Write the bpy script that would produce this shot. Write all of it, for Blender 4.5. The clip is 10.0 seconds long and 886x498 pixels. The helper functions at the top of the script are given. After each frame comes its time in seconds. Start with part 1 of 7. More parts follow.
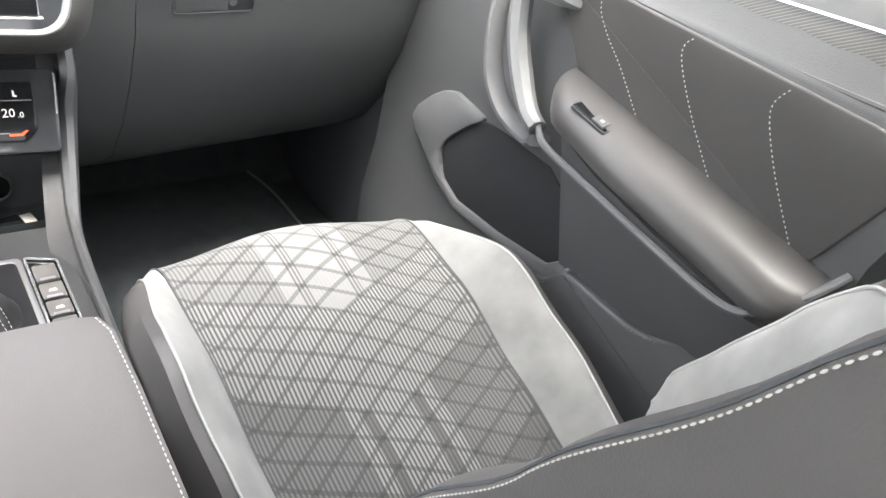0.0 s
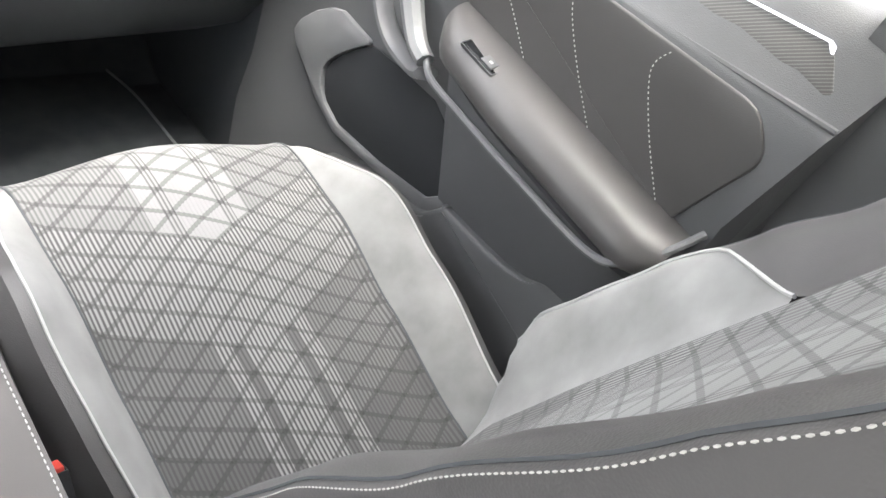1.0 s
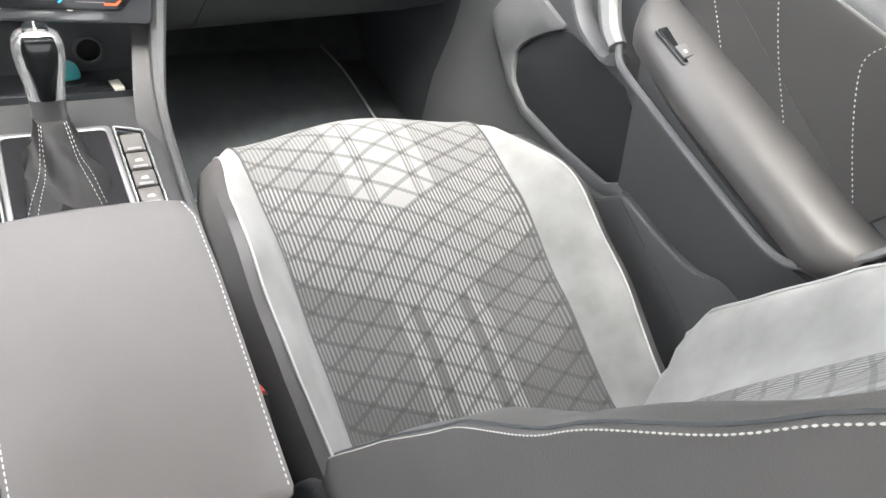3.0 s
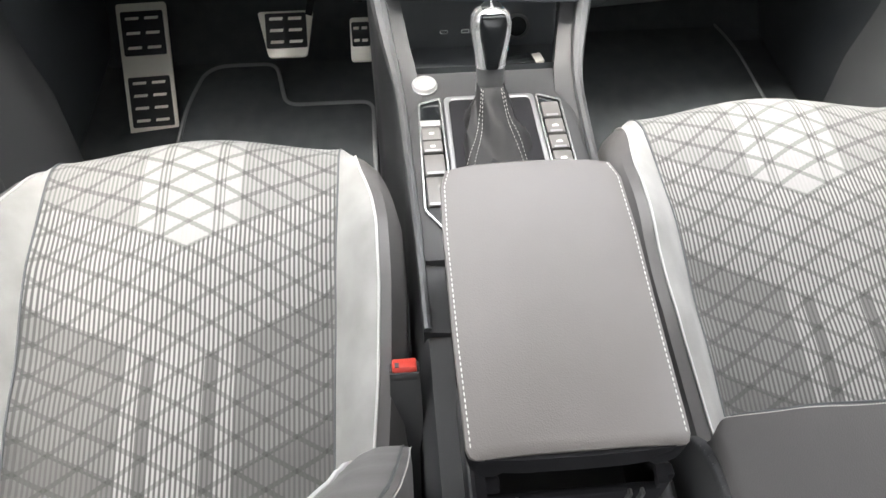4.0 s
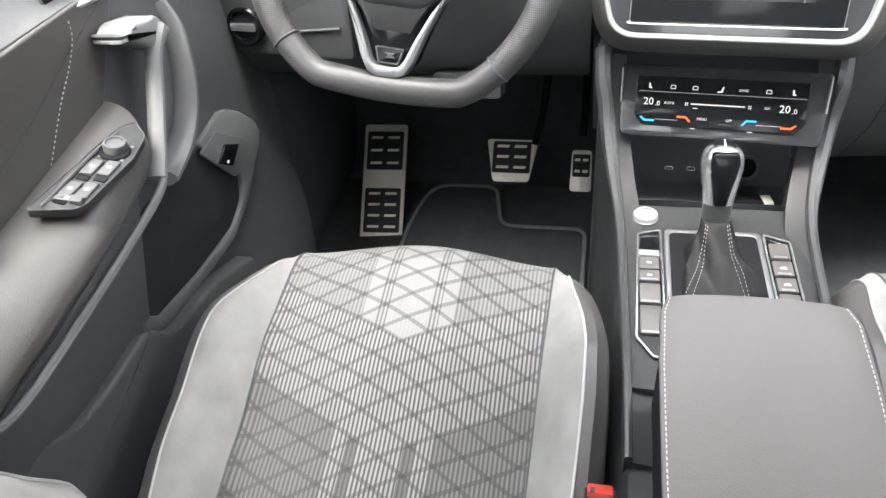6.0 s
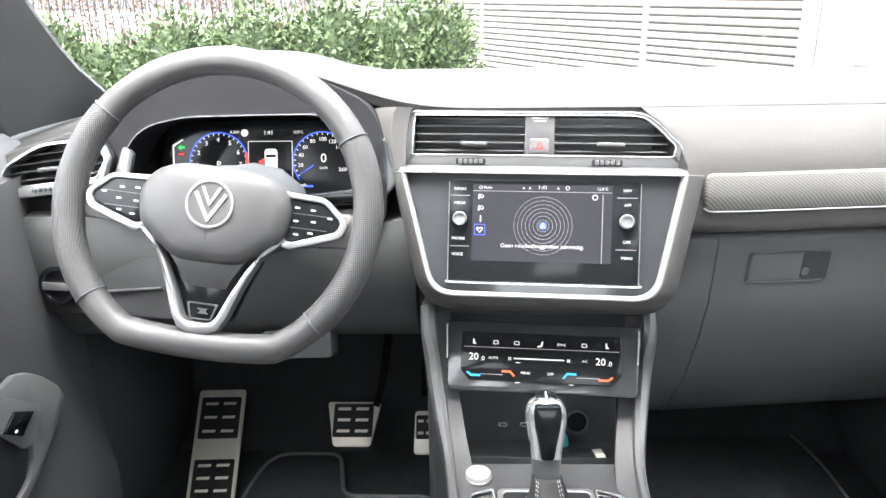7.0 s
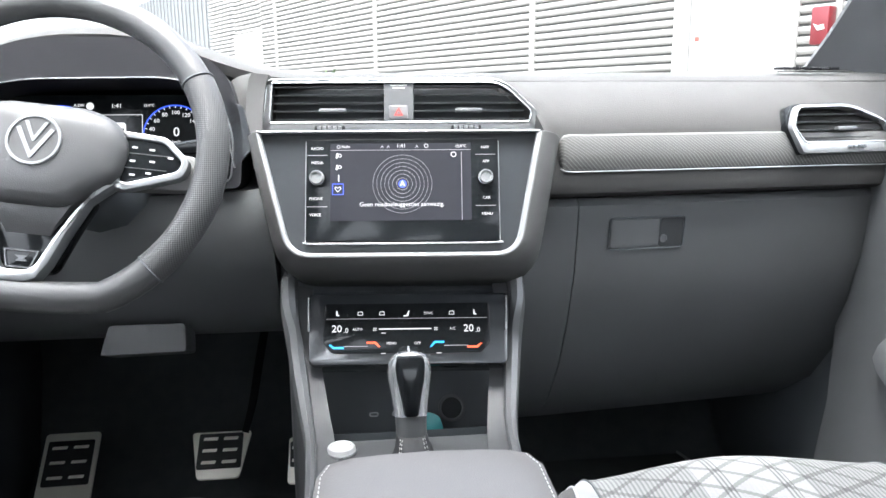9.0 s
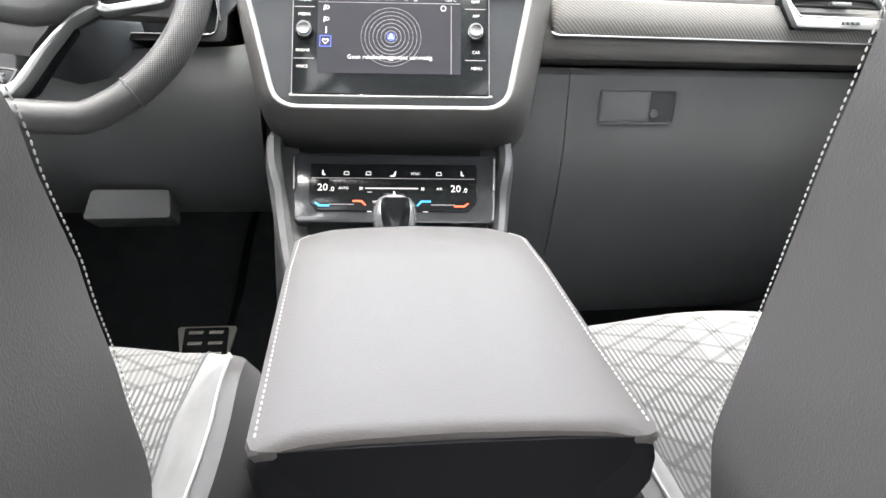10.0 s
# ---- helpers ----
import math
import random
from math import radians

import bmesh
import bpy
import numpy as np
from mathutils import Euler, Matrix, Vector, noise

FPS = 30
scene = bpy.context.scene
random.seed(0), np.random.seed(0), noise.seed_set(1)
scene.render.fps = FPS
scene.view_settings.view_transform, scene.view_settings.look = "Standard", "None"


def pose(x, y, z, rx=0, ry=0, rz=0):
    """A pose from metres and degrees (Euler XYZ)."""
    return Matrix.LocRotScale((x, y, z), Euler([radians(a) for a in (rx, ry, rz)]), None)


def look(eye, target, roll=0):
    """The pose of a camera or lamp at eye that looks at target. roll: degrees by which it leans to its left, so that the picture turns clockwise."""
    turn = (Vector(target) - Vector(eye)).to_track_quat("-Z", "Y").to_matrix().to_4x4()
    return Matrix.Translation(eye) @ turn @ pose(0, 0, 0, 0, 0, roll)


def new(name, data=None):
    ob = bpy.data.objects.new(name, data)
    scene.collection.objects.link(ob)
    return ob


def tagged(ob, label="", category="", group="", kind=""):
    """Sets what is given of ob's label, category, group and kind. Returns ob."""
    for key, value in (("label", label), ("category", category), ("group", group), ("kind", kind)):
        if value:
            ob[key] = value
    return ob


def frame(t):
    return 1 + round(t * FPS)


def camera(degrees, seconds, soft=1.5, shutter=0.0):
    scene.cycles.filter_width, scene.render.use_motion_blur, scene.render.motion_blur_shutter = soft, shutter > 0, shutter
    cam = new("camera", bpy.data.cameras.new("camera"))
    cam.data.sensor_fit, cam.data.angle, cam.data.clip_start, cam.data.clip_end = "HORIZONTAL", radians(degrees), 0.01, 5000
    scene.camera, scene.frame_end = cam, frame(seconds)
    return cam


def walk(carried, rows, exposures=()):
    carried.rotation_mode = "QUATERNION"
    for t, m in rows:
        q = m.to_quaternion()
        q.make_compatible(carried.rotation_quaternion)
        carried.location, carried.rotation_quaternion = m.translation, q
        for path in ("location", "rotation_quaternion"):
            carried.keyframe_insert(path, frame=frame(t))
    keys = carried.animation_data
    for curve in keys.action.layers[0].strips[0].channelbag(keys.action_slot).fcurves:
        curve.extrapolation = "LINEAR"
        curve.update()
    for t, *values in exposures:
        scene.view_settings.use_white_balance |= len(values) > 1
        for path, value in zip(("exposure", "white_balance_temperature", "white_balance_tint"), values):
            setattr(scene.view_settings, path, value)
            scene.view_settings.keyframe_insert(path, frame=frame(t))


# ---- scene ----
cam = camera(63.2, 10.0)
PATH = [
    (0, (-0.034, -0.876, 1.249), (1.13, 0.295, 0.12), 15.5),
    (0.5, (-0.024, -0.853, 1.272), (1.294, 0.053, 0.071), 23.4),
    (1, (-0.03, -0.848, 1.269), (1.34, -0.046, 0.053), 27.1),
    (1.5, (-0.032, -0.846, 1.266), (1.362, -0.08, 0.054), 28.3),
    (2, (-0.025, -0.847, 1.272), (1.339, -0.061, 0.038), 28.0),
    (2.2, (-0.021, -0.85, 1.27), (1.31, -0.028, 0.023), 27.3),
    (3.3, (-0.067, -0.877, 1.301), (0.679, 0.251, -0.173), 16.3),
    (3.5, (-0.08, -0.884, 1.304), (0.481, 0.306, -0.202), 11.4),
    (4, (-0.13, -0.892, 1.306), (-0.009, 0.348, -0.259), 0.9),
    (4.5, (-0.155, -0.908, 1.312), (-0.374, 0.295, -0.271), -7.2),
    (5, (-0.155, -0.911, 1.312), (-0.539, 0.278, -0.25), -10.4),
    (5.2, (-0.154, -0.915, 1.313), (-0.573, 0.294, -0.224), -10.6),
    (6.3, (-0.157, -0.92, 1.304), (-0.506, 0.693, 0.175), -3.9),
    (6.5, (-0.145, -0.912, 1.298), (-0.427, 0.801, 0.305), -2.7),
    (7, (-0.102, -0.898, 1.279), (-0.159, 0.982, 0.601), -0.8),
    (7.5, (-0.082, -0.882, 1.238), (0.061, 1.065, 0.804), 0.4),
    (8, (-0.057, -0.896, 1.191), (0.146, 1.062, 0.837), 0.4),
    (8.5, (-0.059, -0.903, 1.145), (0.159, 1.049, 0.767), -0.0),
    (9, (-0.05, -0.922, 1.095), (0.165, 1.026, 0.696), -0.3),
    (9.5, (-0.043, -0.935, 1.029), (0.174, 1.009, 0.614), -0.1),
    (10, (-0.046, -0.947, 0.943), (0.19, 0.987, 0.492), 0.8),
]
walk(cam, [(t, look(eye, target, roll)) for t, eye, target, roll in PATH],
     exposures=[(0, 3.48, 6700, 9), (2.2, 3.48, 6650, 9), (3.5, 3.58, 6750, 8), (5.2, 3.45, 6750, 8), (6.5, 3.38, 6500, 8), (7.1, 3.82, 6450, 8), (7.5, 2.92, 6300, 7), (8.2, 2.98, 6050, 7), (9.0, 3.45, 6150, 7), (10.0, 3.8, 6650, 8)])

# ---- daylight: bright overcast ----
world = bpy.data.worlds.new("overcast_sky")
scene.world = world
world.use_nodes = True
wn, wl = world.node_tree.nodes, world.node_tree.links
sky = wn.new("ShaderNodeTexSky")
sky.sky_type, sky.sun_disc = "NISHITA", False
sky.sun_elevation, sky.sun_rotation = radians(76), radians(200)
sky.air_density, sky.dust_density, sky.ozone_density = 1.0, 6.0, 1.0
grey = wn.new("ShaderNodeHueSaturation")
grey.inputs["Saturation"].default_value = 0.25
wl.new(sky.outputs[0], grey.inputs["Color"])
wl.new(grey.outputs[0], wn["Background"].inputs["Color"])
wn["Background"].inputs["Strength"].default_value = 0.15
sun = new("sun", bpy.data.lights.new("sun", "SUN"))
sun.data.energy, sun.data.angle, sun.data.color = 0.5, radians(45), (1.0, 0.97, 0.93)
sun.rotation_euler = (radians(14), 0, radians(-20))

# ---- materials ----


def nodes_of(name):
    m = bpy.data.materials.new(name)
    m.use_nodes = True
    return m, m.node_tree.nodes, m.node_tree.links, m.node_tree.nodes["Principled BSDF"]


def math_node(n, l, op, a, b=None, c=None):
    k = n.new("ShaderNodeMath")
    k.operation = op
    for i, v in enumerate((a, b, c)):
        if v is None:
            continue
        if isinstance(v, (int, float)):
            k.inputs[i].default_value = v
        else:
            l.new(v, k.inputs[i])
    return k.outputs[0]


def mix_col(n, l, fac, a, b):
    k = n.new("ShaderNodeMix")
    k.data_type = "RGBA"
    for sock, v in ((k.inputs[0], fac), (k.inputs[6], a), (k.inputs[7], b)):
        if isinstance(v, tuple):
            sock.default_value = (*v, 1)
        elif isinstance(v, (int, float)):
            sock.default_value = v
        else:
            l.new(v, sock)
    return k.outputs[2]


def surface(name, base, rough=0.5, metal=0.0, var=0.15, blotch=9.0, grain=500.0, bump=0.15, cells=False, coat=0.0, spec=0.5, dist=0.0006):
    """Base colour with soft stains, a fine grain in relief and an uneven gloss."""
    m, n, l, b = nodes_of(name)
    co = n.new("ShaderNodeTexCoord").outputs["Object"]
    big = n.new("ShaderNodeTexNoise")
    big.inputs["Scale"].default_value, big.inputs["Detail"].default_value = blotch, 5
    l.new(co, big.inputs["Vector"])
    lo, hi = tuple(max(0, c * (1 - var)) for c in base), tuple(min(1, c * (1 + var)) for c in base)
    l.new(mix_col(n, l, big.outputs[0], lo, hi), b.inputs["Base Color"])
    b.inputs["Metallic"].default_value = metal
    b.inputs["Coat Weight"].default_value = coat
    b.inputs["Specular IOR Level"].default_value = spec
    l.new(math_node(n, l, "MULTIPLY_ADD", big.outputs[0], 0.14, max(0.02, rough - 0.07)), b.inputs["Roughness"])
    if bump:
        g = n.new("ShaderNodeTexVoronoi" if cells else "ShaderNodeTexNoise")
        g.inputs["Scale"].default_value = grain
        l.new(co, g.inputs["Vector"])
        k = n.new("ShaderNodeBump")
        k.inputs["Strength"].default_value, k.inputs["Distance"].default_value = bump, dist
        l.new(g.outputs[0], k.inputs["Height"])
        l.new(k.outputs[0], b.inputs["Normal"])
    return m


def glow(name, col, power):
    m, n, l, b = nodes_of(name)
    b.inputs["Base Color"].default_value = (*[c * 0.2 for c in col], 1)
    b.inputs["Emission Color"].default_value, b.inputs["Emission Strength"].default_value = (*col, 1), power
    return m


def glass(name, rough=0.0, tint=(1, 1, 1)):
    m, n, l, b = nodes_of(name)
    b.inputs["Base Color"].default_value, b.inputs["Roughness"].default_value = (*tint, 1), rough
    b.inputs["Transmission Weight"].default_value, b.inputs["IOR"].default_value = 1.0, 1.002
    return m


def fabric(name):
    """Woven seat cloth: fine ribs, a diagonal check and lighter arrow-shaped fields; u, v in metres."""
    m, n, l, b = nodes_of(name)
    uv = n.new("ShaderNodeUVMap").outputs[0]
    sep = n.new("ShaderNodeSeparateXYZ")
    l.new(uv, sep.inputs[0])
    u, v = sep.outputs[0], sep.outputs[1]

    def M(op, a, b_=None, c=None):
        return math_node(n, l, op, a, b_, c)
    au = M("ABSOLUTE", u)
    pu, pv = M("MULTIPLY", u, 1 / 0.0630), M("MULTIPLY", v, 1 / 0.0358)
    p, q = M("ADD", pv, pu), M("SUBTRACT", pv, pu)
    rib = M("MULTIPLY_ADD", M("SINE", M("MULTIPLY", u, 6.2832 / 0.0052)), 1.3, 0.55)
    rib.node.use_clamp = True

    def line(x, half):
        f = M("ABSOLUTE", M("SUBTRACT", M("FRACT", M("ADD", x, 0.5)), 0.5))
        return M("LESS_THAN", M("ADD", f, M("MULTIPLY", rib, 0.018)), half)
    d1, d2 = line(p, 0.098), line(q, 0.098)
    arrow = M("ADD", pv, M("ABSOLUTE", pu))          # grows away from the seat's front
    zone_a = M("LESS_THAN", arrow, -0.02)
    zone_c = M("GREATER_THAN", arrow, 4.0)
    zone_d = M("GREATER_THAN", arrow, 8.0)
    centre = M("LESS_THAN", au, 0.059)
    stripe = M("MULTIPLY", M("GREATER_THAN", au, 0.0265), M("LESS_THAN", au, 0.0405))
    out = M("SUBTRACT", 1.0, centre)
    # brightness of the light and of the dark thread
    light = M("ADD", 0.250, M("MULTIPLY", centre, 0.02))
    light = M("SUBTRACT", light, M("MULTIPLY", M("MULTIPLY", zone_c, out), 0.105))
    light = M("SUBTRACT", light, M("MULTIPLY", M("MULTIPLY", zone_d, out), 0.045))
    light = M("SUBTRACT", light, M("MULTIPLY", M("MULTIPLY", stripe, zone_c), 0.155))
    light = M("SUBTRACT", light, M("MULTIPLY", M("MULTIPLY", zone_a, out), 0.055))
    light = M("SUBTRACT", light, M("MULTIPLY", M("MULTIPLY", zone_a, centre), 0.035))
    dark = M("MULTIPLY_ADD", zone_a, 0.05, 0.066)
    dark = M("ADD", dark, M("MULTIPLY", M("MULTIPLY", zone_a, centre), 0.115))
    dark = M("SUBTRACT", dark, M("MULTIPLY", M("MULTIPLY", zone_a, stripe), 0.120))
    cross = M("MULTIPLY", d1, d2)
    check = M("MAXIMUM", d1, d2)
    light = M("MULTIPLY", light, M("SUBTRACT", 1.0, M("MULTIPLY_ADD", cross, 0.22, M("MULTIPLY", check, 0.42))))
    dark = M("MULTIPLY", dark, M("SUBTRACT", 1.0, M("MULTIPLY_ADD", cross, 0.15, M("MULTIPLY", check, M("MULTIPLY_ADD", zone_a, 0.30, 0.10)))))
    val = M("ADD", M("MULTIPLY", rib, light), M("MULTIPLY", M("SUBTRACT", 1.0, rib), dark))
    big = n.new("ShaderNodeTexNoise")
    big.inputs["Scale"].default_value, big.inputs["Detail"].default_value = 14, 4
    l.new(uv, big.inputs["Vector"])
    val = M("MULTIPLY", val, M("MULTIPLY_ADD", big.outputs[0], 0.3, 0.85))
    rgb = n.new("ShaderNodeCombineColor")
    l.new(val, rgb.inputs[0]), l.new(M("MULTIPLY", val, 1.0), rgb.inputs[1]), l.new(M("MULTIPLY", val, 0.985), rgb.inputs[2])
    l.new(rgb.outputs[0], b.inputs["Base Color"])
    b.inputs["Roughness"].default_value = 0.85
    b.inputs["Sheen Weight"].default_value = 0.15
    k = n.new("ShaderNodeBump")
    k.inputs["Strength"].default_value, k.inputs["Distance"].default_value = 0.5, 0.0008
    l.new(M("MULTIPLY", rib, M("SUBTRACT", 1.0, M("MULTIPLY", check, 0.6))), k.inputs["Height"])
    l.new(k.outputs[0], b.inputs["Normal"])
    return m


def leaf_material(name, lo, hi):
    m, n, l, b = nodes_of(name)
    g = n.new("ShaderNodeNewGeometry")
    l.new(mix_col(n, l, g.outputs["Random Per Island"], lo, hi), b.inputs["Base Color"])
    b.inputs["Roughness"].default_value = 0.62
    return m


LEATHER = surface("dark_leather", (0.095, 0.092, 0.092), 0.42, var=0.14, grain=900, bump=0.2, cells=True)
DOOR_PAD = surface("door_pad_leather", (0.074, 0.071, 0.070), 0.38, var=0.12, grain=900, bump=0.18, cells=True)
ARM_LEATHER = surface("armrest_leather", (0.130, 0.120, 0.115), 0.38, var=0.14, grain=800, bump=0.16, cells=True)
WHEEL_LEATHER = surface("wheel_leather", (0.050, 0.050, 0.051), 0.45, var=0.14, grain=900, bump=0.18, cells=True)


def perforated_material():
    """Dark leather with rows of small punched dots."""
    m, n, l, b = nodes_of("perforated_leather")
    sep = n.new("ShaderNodeSeparateXYZ")
    l.new(n.new("ShaderNodeTexCoord").outputs["Object"], sep.inputs[0])
    p = math_node(n, l, "ADD", sep.outputs[0], sep.outputs[2])
    q = math_node(n, l, "SUBTRACT", sep.outputs[0], sep.outputs[2])
    dots = math_node(n, l, "MULTIPLY", math_node(n, l, "SINE", math_node(n, l, "MULTIPLY", p, 6.2832 / 0.0042)), math_node(n, l, "SINE", math_node(n, l, "MULTIPLY", q, 6.2832 / 0.0042)))
    hole = math_node(n, l, "GREATER_THAN", dots, 0.45)
    l.new(mix_col(n, l, hole, (0.046, 0.046, 0.047), (0.026, 0.026, 0.027)), b.inputs["Base Color"])
    b.inputs["Roughness"].default_value = 0.5
    k = n.new("ShaderNodeBump")
    k.inputs["Strength"].default_value, k.inputs["Distance"].default_value = 0.3, 0.0005
    k.invert = True
    l.new(dots, k.inputs["Height"])
    l.new(k.outputs[0], b.inputs["Normal"])
    return m


PERFORATED = perforated_material()
SUEDE = surface("grey_suede", (0.250, 0.249, 0.245), 0.9, var=0.42, blotch=19, grain=1500, bump=0.3)
SUEDE.node_tree.nodes["Principled BSDF"].inputs["Sheen Weight"].default_value = 0.20
SUEDE.node_tree.nodes["Principled BSDF"].inputs["Sheen Roughness"].default_value = 0.45
CLOTH = fabric("woven_seat_cloth")
VISOR = surface("matt_black", (0.014, 0.014, 0.016), 0.85, var=0.1, grain=900, bump=0.2, spec=0.12)
TRIMDARK = surface("dark_console_trim", (0.036, 0.037, 0.039), 0.5, var=0.1, grain=900, bump=0.2, cells=True, spec=0.3)
PLASTIC = surface("soft_dark_plastic", (0.081, 0.083, 0.086), 0.5, var=0.12, grain=900, bump=0.3, cells=True)
GRILLE = surface("black_grille", (0.030, 0.032, 0.035), 0.75, var=0.1, grain=1400, bump=0.6, cells=True, spec=0.2)
DARK = surface("black_plastic", (0.066, 0.072, 0.078), 0.55, var=0.2, grain=800, bump=0.25)
DASHTOP = surface("dash_top_plastic", (0.035, 0.034, 0.0335), 0.72, var=0.10, grain=800, bump=0.35, cells=True, spec=0.3)
CARPET = surface("black_carpet", (0.078, 0.087, 0.095), 0.95, var=0.35, blotch=30, grain=1300, bump=0.9, dist=0.002)
SATIN = surface("satin_silver", (0.30, 0.305, 0.31), 0.36, metal=0.75, var=0.06, bump=0.03)
GREYRAIL = surface("dark_satin_trim", (0.085, 0.087, 0.090), 0.38, metal=0.4, var=0.06, bump=0.04)
PILLAR = surface("pillar_trim_cloth", (0.045, 0.047, 0.050), 0.85, var=0.10, grain=1100, bump=0.3)
FRAMEGREY = surface("soft_frame_grey", (0.058, 0.057, 0.056), 0.55, var=0.08, grain=900, bump=0.2, cells=True)
BUTTON = surface("warm_grey_button", (0.105, 0.101, 0.098), 0.38, var=0.05, bump=0.05)
SILVERGREY = surface("satin_grey_paint", (0.125, 0.128, 0.132), 0.45, var=0.08, bump=0.05)
BRIGHT = surface("bright_satin_silver", (0.40, 0.40, 0.40), 0.38, metal=0.5, var=0.05, bump=0.0)
SILVERPAINT = surface("silver_grey_paint", (0.21, 0.214, 0.218), 0.42, metal=0.15, var=0.06, bump=0.04)
CHROME = surface("chrome", (0.62, 0.63, 0.64), 0.24, metal=0.9, var=0.04, bump=0.0)
STEEL = surface("brushed_steel", (0.93, 0.89, 0.81), 0.42, metal=0.25, var=0.1, grain=300, bump=0.05)
GLOSS = surface("gloss_black", (0.008, 0.009, 0.010), 0.12, var=0.1, bump=0.0, spec=0.22)
BEZEL = surface("dark_gloss_bezel", (0.026, 0.028, 0.031), 0.15, var=0.05, bump=0.0, coat=0.4)
GLOSSGREY = surface("gloss_grey_panel", (0.12, 0.125, 0.13), 0.16, metal=0.4, var=0.05, bump=0.0, coat=0.5)
PIPING = surface("pale_piping", (0.46, 0.46, 0.455), 0.5, var=0.06, bump=0.05)
THREAD = surface("pale_thread", (0.55, 0.54, 0.52), 0.8, var=0.15, bump=0.1)
RED = surface("red_plastic", (0.55, 0.055, 0.04), 0.35, var=0.06, bump=0.0)
DARKRED = surface("dark_red_paint", (0.12, 0.010, 0.014), 0.35, var=0.08, bump=0.0)
RUBBER = surface("black_rubber", (0.03, 0.031, 0.033), 0.7, var=0.2, bump=0.2)
HEADLINER = surface("grey_headliner", (0.46, 0.46, 0.45), 0.95, var=0.06, grain=900, bump=0.3)


def decor_material():
    """Dark trim with rows of fine pale woven dots."""
    m, n, l, b = nodes_of("dotted_decor")
    sep = n.new("ShaderNodeSeparateXYZ")
    l.new(n.new("ShaderNodeTexCoord").outputs["Object"], sep.inputs[0])

    def wave(a, pitch, edge):
        f = math_node(n, l, "FRACT", math_node(n, l, "MULTIPLY", a, 1 / pitch))
        return math_node(n, l, "LESS_THAN", f, edge)
    along = math_node(n, l, "ADD", sep.outputs[0], sep.outputs[1])
    row = math_node(n, l, "MULTIPLY_ADD", along, 0.8, sep.outputs[2])
    dots = math_node(n, l, "MULTIPLY", wave(row, 0.0050, 0.34), wave(math_node(n, l, "SUBTRACT", along, sep.outputs[2]), 0.0026, 0.80))
    l.new(mix_col(n, l, dots, (0.062, 0.061, 0.059), (0.135, 0.133, 0.129)), b.inputs["Base Color"])
    b.inputs["Roughness"].default_value = 0.42
    k = n.new("ShaderNodeBump")
    k.inputs["Strength"].default_value, k.inputs["Distance"].default_value = 0.3, 0.0005
    l.new(dots, k.inputs["Height"])
    l.new(k.outputs[0], b.inputs["Normal"])
    return m


DECOR = decor_material()
WHITE_LIT = glow("lit_white_symbol", (1.0, 0.97, 0.97), 0.10)
DIM_LIT = glow("lit_grey_symbol", (0.95, 0.9, 0.95), 0.030)
FAINT_LIT = glow("lit_faint_symbol", (0.95, 0.9, 0.95), 0.012)
BLUE_LIT = glow("lit_blue", (0.05, 0.12, 1.0), 0.16)
CYAN_LIT = glow("lit_cyan", (0.03, 0.45, 1.0), 0.16)
RED_LIT = glow("lit_red", (1.0, 0.05, 0.04), 0.10)
ORANGE_LIT = glow("lit_orange", (1.0, 0.12, 0.03), 0.16)
GREEN_LIT = glow("lit_green", (0.05, 1.0, 0.15), 0.08)
LED_LIT = glow("lit_strip", (0.85, 0.88, 1.0), 0.30)


def screen_material(name, col):
    m, n, l, b = nodes_of(name)
    b.inputs["Base Color"].default_value = (0.012, 0.012, 0.013, 1)
    b.inputs["Roughness"].default_value, b.inputs["Specular IOR Level"].default_value = 0.10, 0.22
    b.inputs["Emission Color"].default_value, b.inputs["Emission Strength"].default_value = (*col, 1), 0.006
    return m


SCREEN = screen_material("dim_display", (0.75, 0.75, 1.0))
PANE = glass("window_glass")

BOOT = surface("boot_leather", (0.016, 0.016, 0.017), 0.55, var=0.15, grain=700, bump=0.2, cells=True, spec=0.22)
TEAL = surface("turquoise_plastic", (0.05, 0.32, 0.34), 0.35, var=0.05, bump=0.0)
EDGING = surface("grey_edging", (0.24, 0.25, 0.26), 0.8, var=0.15, bump=0.2)
MIRROR = surface("mirror_silver", (0.85, 0.86, 0.87), 0.03, metal=1.0, var=0.01, bump=0.0)
ASPHALT = surface("grey_paving", (0.16, 0.155, 0.15), 0.9, var=0.25, blotch=0.8, grain=60, bump=0.4, dist=0.01)
WALLMAT = surface("white_cladding", (0.27, 0.264, 0.248), 0.5, var=0.05, blotch=1.5, bump=0.0)
DOORMAT = surface("white_door_paint", (0.42, 0.415, 0.40), 0.45, var=0.03, blotch=1.5, bump=0.0)
GREYCLAD = surface("grey_cladding", (0.13, 0.135, 0.135), 0.5, var=0.08, blotch=1.0, bump=0.0)
# shade of the cladding grooves and door slits, put into the colour
GROOVE_SHADE = surface("groove_shade", (0.06, 0.06, 0.057), 0.8, var=0.1, blotch=1.0, bump=0.0)
CARWHITE = surface("white_car_paint", (0.72, 0.73, 0.74), 0.2, var=0.03, bump=0.0, coat=0.5)
WATER = glass("rain_water", 0.02)
LEAF = leaf_material("laurel_leaf", (0.034, 0.058, 0.022), (0.088, 0.125, 0.052))
# darkened leaf green: the shade inside the hedge as a colour
SHADELEAF = surface("shaded_leaf", (0.018, 0.032, 0.010), 0.9, var=0.5, blotch=14, grain=30, bump=1.0, dist=0.03)
DRYLEAF = leaf_material("dry_beech_leaf", (0.09, 0.045, 0.028), (0.20, 0.115, 0.075))
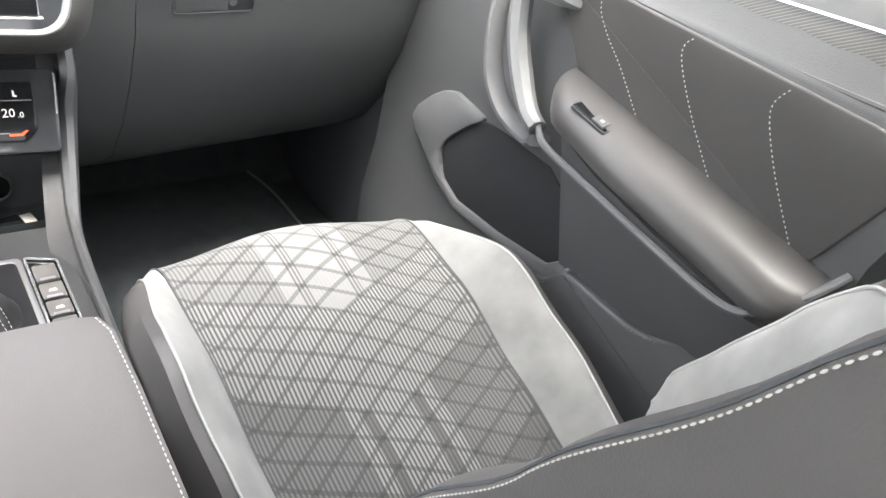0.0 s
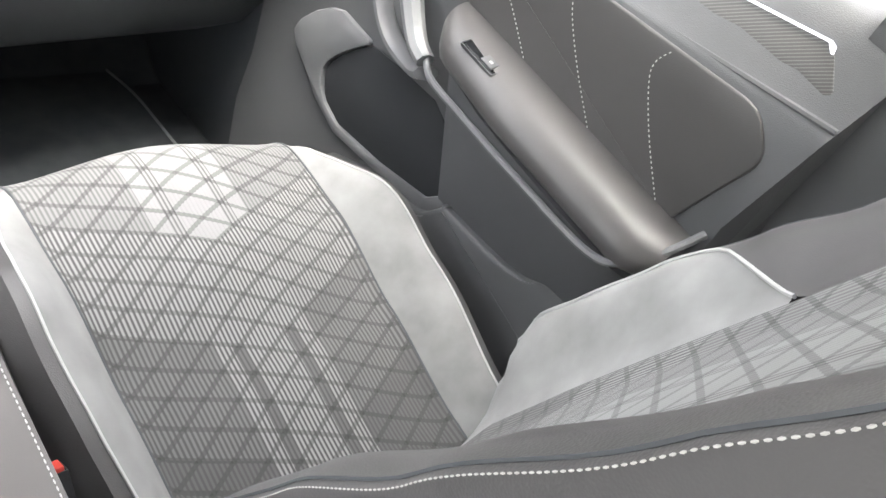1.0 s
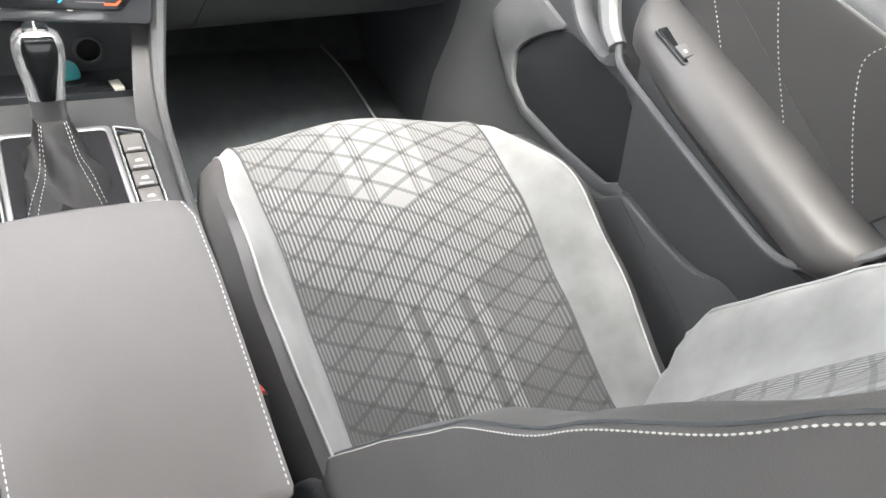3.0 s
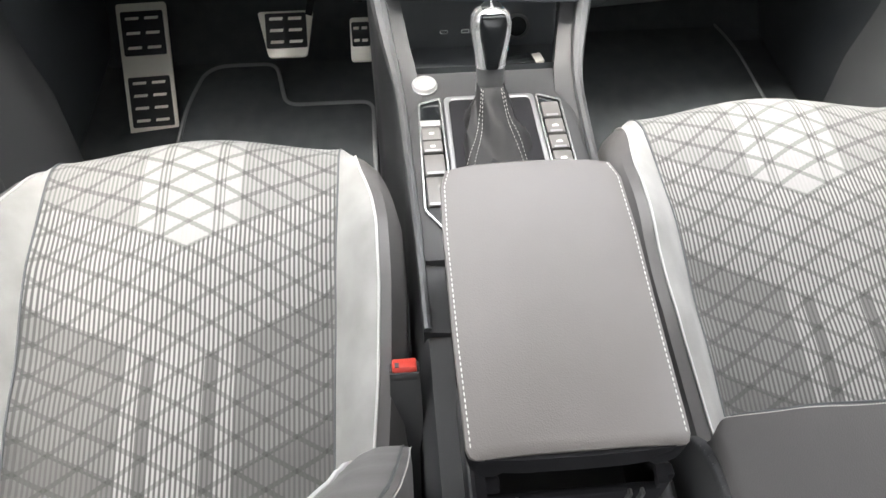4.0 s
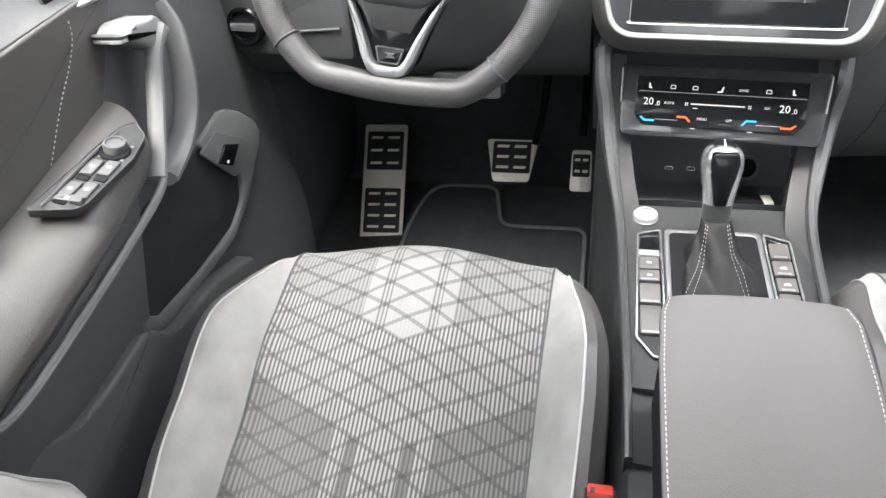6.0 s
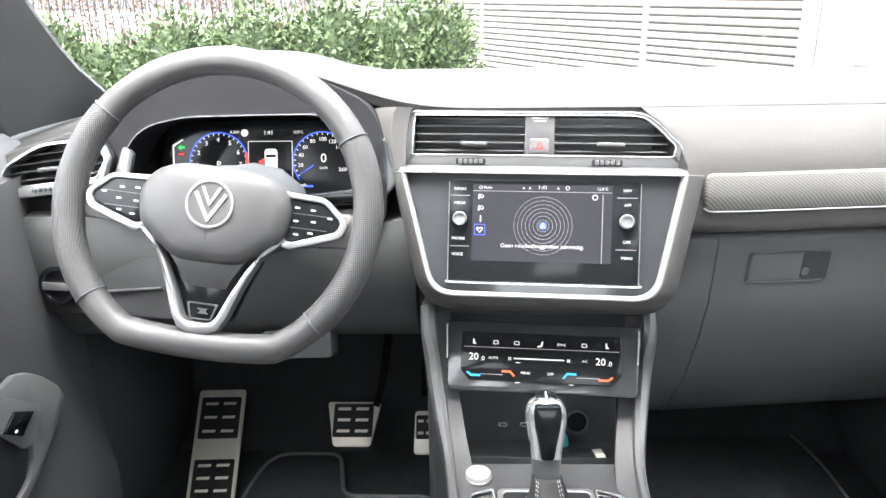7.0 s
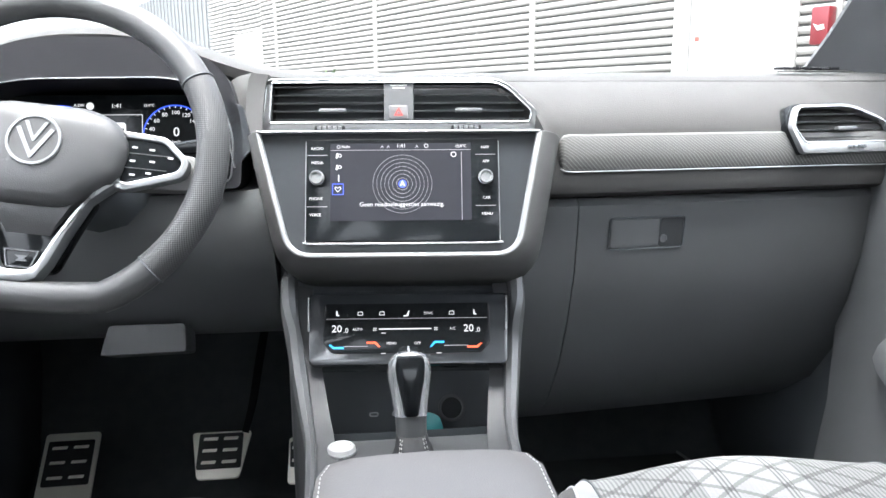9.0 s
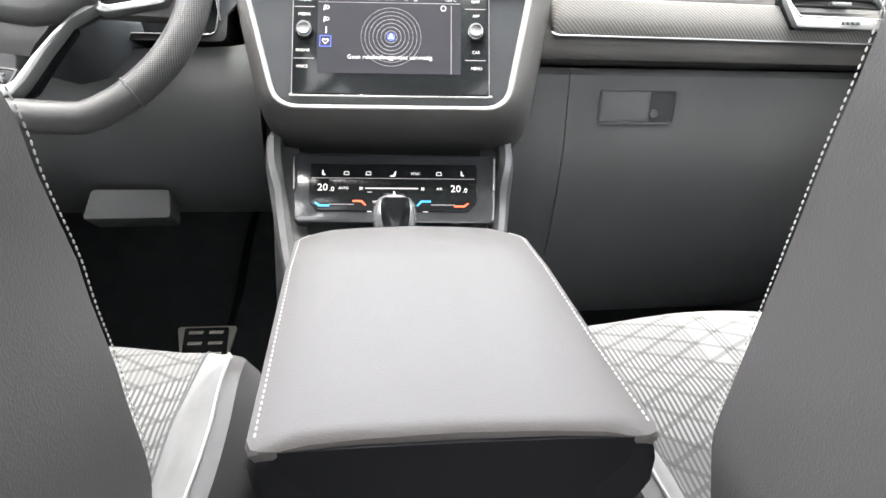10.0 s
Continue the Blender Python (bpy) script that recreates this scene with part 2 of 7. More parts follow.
BARK = surface("grey_bark", (0.10, 0.085, 0.07), 0.9, var=0.3, blotch=12, grain=80, bump=0.5, dist=0.004)

# ---- building helpers ----
WORLD_OF = {}


def thing(name, at, label, category, group="", kind="", m=None):
    ob = new(name)
    ob.empty_display_size = 0.05
    ob.matrix_basis = m if m is not None else Matrix.Translation(at)
    WORLD_OF[ob] = ob.matrix_basis.copy()
    return tagged(ob, label, category, group, kind)


def part(name, bm, material, parent=None, label="", smooth=True, local=False, kind="", category=""):
    """Links a bmesh, built in world metres (or in its thing's own, with local), as one mesh object under parent."""
    if parent is not None and not local:
        bm.transform(WORLD_OF[parent].inverted())
    bmesh.ops.recalc_face_normals(bm, faces=bm.faces[:])
    me = bpy.data.meshes.new(name)
    bm.to_mesh(me)
    bm.free()
    if smooth:
        me.polygons.foreach_set("use_smooth", [True] * len(me.polygons))
        me.set_sharp_from_angle(angle=radians(38))
    me.materials.append(material)
    ob = new(name, me)
    if parent is not None:
        ob.parent = parent
        WORLD_OF[ob] = WORLD_OF[parent]
    else:
        WORLD_OF[ob] = Matrix()
    return tagged(ob, label, category, "", kind)


def bm_box(c, s, bevel=0.0, m=None, seg=2):
    bm = bmesh.new()
    bmesh.ops.create_cube(bm, size=1, matrix=Matrix.Translation(c) @ Matrix.Diagonal((*s, 1)))
    if bevel:
        bmesh.ops.bevel(bm, geom=bm.edges[:], offset=bevel, segments=seg, affect="EDGES", profile=0.5)
    if m is not None:
        bm.transform(m)
    return bm


def bm_join(*many):
    out = bmesh.new()
    for b in many:
        me = bpy.data.meshes.new("tmp")
        b.to_mesh(me)
        b.free()
        out.from_mesh(me)
        bpy.data.meshes.remove(me)
    return out


def bm_prism(pts, depth, m=None, bevel=0.0, seg=2):
    """A polygon (x, z) extruded along +y by depth, bevelled, placed by m."""
    bm = bmesh.new()
    vs = [bm.verts.new((x, 0, z)) for x, z in pts]
    f = bm.faces.new(vs)
    r = bmesh.ops.extrude_face_region(bm, geom=[f])
    bmesh.ops.translate(bm, vec=(0, depth, 0), verts=[v for v in r["geom"] if isinstance(v, bmesh.types.BMVert)])
    if bevel:
        bmesh.ops.bevel(bm, geom=bm.edges[:], offset=bevel, segments=seg, affect="EDGES", profile=0.5)
    if m is not None:
        bm.transform(m)
    return bm


def bm_ring(outer, inner, depth, m=None, bevel=0.0):
    """A frame between two outlines (x, z) of the same count, extruded along +y."""
    bm = bmesh.new()
    n = len(outer)
    a = [bm.verts.new((x, 0, z)) for x, z in outer]
    b = [bm.verts.new((x, 0, z)) for x, z in inner]
    c = [bm.verts.new((x, depth, z)) for x, z in outer]
    d = [bm.verts.new((x, depth, z)) for x, z in inner]
    for i in range(n):
        j = (i + 1) % n
        for q in ((a[i], a[j], b[j], b[i]), (c[i], c[j], a[j], a[i]), (b[i], b[j], d[j], d[i]), (d[i], d[j], c[j], c[i])):
            bm.faces.new(q)
    if bevel:
        bmesh.ops.bevel(bm, geom=[e for e in bm.edges if abs(e.verts[0].co.y - e.verts[1].co.y) < 1e-6], offset=bevel, segments=2, affect="EDGES", profile=0.5)
    if m is not None:
        bm.transform(m)
    return bm


def rounded(pts, r, seg=5):
    """An outline with its corners rounded (r: one radius or one for each)."""
    out, n = [], len(pts)
    for i, p in enumerate(pts):
        p, a, b = Vector(p), Vector(pts[i - 1]), Vector(pts[(i + 1) % n])
        rad = r[i] if isinstance(r, (list, tuple)) else r
        if rad <= 0:
            out.append(tuple(p))
            continue
        da, db = (a - p), (b - p)
        k = min(rad, da.length * 0.45, db.length * 0.45)
        p0, p1 = p + da.normalized() * k, p + db.normalized() * k
        for s in range(seg + 1):
            t = s / seg
            out.append(tuple((1 - t) ** 2 * p0 + 2 * t * (1 - t) * p + t * t * p1))
    return out


def rect(x0, z0, x1, z1, r=0.0, seg=5):
    pts = [(x0, z0), (x1, z0), (x1, z1), (x0, z1)]
    return rounded(pts, r, seg) if r else pts


def bm_loft(rings, closed=True, caps=True, uv=None):
    """Skin over rings of points; closed: each ring is a loop."""
    bm = bmesh.new()
    grid = [[bm.verts.new(p) for p in ring] for ring in rings]
    lay = bm.loops.layers.uv.new("UVMap") if uv else None
    n = len(rings[0])
    for i in range(len(rings) - 1):
        for j in range(n if closed else n - 1):
            k = (j + 1) % n
            f = bm.faces.new((grid[i][j], grid[i][k], grid[i + 1][k], grid[i + 1][j]))
            if uv:
                for lp, (a, b) in zip(f.loops, ((i, j), (i, k), (i + 1, k), (i + 1, j))):
                    lp[lay].uv = uv[a][b]
    if closed and caps:
        bm.faces.new(grid[0][::-1])
        bm.faces.new(grid[-1])
    return bm


def smooth_path(pts, n=8, closed=False):
    """Catmull-Rom through points."""
    P = [Vector(p) for p in pts]
    out, m = [], len(P)
    for i in range(m if closed else m - 1):
        if closed:
            a, b, c, d = P[i - 1], P[i], P[(i + 1) % m], P[(i + 2) % m]
        else:
            a, b, c, d = P[max(0, i - 1)], P[i], P[i + 1], P[min(m - 1, i + 2)]
        for s in range(n):
            t = s / n
            out.append(0.5 * ((2 * b) + (c - a) * t + (2 * a - 5 * b + 4 * c - d) * t * t + (3 * b - a - 3 * c + d) * t ** 3))
    if not closed:
        out.append(P[-1])
    return out


def bm_tube(path, r, sides=8, closed=False, squash=1.0, up=(0, 0, 1)):
    """A tube along a path; r: one radius, or one for each point; squash flattens it along up."""
    P = [Vector(p) for p in path]
    rings, n = [], len(P)
    for i, p in enumerate(P):
        a, b = (P[i - 1], P[(i + 1) % n]) if closed else (P[max(0, i - 1)], P[min(n - 1, i + 1)])
        t = (b - a).normalized()
        s = t.cross(Vector(up))
        if s.length < 1e-4:
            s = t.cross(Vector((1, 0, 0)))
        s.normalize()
        w = s.cross(t)
        rad = r[i] if isinstance(r, (list, tuple)) else r
        rings.append([p + s * rad * math.cos(k * 2 * math.pi / sides) + w * rad * squash * math.sin(k * 2 * math.pi / sides) for k in range(sides)])
    if closed:
        rings.append(rings[0])
    bm = bm_loft(rings, True, not closed)
    if closed:
        bmesh.ops.remove_doubles(bm, verts=bm.verts[:], dist=1e-6)
    return bm


def bm_stitches(path, length=0.0035, gap=0.0025, r=0.0007, lift=(0, 0, 0)):
    """Short raised thread stitches along a path."""
    P = [Vector(p) + Vector(lift) for p in path]
    out = bmesh.new()
    run, pos, todo = [], 0.0, []
    acc = [0.0]
    for a, b in zip(P, P[1:]):
        acc.append(acc[-1] + (b - a).length)

    def at(s):
        for i in range(len(P) - 1):
            if s <= acc[i + 1]:
                f = (s - acc[i]) / max(1e-9, acc[i + 1] - acc[i])
                return P[i].lerp(P[i + 1], f)
        return P[-1]
    s = 0.0
    while s + length < acc[-1]:
        a, b = at(s), at(s + length)
        t = (b - a).normalized()
        w = t.cross(Vector((0.3, 0.2, 0.93))).normalized()
        u = w.cross(t)
        ends = []
        for c, k in ((a, 0.55), (a.lerp(b, 0.5), 1.0), (b, 0.55)):
            ends.append([out.verts.new(c + (w * x + u * y) * r * k) for x, y in ((1, 0), (0, 1), (-1, 0), (0, -1))])
        for e, f in zip(ends, ends[1:]):
            for i in range(4):
                j = (i + 1) % 4
                out.faces.new((e[i], e[j], f[j], f[i]))
        out.faces.new(ends[0][::-1]), out.faces.new(ends[-1])
        s += length + gap
    return out


def interp(x, table):
    """Linear interpolation in rows (x, value)."""
    if x <= table[0][0]:
        return table[0][1]
    for (a, va), (b, vb) in zip(table, table[1:]):
        if x <= b:
            return va + (vb - va) * (x - a) / (b - a)
    return table[-1][1]


def ease(x, table):
    if x <= table[0][0]:
        return table[0][1]
    for (a, va), (b, vb) in zip(table, table[1:]):
        if x <= b:
            t = (x - a) / (b - a)
            return va + (vb - va) * t * t * (3 - 2 * t)
    return table[-1][1]


def bm_text(body, size, m, depth=0.0004, align="CENTER"):
    """Lettering in the built-in font as a mesh; flat in x, z of m, facing -y."""
    cu = bpy.data.curves.new("lettering", "FONT")
    cu.body, cu.size, cu.align_x, cu.align_y, cu.extrude, cu.resolution_u = body, size, align, "CENTER", depth / 2, 2
    ob = bpy.data.objects.new("lettering", cu)
    scene.collection.objects.link(ob)
    me = bpy.data.meshes.new_from_object(ob.evaluated_get(bpy.context.evaluated_depsgraph_get()))
    bpy.data.objects.remove(ob)
    bm = bmesh.new()
    bm.from_mesh(me)
    bpy.data.meshes.remove(me)
    bpy.data.curves.remove(cu)
    bm.transform(m @ Matrix.Rotation(radians(90), 4, "X"))
    return bm


def smooth2d(pts, n=6):
    return [(p.x, p.y) for p in smooth_path([(x, z, 0) for x, z in pts], n)]

# ---- the car's shell ----
FLOOR_Z = 0.30
car_floor = part("car_floor", bm_box((0, -0.95, FLOOR_Z - 0.03), (1.60, 3.3, 0.06), 0.01), CARPET, label="black carpeted car floor", kind="structure")
bulkhead = bm_loft([[(x, 0.62, 1.06), (x, 0.62, 0.55), (x, 0.56, 0.37), (x, 0.47, 0.298), (x, 0.47, 0.25), (x, 0.72, 0.25), (x, 0.72, 1.10)] for x in (-0.80, 0.80)])
part("bulkhead", bulkhead, CARPET, label="black carpeted footwell wall under the dashboard", kind="structure")
part("rear_wall", bm_box((0, -2.55, 0.72), (1.60, 0.06, 0.86), 0.01), PLASTIC, label="dark boot wall", kind="structure")
for nm, x0, x1, y0, y1 in (("ceiling", -0.62, 0.62, -0.28, -2.5),):
    rows_r = []
    for k in range(7):
        y = y0 + (y1 - y0) * k / 6
        z0 = interp(-y, [(0.28, 1.60), (0.9, 1.66), (1.8, 1.65), (2.5, 1.58)])
        xr = [x0 + (x1 - x0) * q / 6 for q in range(7)]
        rows_r.append([(x, y, z0 - 0.05 * (x / 0.62) ** 2) for x in xr] + [(x, y, z0 + 0.04 - 0.05 * (x / 0.62) ** 2) for x in xr[::-1]])
    part(nm, bm_loft(rows_r), HEADLINER, label="light grey cloth headliner", kind="structure")


def pillar(name, path, rad, label):
    part(name, bm_tube(smooth_path(path, 8), rad, 10, squash=0.7, up=(0, 1, 0)), PLASTIC, label=label, kind="structure")


for s in (-1, 1):
    rows_p = []
    for k in range(13):
        f = -0.06 + 1.06 * k / 12
        px, py, pz = 0.807 - 0.182 * f, 0.455 - 0.715 * f, 1.10 + 0.50 * f
        flare, rear = math.exp(-max(0, f) * 9.0), math.exp(-max(0, f) * 4.5)
        rows_p.append([(s * (px + dx), py + dy, pz) for dx, dy in ((0.075, 0.07), (0.0 - 0.05 * flare, 0.0), (-0.006 - 0.05 * flare, -0.020), (-0.002 - 0.025 * flare, -0.055), (0.010 - 0.02 * flare, -0.115 - 0.06 * rear), (0.022 - 0.02 * flare, -0.150 - 0.13 * rear), (0.040, -0.160 - 0.13 * rear), (0.075, -0.13))])
    part("pillar_front", bm_loft(rows_p), PILLAR, label="dark windscreen pillar trim", kind="structure")
    pillar("pillar_middle", [(s * 0.76, -0.88, 0.30), (s * 0.765, -0.88, 0.9), (s * 0.74, -0.90, 1.2), (s * 0.63, -0.94, 1.64)], 0.085, "dark centre pillar trim")
    part("pillar_trim", bm_loft([[(s * 0.735, -0.70, z), (s * 0.725, -0.80, z), (s * 0.72, -1.06, z), (s * 0.84, -1.06, z), (s * 0.84, -0.70, z)] for z in (0.31, 0.8, 1.10, 1.19)]), PLASTIC, label="dark grey lower pillar trim", kind="structure")
    pillar("pillar_rear", [(s * 0.78, -2.3, 1.05), (s * 0.62, -2.3, 1.62)], 0.16, "dark rear pillar trim")
    if s > 0:
        part("wall_side", bm_box((s * 0.80, -1.75, 0.72), (0.06, 1.6, 0.86), 0.01), PLASTIC, label="dark rear side trim", kind="structure")
    part("roof_rail", bm_tube(smooth_path([(s * 0.62, -0.28, 1.60), (s * 0.635, -0.9, 1.64), (s * 0.63, -1.8, 1.63), (s * 0.60, -2.5, 1.56)]), 0.04, 8), HEADLINER, label="light grey roof edge trim", kind="structure")
    part("kick_panel", bm_box((s * 0.815, 0.42, 0.68 if s < 0 else 0.71), (0.15, 0.62, 0.74 if s < 0 else 0.82), 0.01), DARK, label="dark footwell side panel", kind="structure")
screen_glass = bm_loft([[(x, y + d, z + d * 0.5) for x, y, z in ((-0.84, 0.50, 1.10), (-0.42, 0.66, 1.09), (0, 0.71, 1.085), (0.42, 0.66, 1.09), (0.84, 0.50, 1.10), (0.63, -0.26, 1.60), (0, -0.20, 1.62), (-0.63, -0.26, 1.60))] for d in (0, 0.005)])
windscreen = part("windscreen", screen_glass, PANE, label="clear curved windscreen with a few raindrops", kind="structure", smooth=False)
windscreen.visible_shadow = False

# ---- dashboard ----
dash = thing("dashboard", (0, 0.2, 0.6), "dark grey soft-touch car dashboard", "dashboard")


def hood(x):
    return math.exp(-((abs(x + 0.40) / 0.17) ** 2.6))


rings = []
for i in range(61):
    x = -0.80 + 1.60 * i / 60
    h = hood(x)
    bow = -0.10 * (x / 0.8) ** 2
    lip = 0.105 - 0.02 * h + (0.04 * (x - 0.2) if x > 0.2 else 0)
    drop = -0.29 * max(0, -0.545 - x) * (1 - h)
    rings.append([(x, y, z + drop) for x, y, z in ((x, 0.70 + bow, 1.06), (x, 0.64 + bow, 1.115), (x, 0.50 + bow, 1.138), (x, 0.36, 1.142 + 0.026 * h), (x, 0.22, 1.140 + 0.056 * h),
                  (x, lip + 0.045, 1.135 + 0.064 * h), (x, lip + 0.012, 1.130 + 0.062 * h), (x, lip, 1.124 + 0.060 * h), (x, lip + 0.004, 1.110 + 0.06 * h), (x, lip + 0.06, 1.09 + 0.05 * h), (x, 0.55, 1.04))])
part("top_pad", bm_loft(rings), DASHTOP, dash, "grained dark grey top pad")

# passenger side: padded slope, decor strip, lip and glovebox
xs = [0.165 + (0.80 - 0.165) * i / 20 for i in range(21)]


def pdx(x):
    return 0.14 * max(0, x - 0.25) ** 1.0 * 0.75


PAD = [(0.115, 0.5, 1.124), (0.085, 0.6, 1.122), (0.035, 1.0, 1.090), (0.012, 1.0, 1.060), (0.010, 1.0, 1.035), (0.006, 1.0, 1.003), (0.003, 1.0, 0.988), (0.007, 1.0, 0.975), (0.022, 1.0, 0.9685), (0.15, 1.0, 0.9685), (0.18, 1.0, 1.12)]
pad_rings = []
for i in range(25):
    row = []
    for y, k, z in PAD:
        x0 = interp(z, [(0.96, 0.160), (1.05, 0.186), (1.078, 0.190), (1.118, 0.146), (1.124, 0.142)])
        x = x0 + (0.80 - x0) * (i / 24) ** 1.3
        row.append((x, y + pdx(x) * k + (0.005 if i == 0 and y < 0.1 else 0), z))
    pad_rings.append(row)
part("fascia_pad", bm_loft(pad_rings), DASHTOP, dash, "soft slope around the decor strip")

# centre stack frames: turned a little to the driver
CS = Matrix.Translation((0, -0.01, 1.05)) @ pose(0, 0, 0, 0, 0, -5)
SCR = CS @ pose(0, 0, 0, -18)
VENT = Matrix.Translation((0, 0.048, 1.053)) @ pose(0, 0, 0, -12, 0, -5)
HV = Matrix.Translation((0.002, -0.02, 0.838)) @ pose(0, 0, 0, -32, 0, -5)

part("lower_centre", bm_loft([[(-0.17, 0.10, 0.90), (0.18, 0.09, 0.90), (0.18, 0.30, 0.90), (-0.17, 0.30, 0.90)], [(-0.165, 0.05, 0.84), (0.17, 0.035, 0.84), (0.17, 0.3, 0.84), (-0.165, 0.3, 0.84)], [(-0.16, 0.08, 0.70), (0.16, 0.07, 0.70), (0.16, 0.3, 0.70), (-0.16, 0.3, 0.70)]]), DARK, dash)
# glovebox lid


def gb_ring(x, inset=0.0):
    k = 0.10 * max(0, x - 0.2) + inset
    return [(x, 0.03 + k, 0.965), (x, 0.022 + k, 0.955), (x, 0.034 + k, 0.86), (x, 0.058 + k, 0.79), (x, 0.100 + k, 0.70), (x, 0.165 + k, 0.61), (x, 0.26 + k, 0.54), (x, 0.38 + k * 0.5, 0.50), (x, 0.60, 0.46), (x, 0.60, 0.965)]


gb = part("glovebox_lid", bm_loft([gb_ring(0.2425 + 0.465 * i / 10) for i in range(11)]), PLASTIC, dash, "closed dark glovebox lid")
part("dash_side_panel", bm_loft([gb_ring(0.160 + 0.0815 * i / 3, 0.0008) for i in range(4)]), PLASTIC, dash)
part("dash_side_panel", bm_loft([gb_ring(0.7095 + 0.095 * i / 3, 0.003) for i in range(4)]), PLASTIC, dash)
# driver side lower fascia
part("driver_fascia", bm_loft([[(x, 0.10, zt), (x, 0.030, zt - 0.006), (x, 0.026, zt - 0.02), (x, 0.029, 0.93), (x, 0.038, 0.885), (x, 0.056, 0.845), (x, 0.084, 0.805), (x, 0.125, 0.768), (x, 0.19, 0.742), (x, 0.30, 0.73), (x, 0.3, zt)] for x, zt in ((-0.80, 1.0), (-0.62, 0.998), (-0.575, 0.995), (-0.4, 0.985), (-0.3, 0.985), (-0.20, 0.990), (-0.17, 0.995))]), PLASTIC, dash)

# ---- seats ----


def smooth_z(y):
    """Height of the cushion's middle, falling towards the backrest."""
    return ease(y, [(-0.80, 0.556), (-0.65, 0.576), (-0.50, 0.613), (-0.36, 0.655), (-0.24, 0.670)]) * 0.5 + 0.5 * interp(y, [(-0.80, 0.550), (-0.65, 0.574), (-0.50, 0.613), (-0.36, 0.655), (-0.24, 0.671)])


def cushion_point(a, t):
    """Point of the cushion: a across (0 middle, 0.68 cloth edge, 0.88 piping, 1 widest, 1.6 foot), t along (0 foot of the front, 1 back)."""
    s, a = (1 if a >= 0 else -1), abs(a)
    front = ease(a, [(0, -0.156), (0.68, -0.180), (0.88, -0.190), (1.0, -0.206)])
    drop = 0.0
    if a > 1:
        drop, a = (a - 1) / 0.6, 1
    r = 0.060
    if t < 0.18:
        y, z, f = front - 0.02 * (1 - t / 0.18), 0.46 + (0.61 - 0.46) * t / 0.18, 0
    elif t < 0.42:
        th = (t - 0.18) / 0.24 * math.pi / 2
        y, z, f = front - r + r * math.cos(th), 0.61 + r * math.sin(th), math.sin(th)
    else:
        k = (t - 0.42) / 0.58
        y, f = (front - r) + k * (-0.76 - (front - r)), 1
        z = smooth_z(y)
    wf = interp(y, [(-0.75, 0.160), (-0.60, 0.166), (-0.30, 0.174), (-0.20, 0.176)])
    wp = interp(y, [(-0.75, 0.194), (-0.64, 0.206), (-0.55, 0.216), (-0.45, 0.221), (-0.38, 0.221), (-0.33, 0.216), (-0.295, 0.209), (-0.265, 0.202), (-0.235, 0.197), (-0.19, 0.193)])
    wo = interp(y, [(-0.75, 0.230), (-0.55, 0.246), (-0.43, 0.251), (-0.35, 0.249), (-0.31, 0.243), (-0.28, 0.236), (-0.25, 0.227), (-0.22, 0.219), (-0.195, 0.212)])
    g = min(1.0, max(0.0, (-0.195 - y) / 0.24))
    rise = 0.074 * g * g * (3 - 2 * g) - 0.030 * max(0.0, (-0.55 - y) / 0.21) ** 2
    zoff = interp(a, [(0, 0.0), (0.45, 0.0), (0.64, 0.001), (0.68, 0.002 + 0.004 * g + 0.06 * rise), (0.71, 0.002 + 0.004 * g + 0.22 * rise), (0.75, 0.001 + 0.003 * g + 0.50 * rise), (0.79, 0.002 * g + 0.75 * rise), (0.83, 0.91 * rise), (0.86, 0.985 * rise), (0.88, rise), (0.91, 1.0 * rise), (0.94, 0.97 * rise - 0.002), (0.97, 0.88 * rise - 0.006), (1.0, 0.70 * rise - 0.016)])
    x = interp(a, [(0, 0), (0.68, wf), (0.88, wp), (1, wo)])
    z += zoff * f - 0.007 * min(1, max(0, (y + 0.34) / 0.14)) ** 2 * f * (min(a, 1) / 0.8) ** 4 + 0.006 * max(0, 1 - (a / 0.6) ** 2) * f * min(1, max(0, (y + 0.40) / 0.12))
    if drop:
        z = z + (0.42 - z) * drop
        x -= 0.012 * drop
        y = y + 0.015 * drop
    return Vector((s * x, y, z))


# the backrest's own frame: x across, second forward from its face, third up along it
BACK = Matrix()
OUTER_W = [(-0.06, 0.232), (0.10, 0.263), (0.16, 0.270), (0.54, 0.270), (0.60, 0.250), (0.635, 0.19)]
OUTER_RIDGE = [(-0.05, -0.05), (-0.02, -0.026), (0.02, 0.004), (0.05, 0.030), (0.09, 0.043), (0.15, 0.038), (0.25, 0.031), (0.36, 0.015), (0.45, -0.002), (0.55, -0.014), (0.60, -0.024), (0.635, -0.05)]
BASE_RIDGE = [(-0.05, -0.06), (0.02, -0.040), (0.09, 0.014), (0.15, 0.031), (0.25, 0.029), (0.36, 0.024), (0.45, 0.010), (0.55, -0.004), (0.60, -0.016), (0.635, -0.045)]
SHAPE = {}


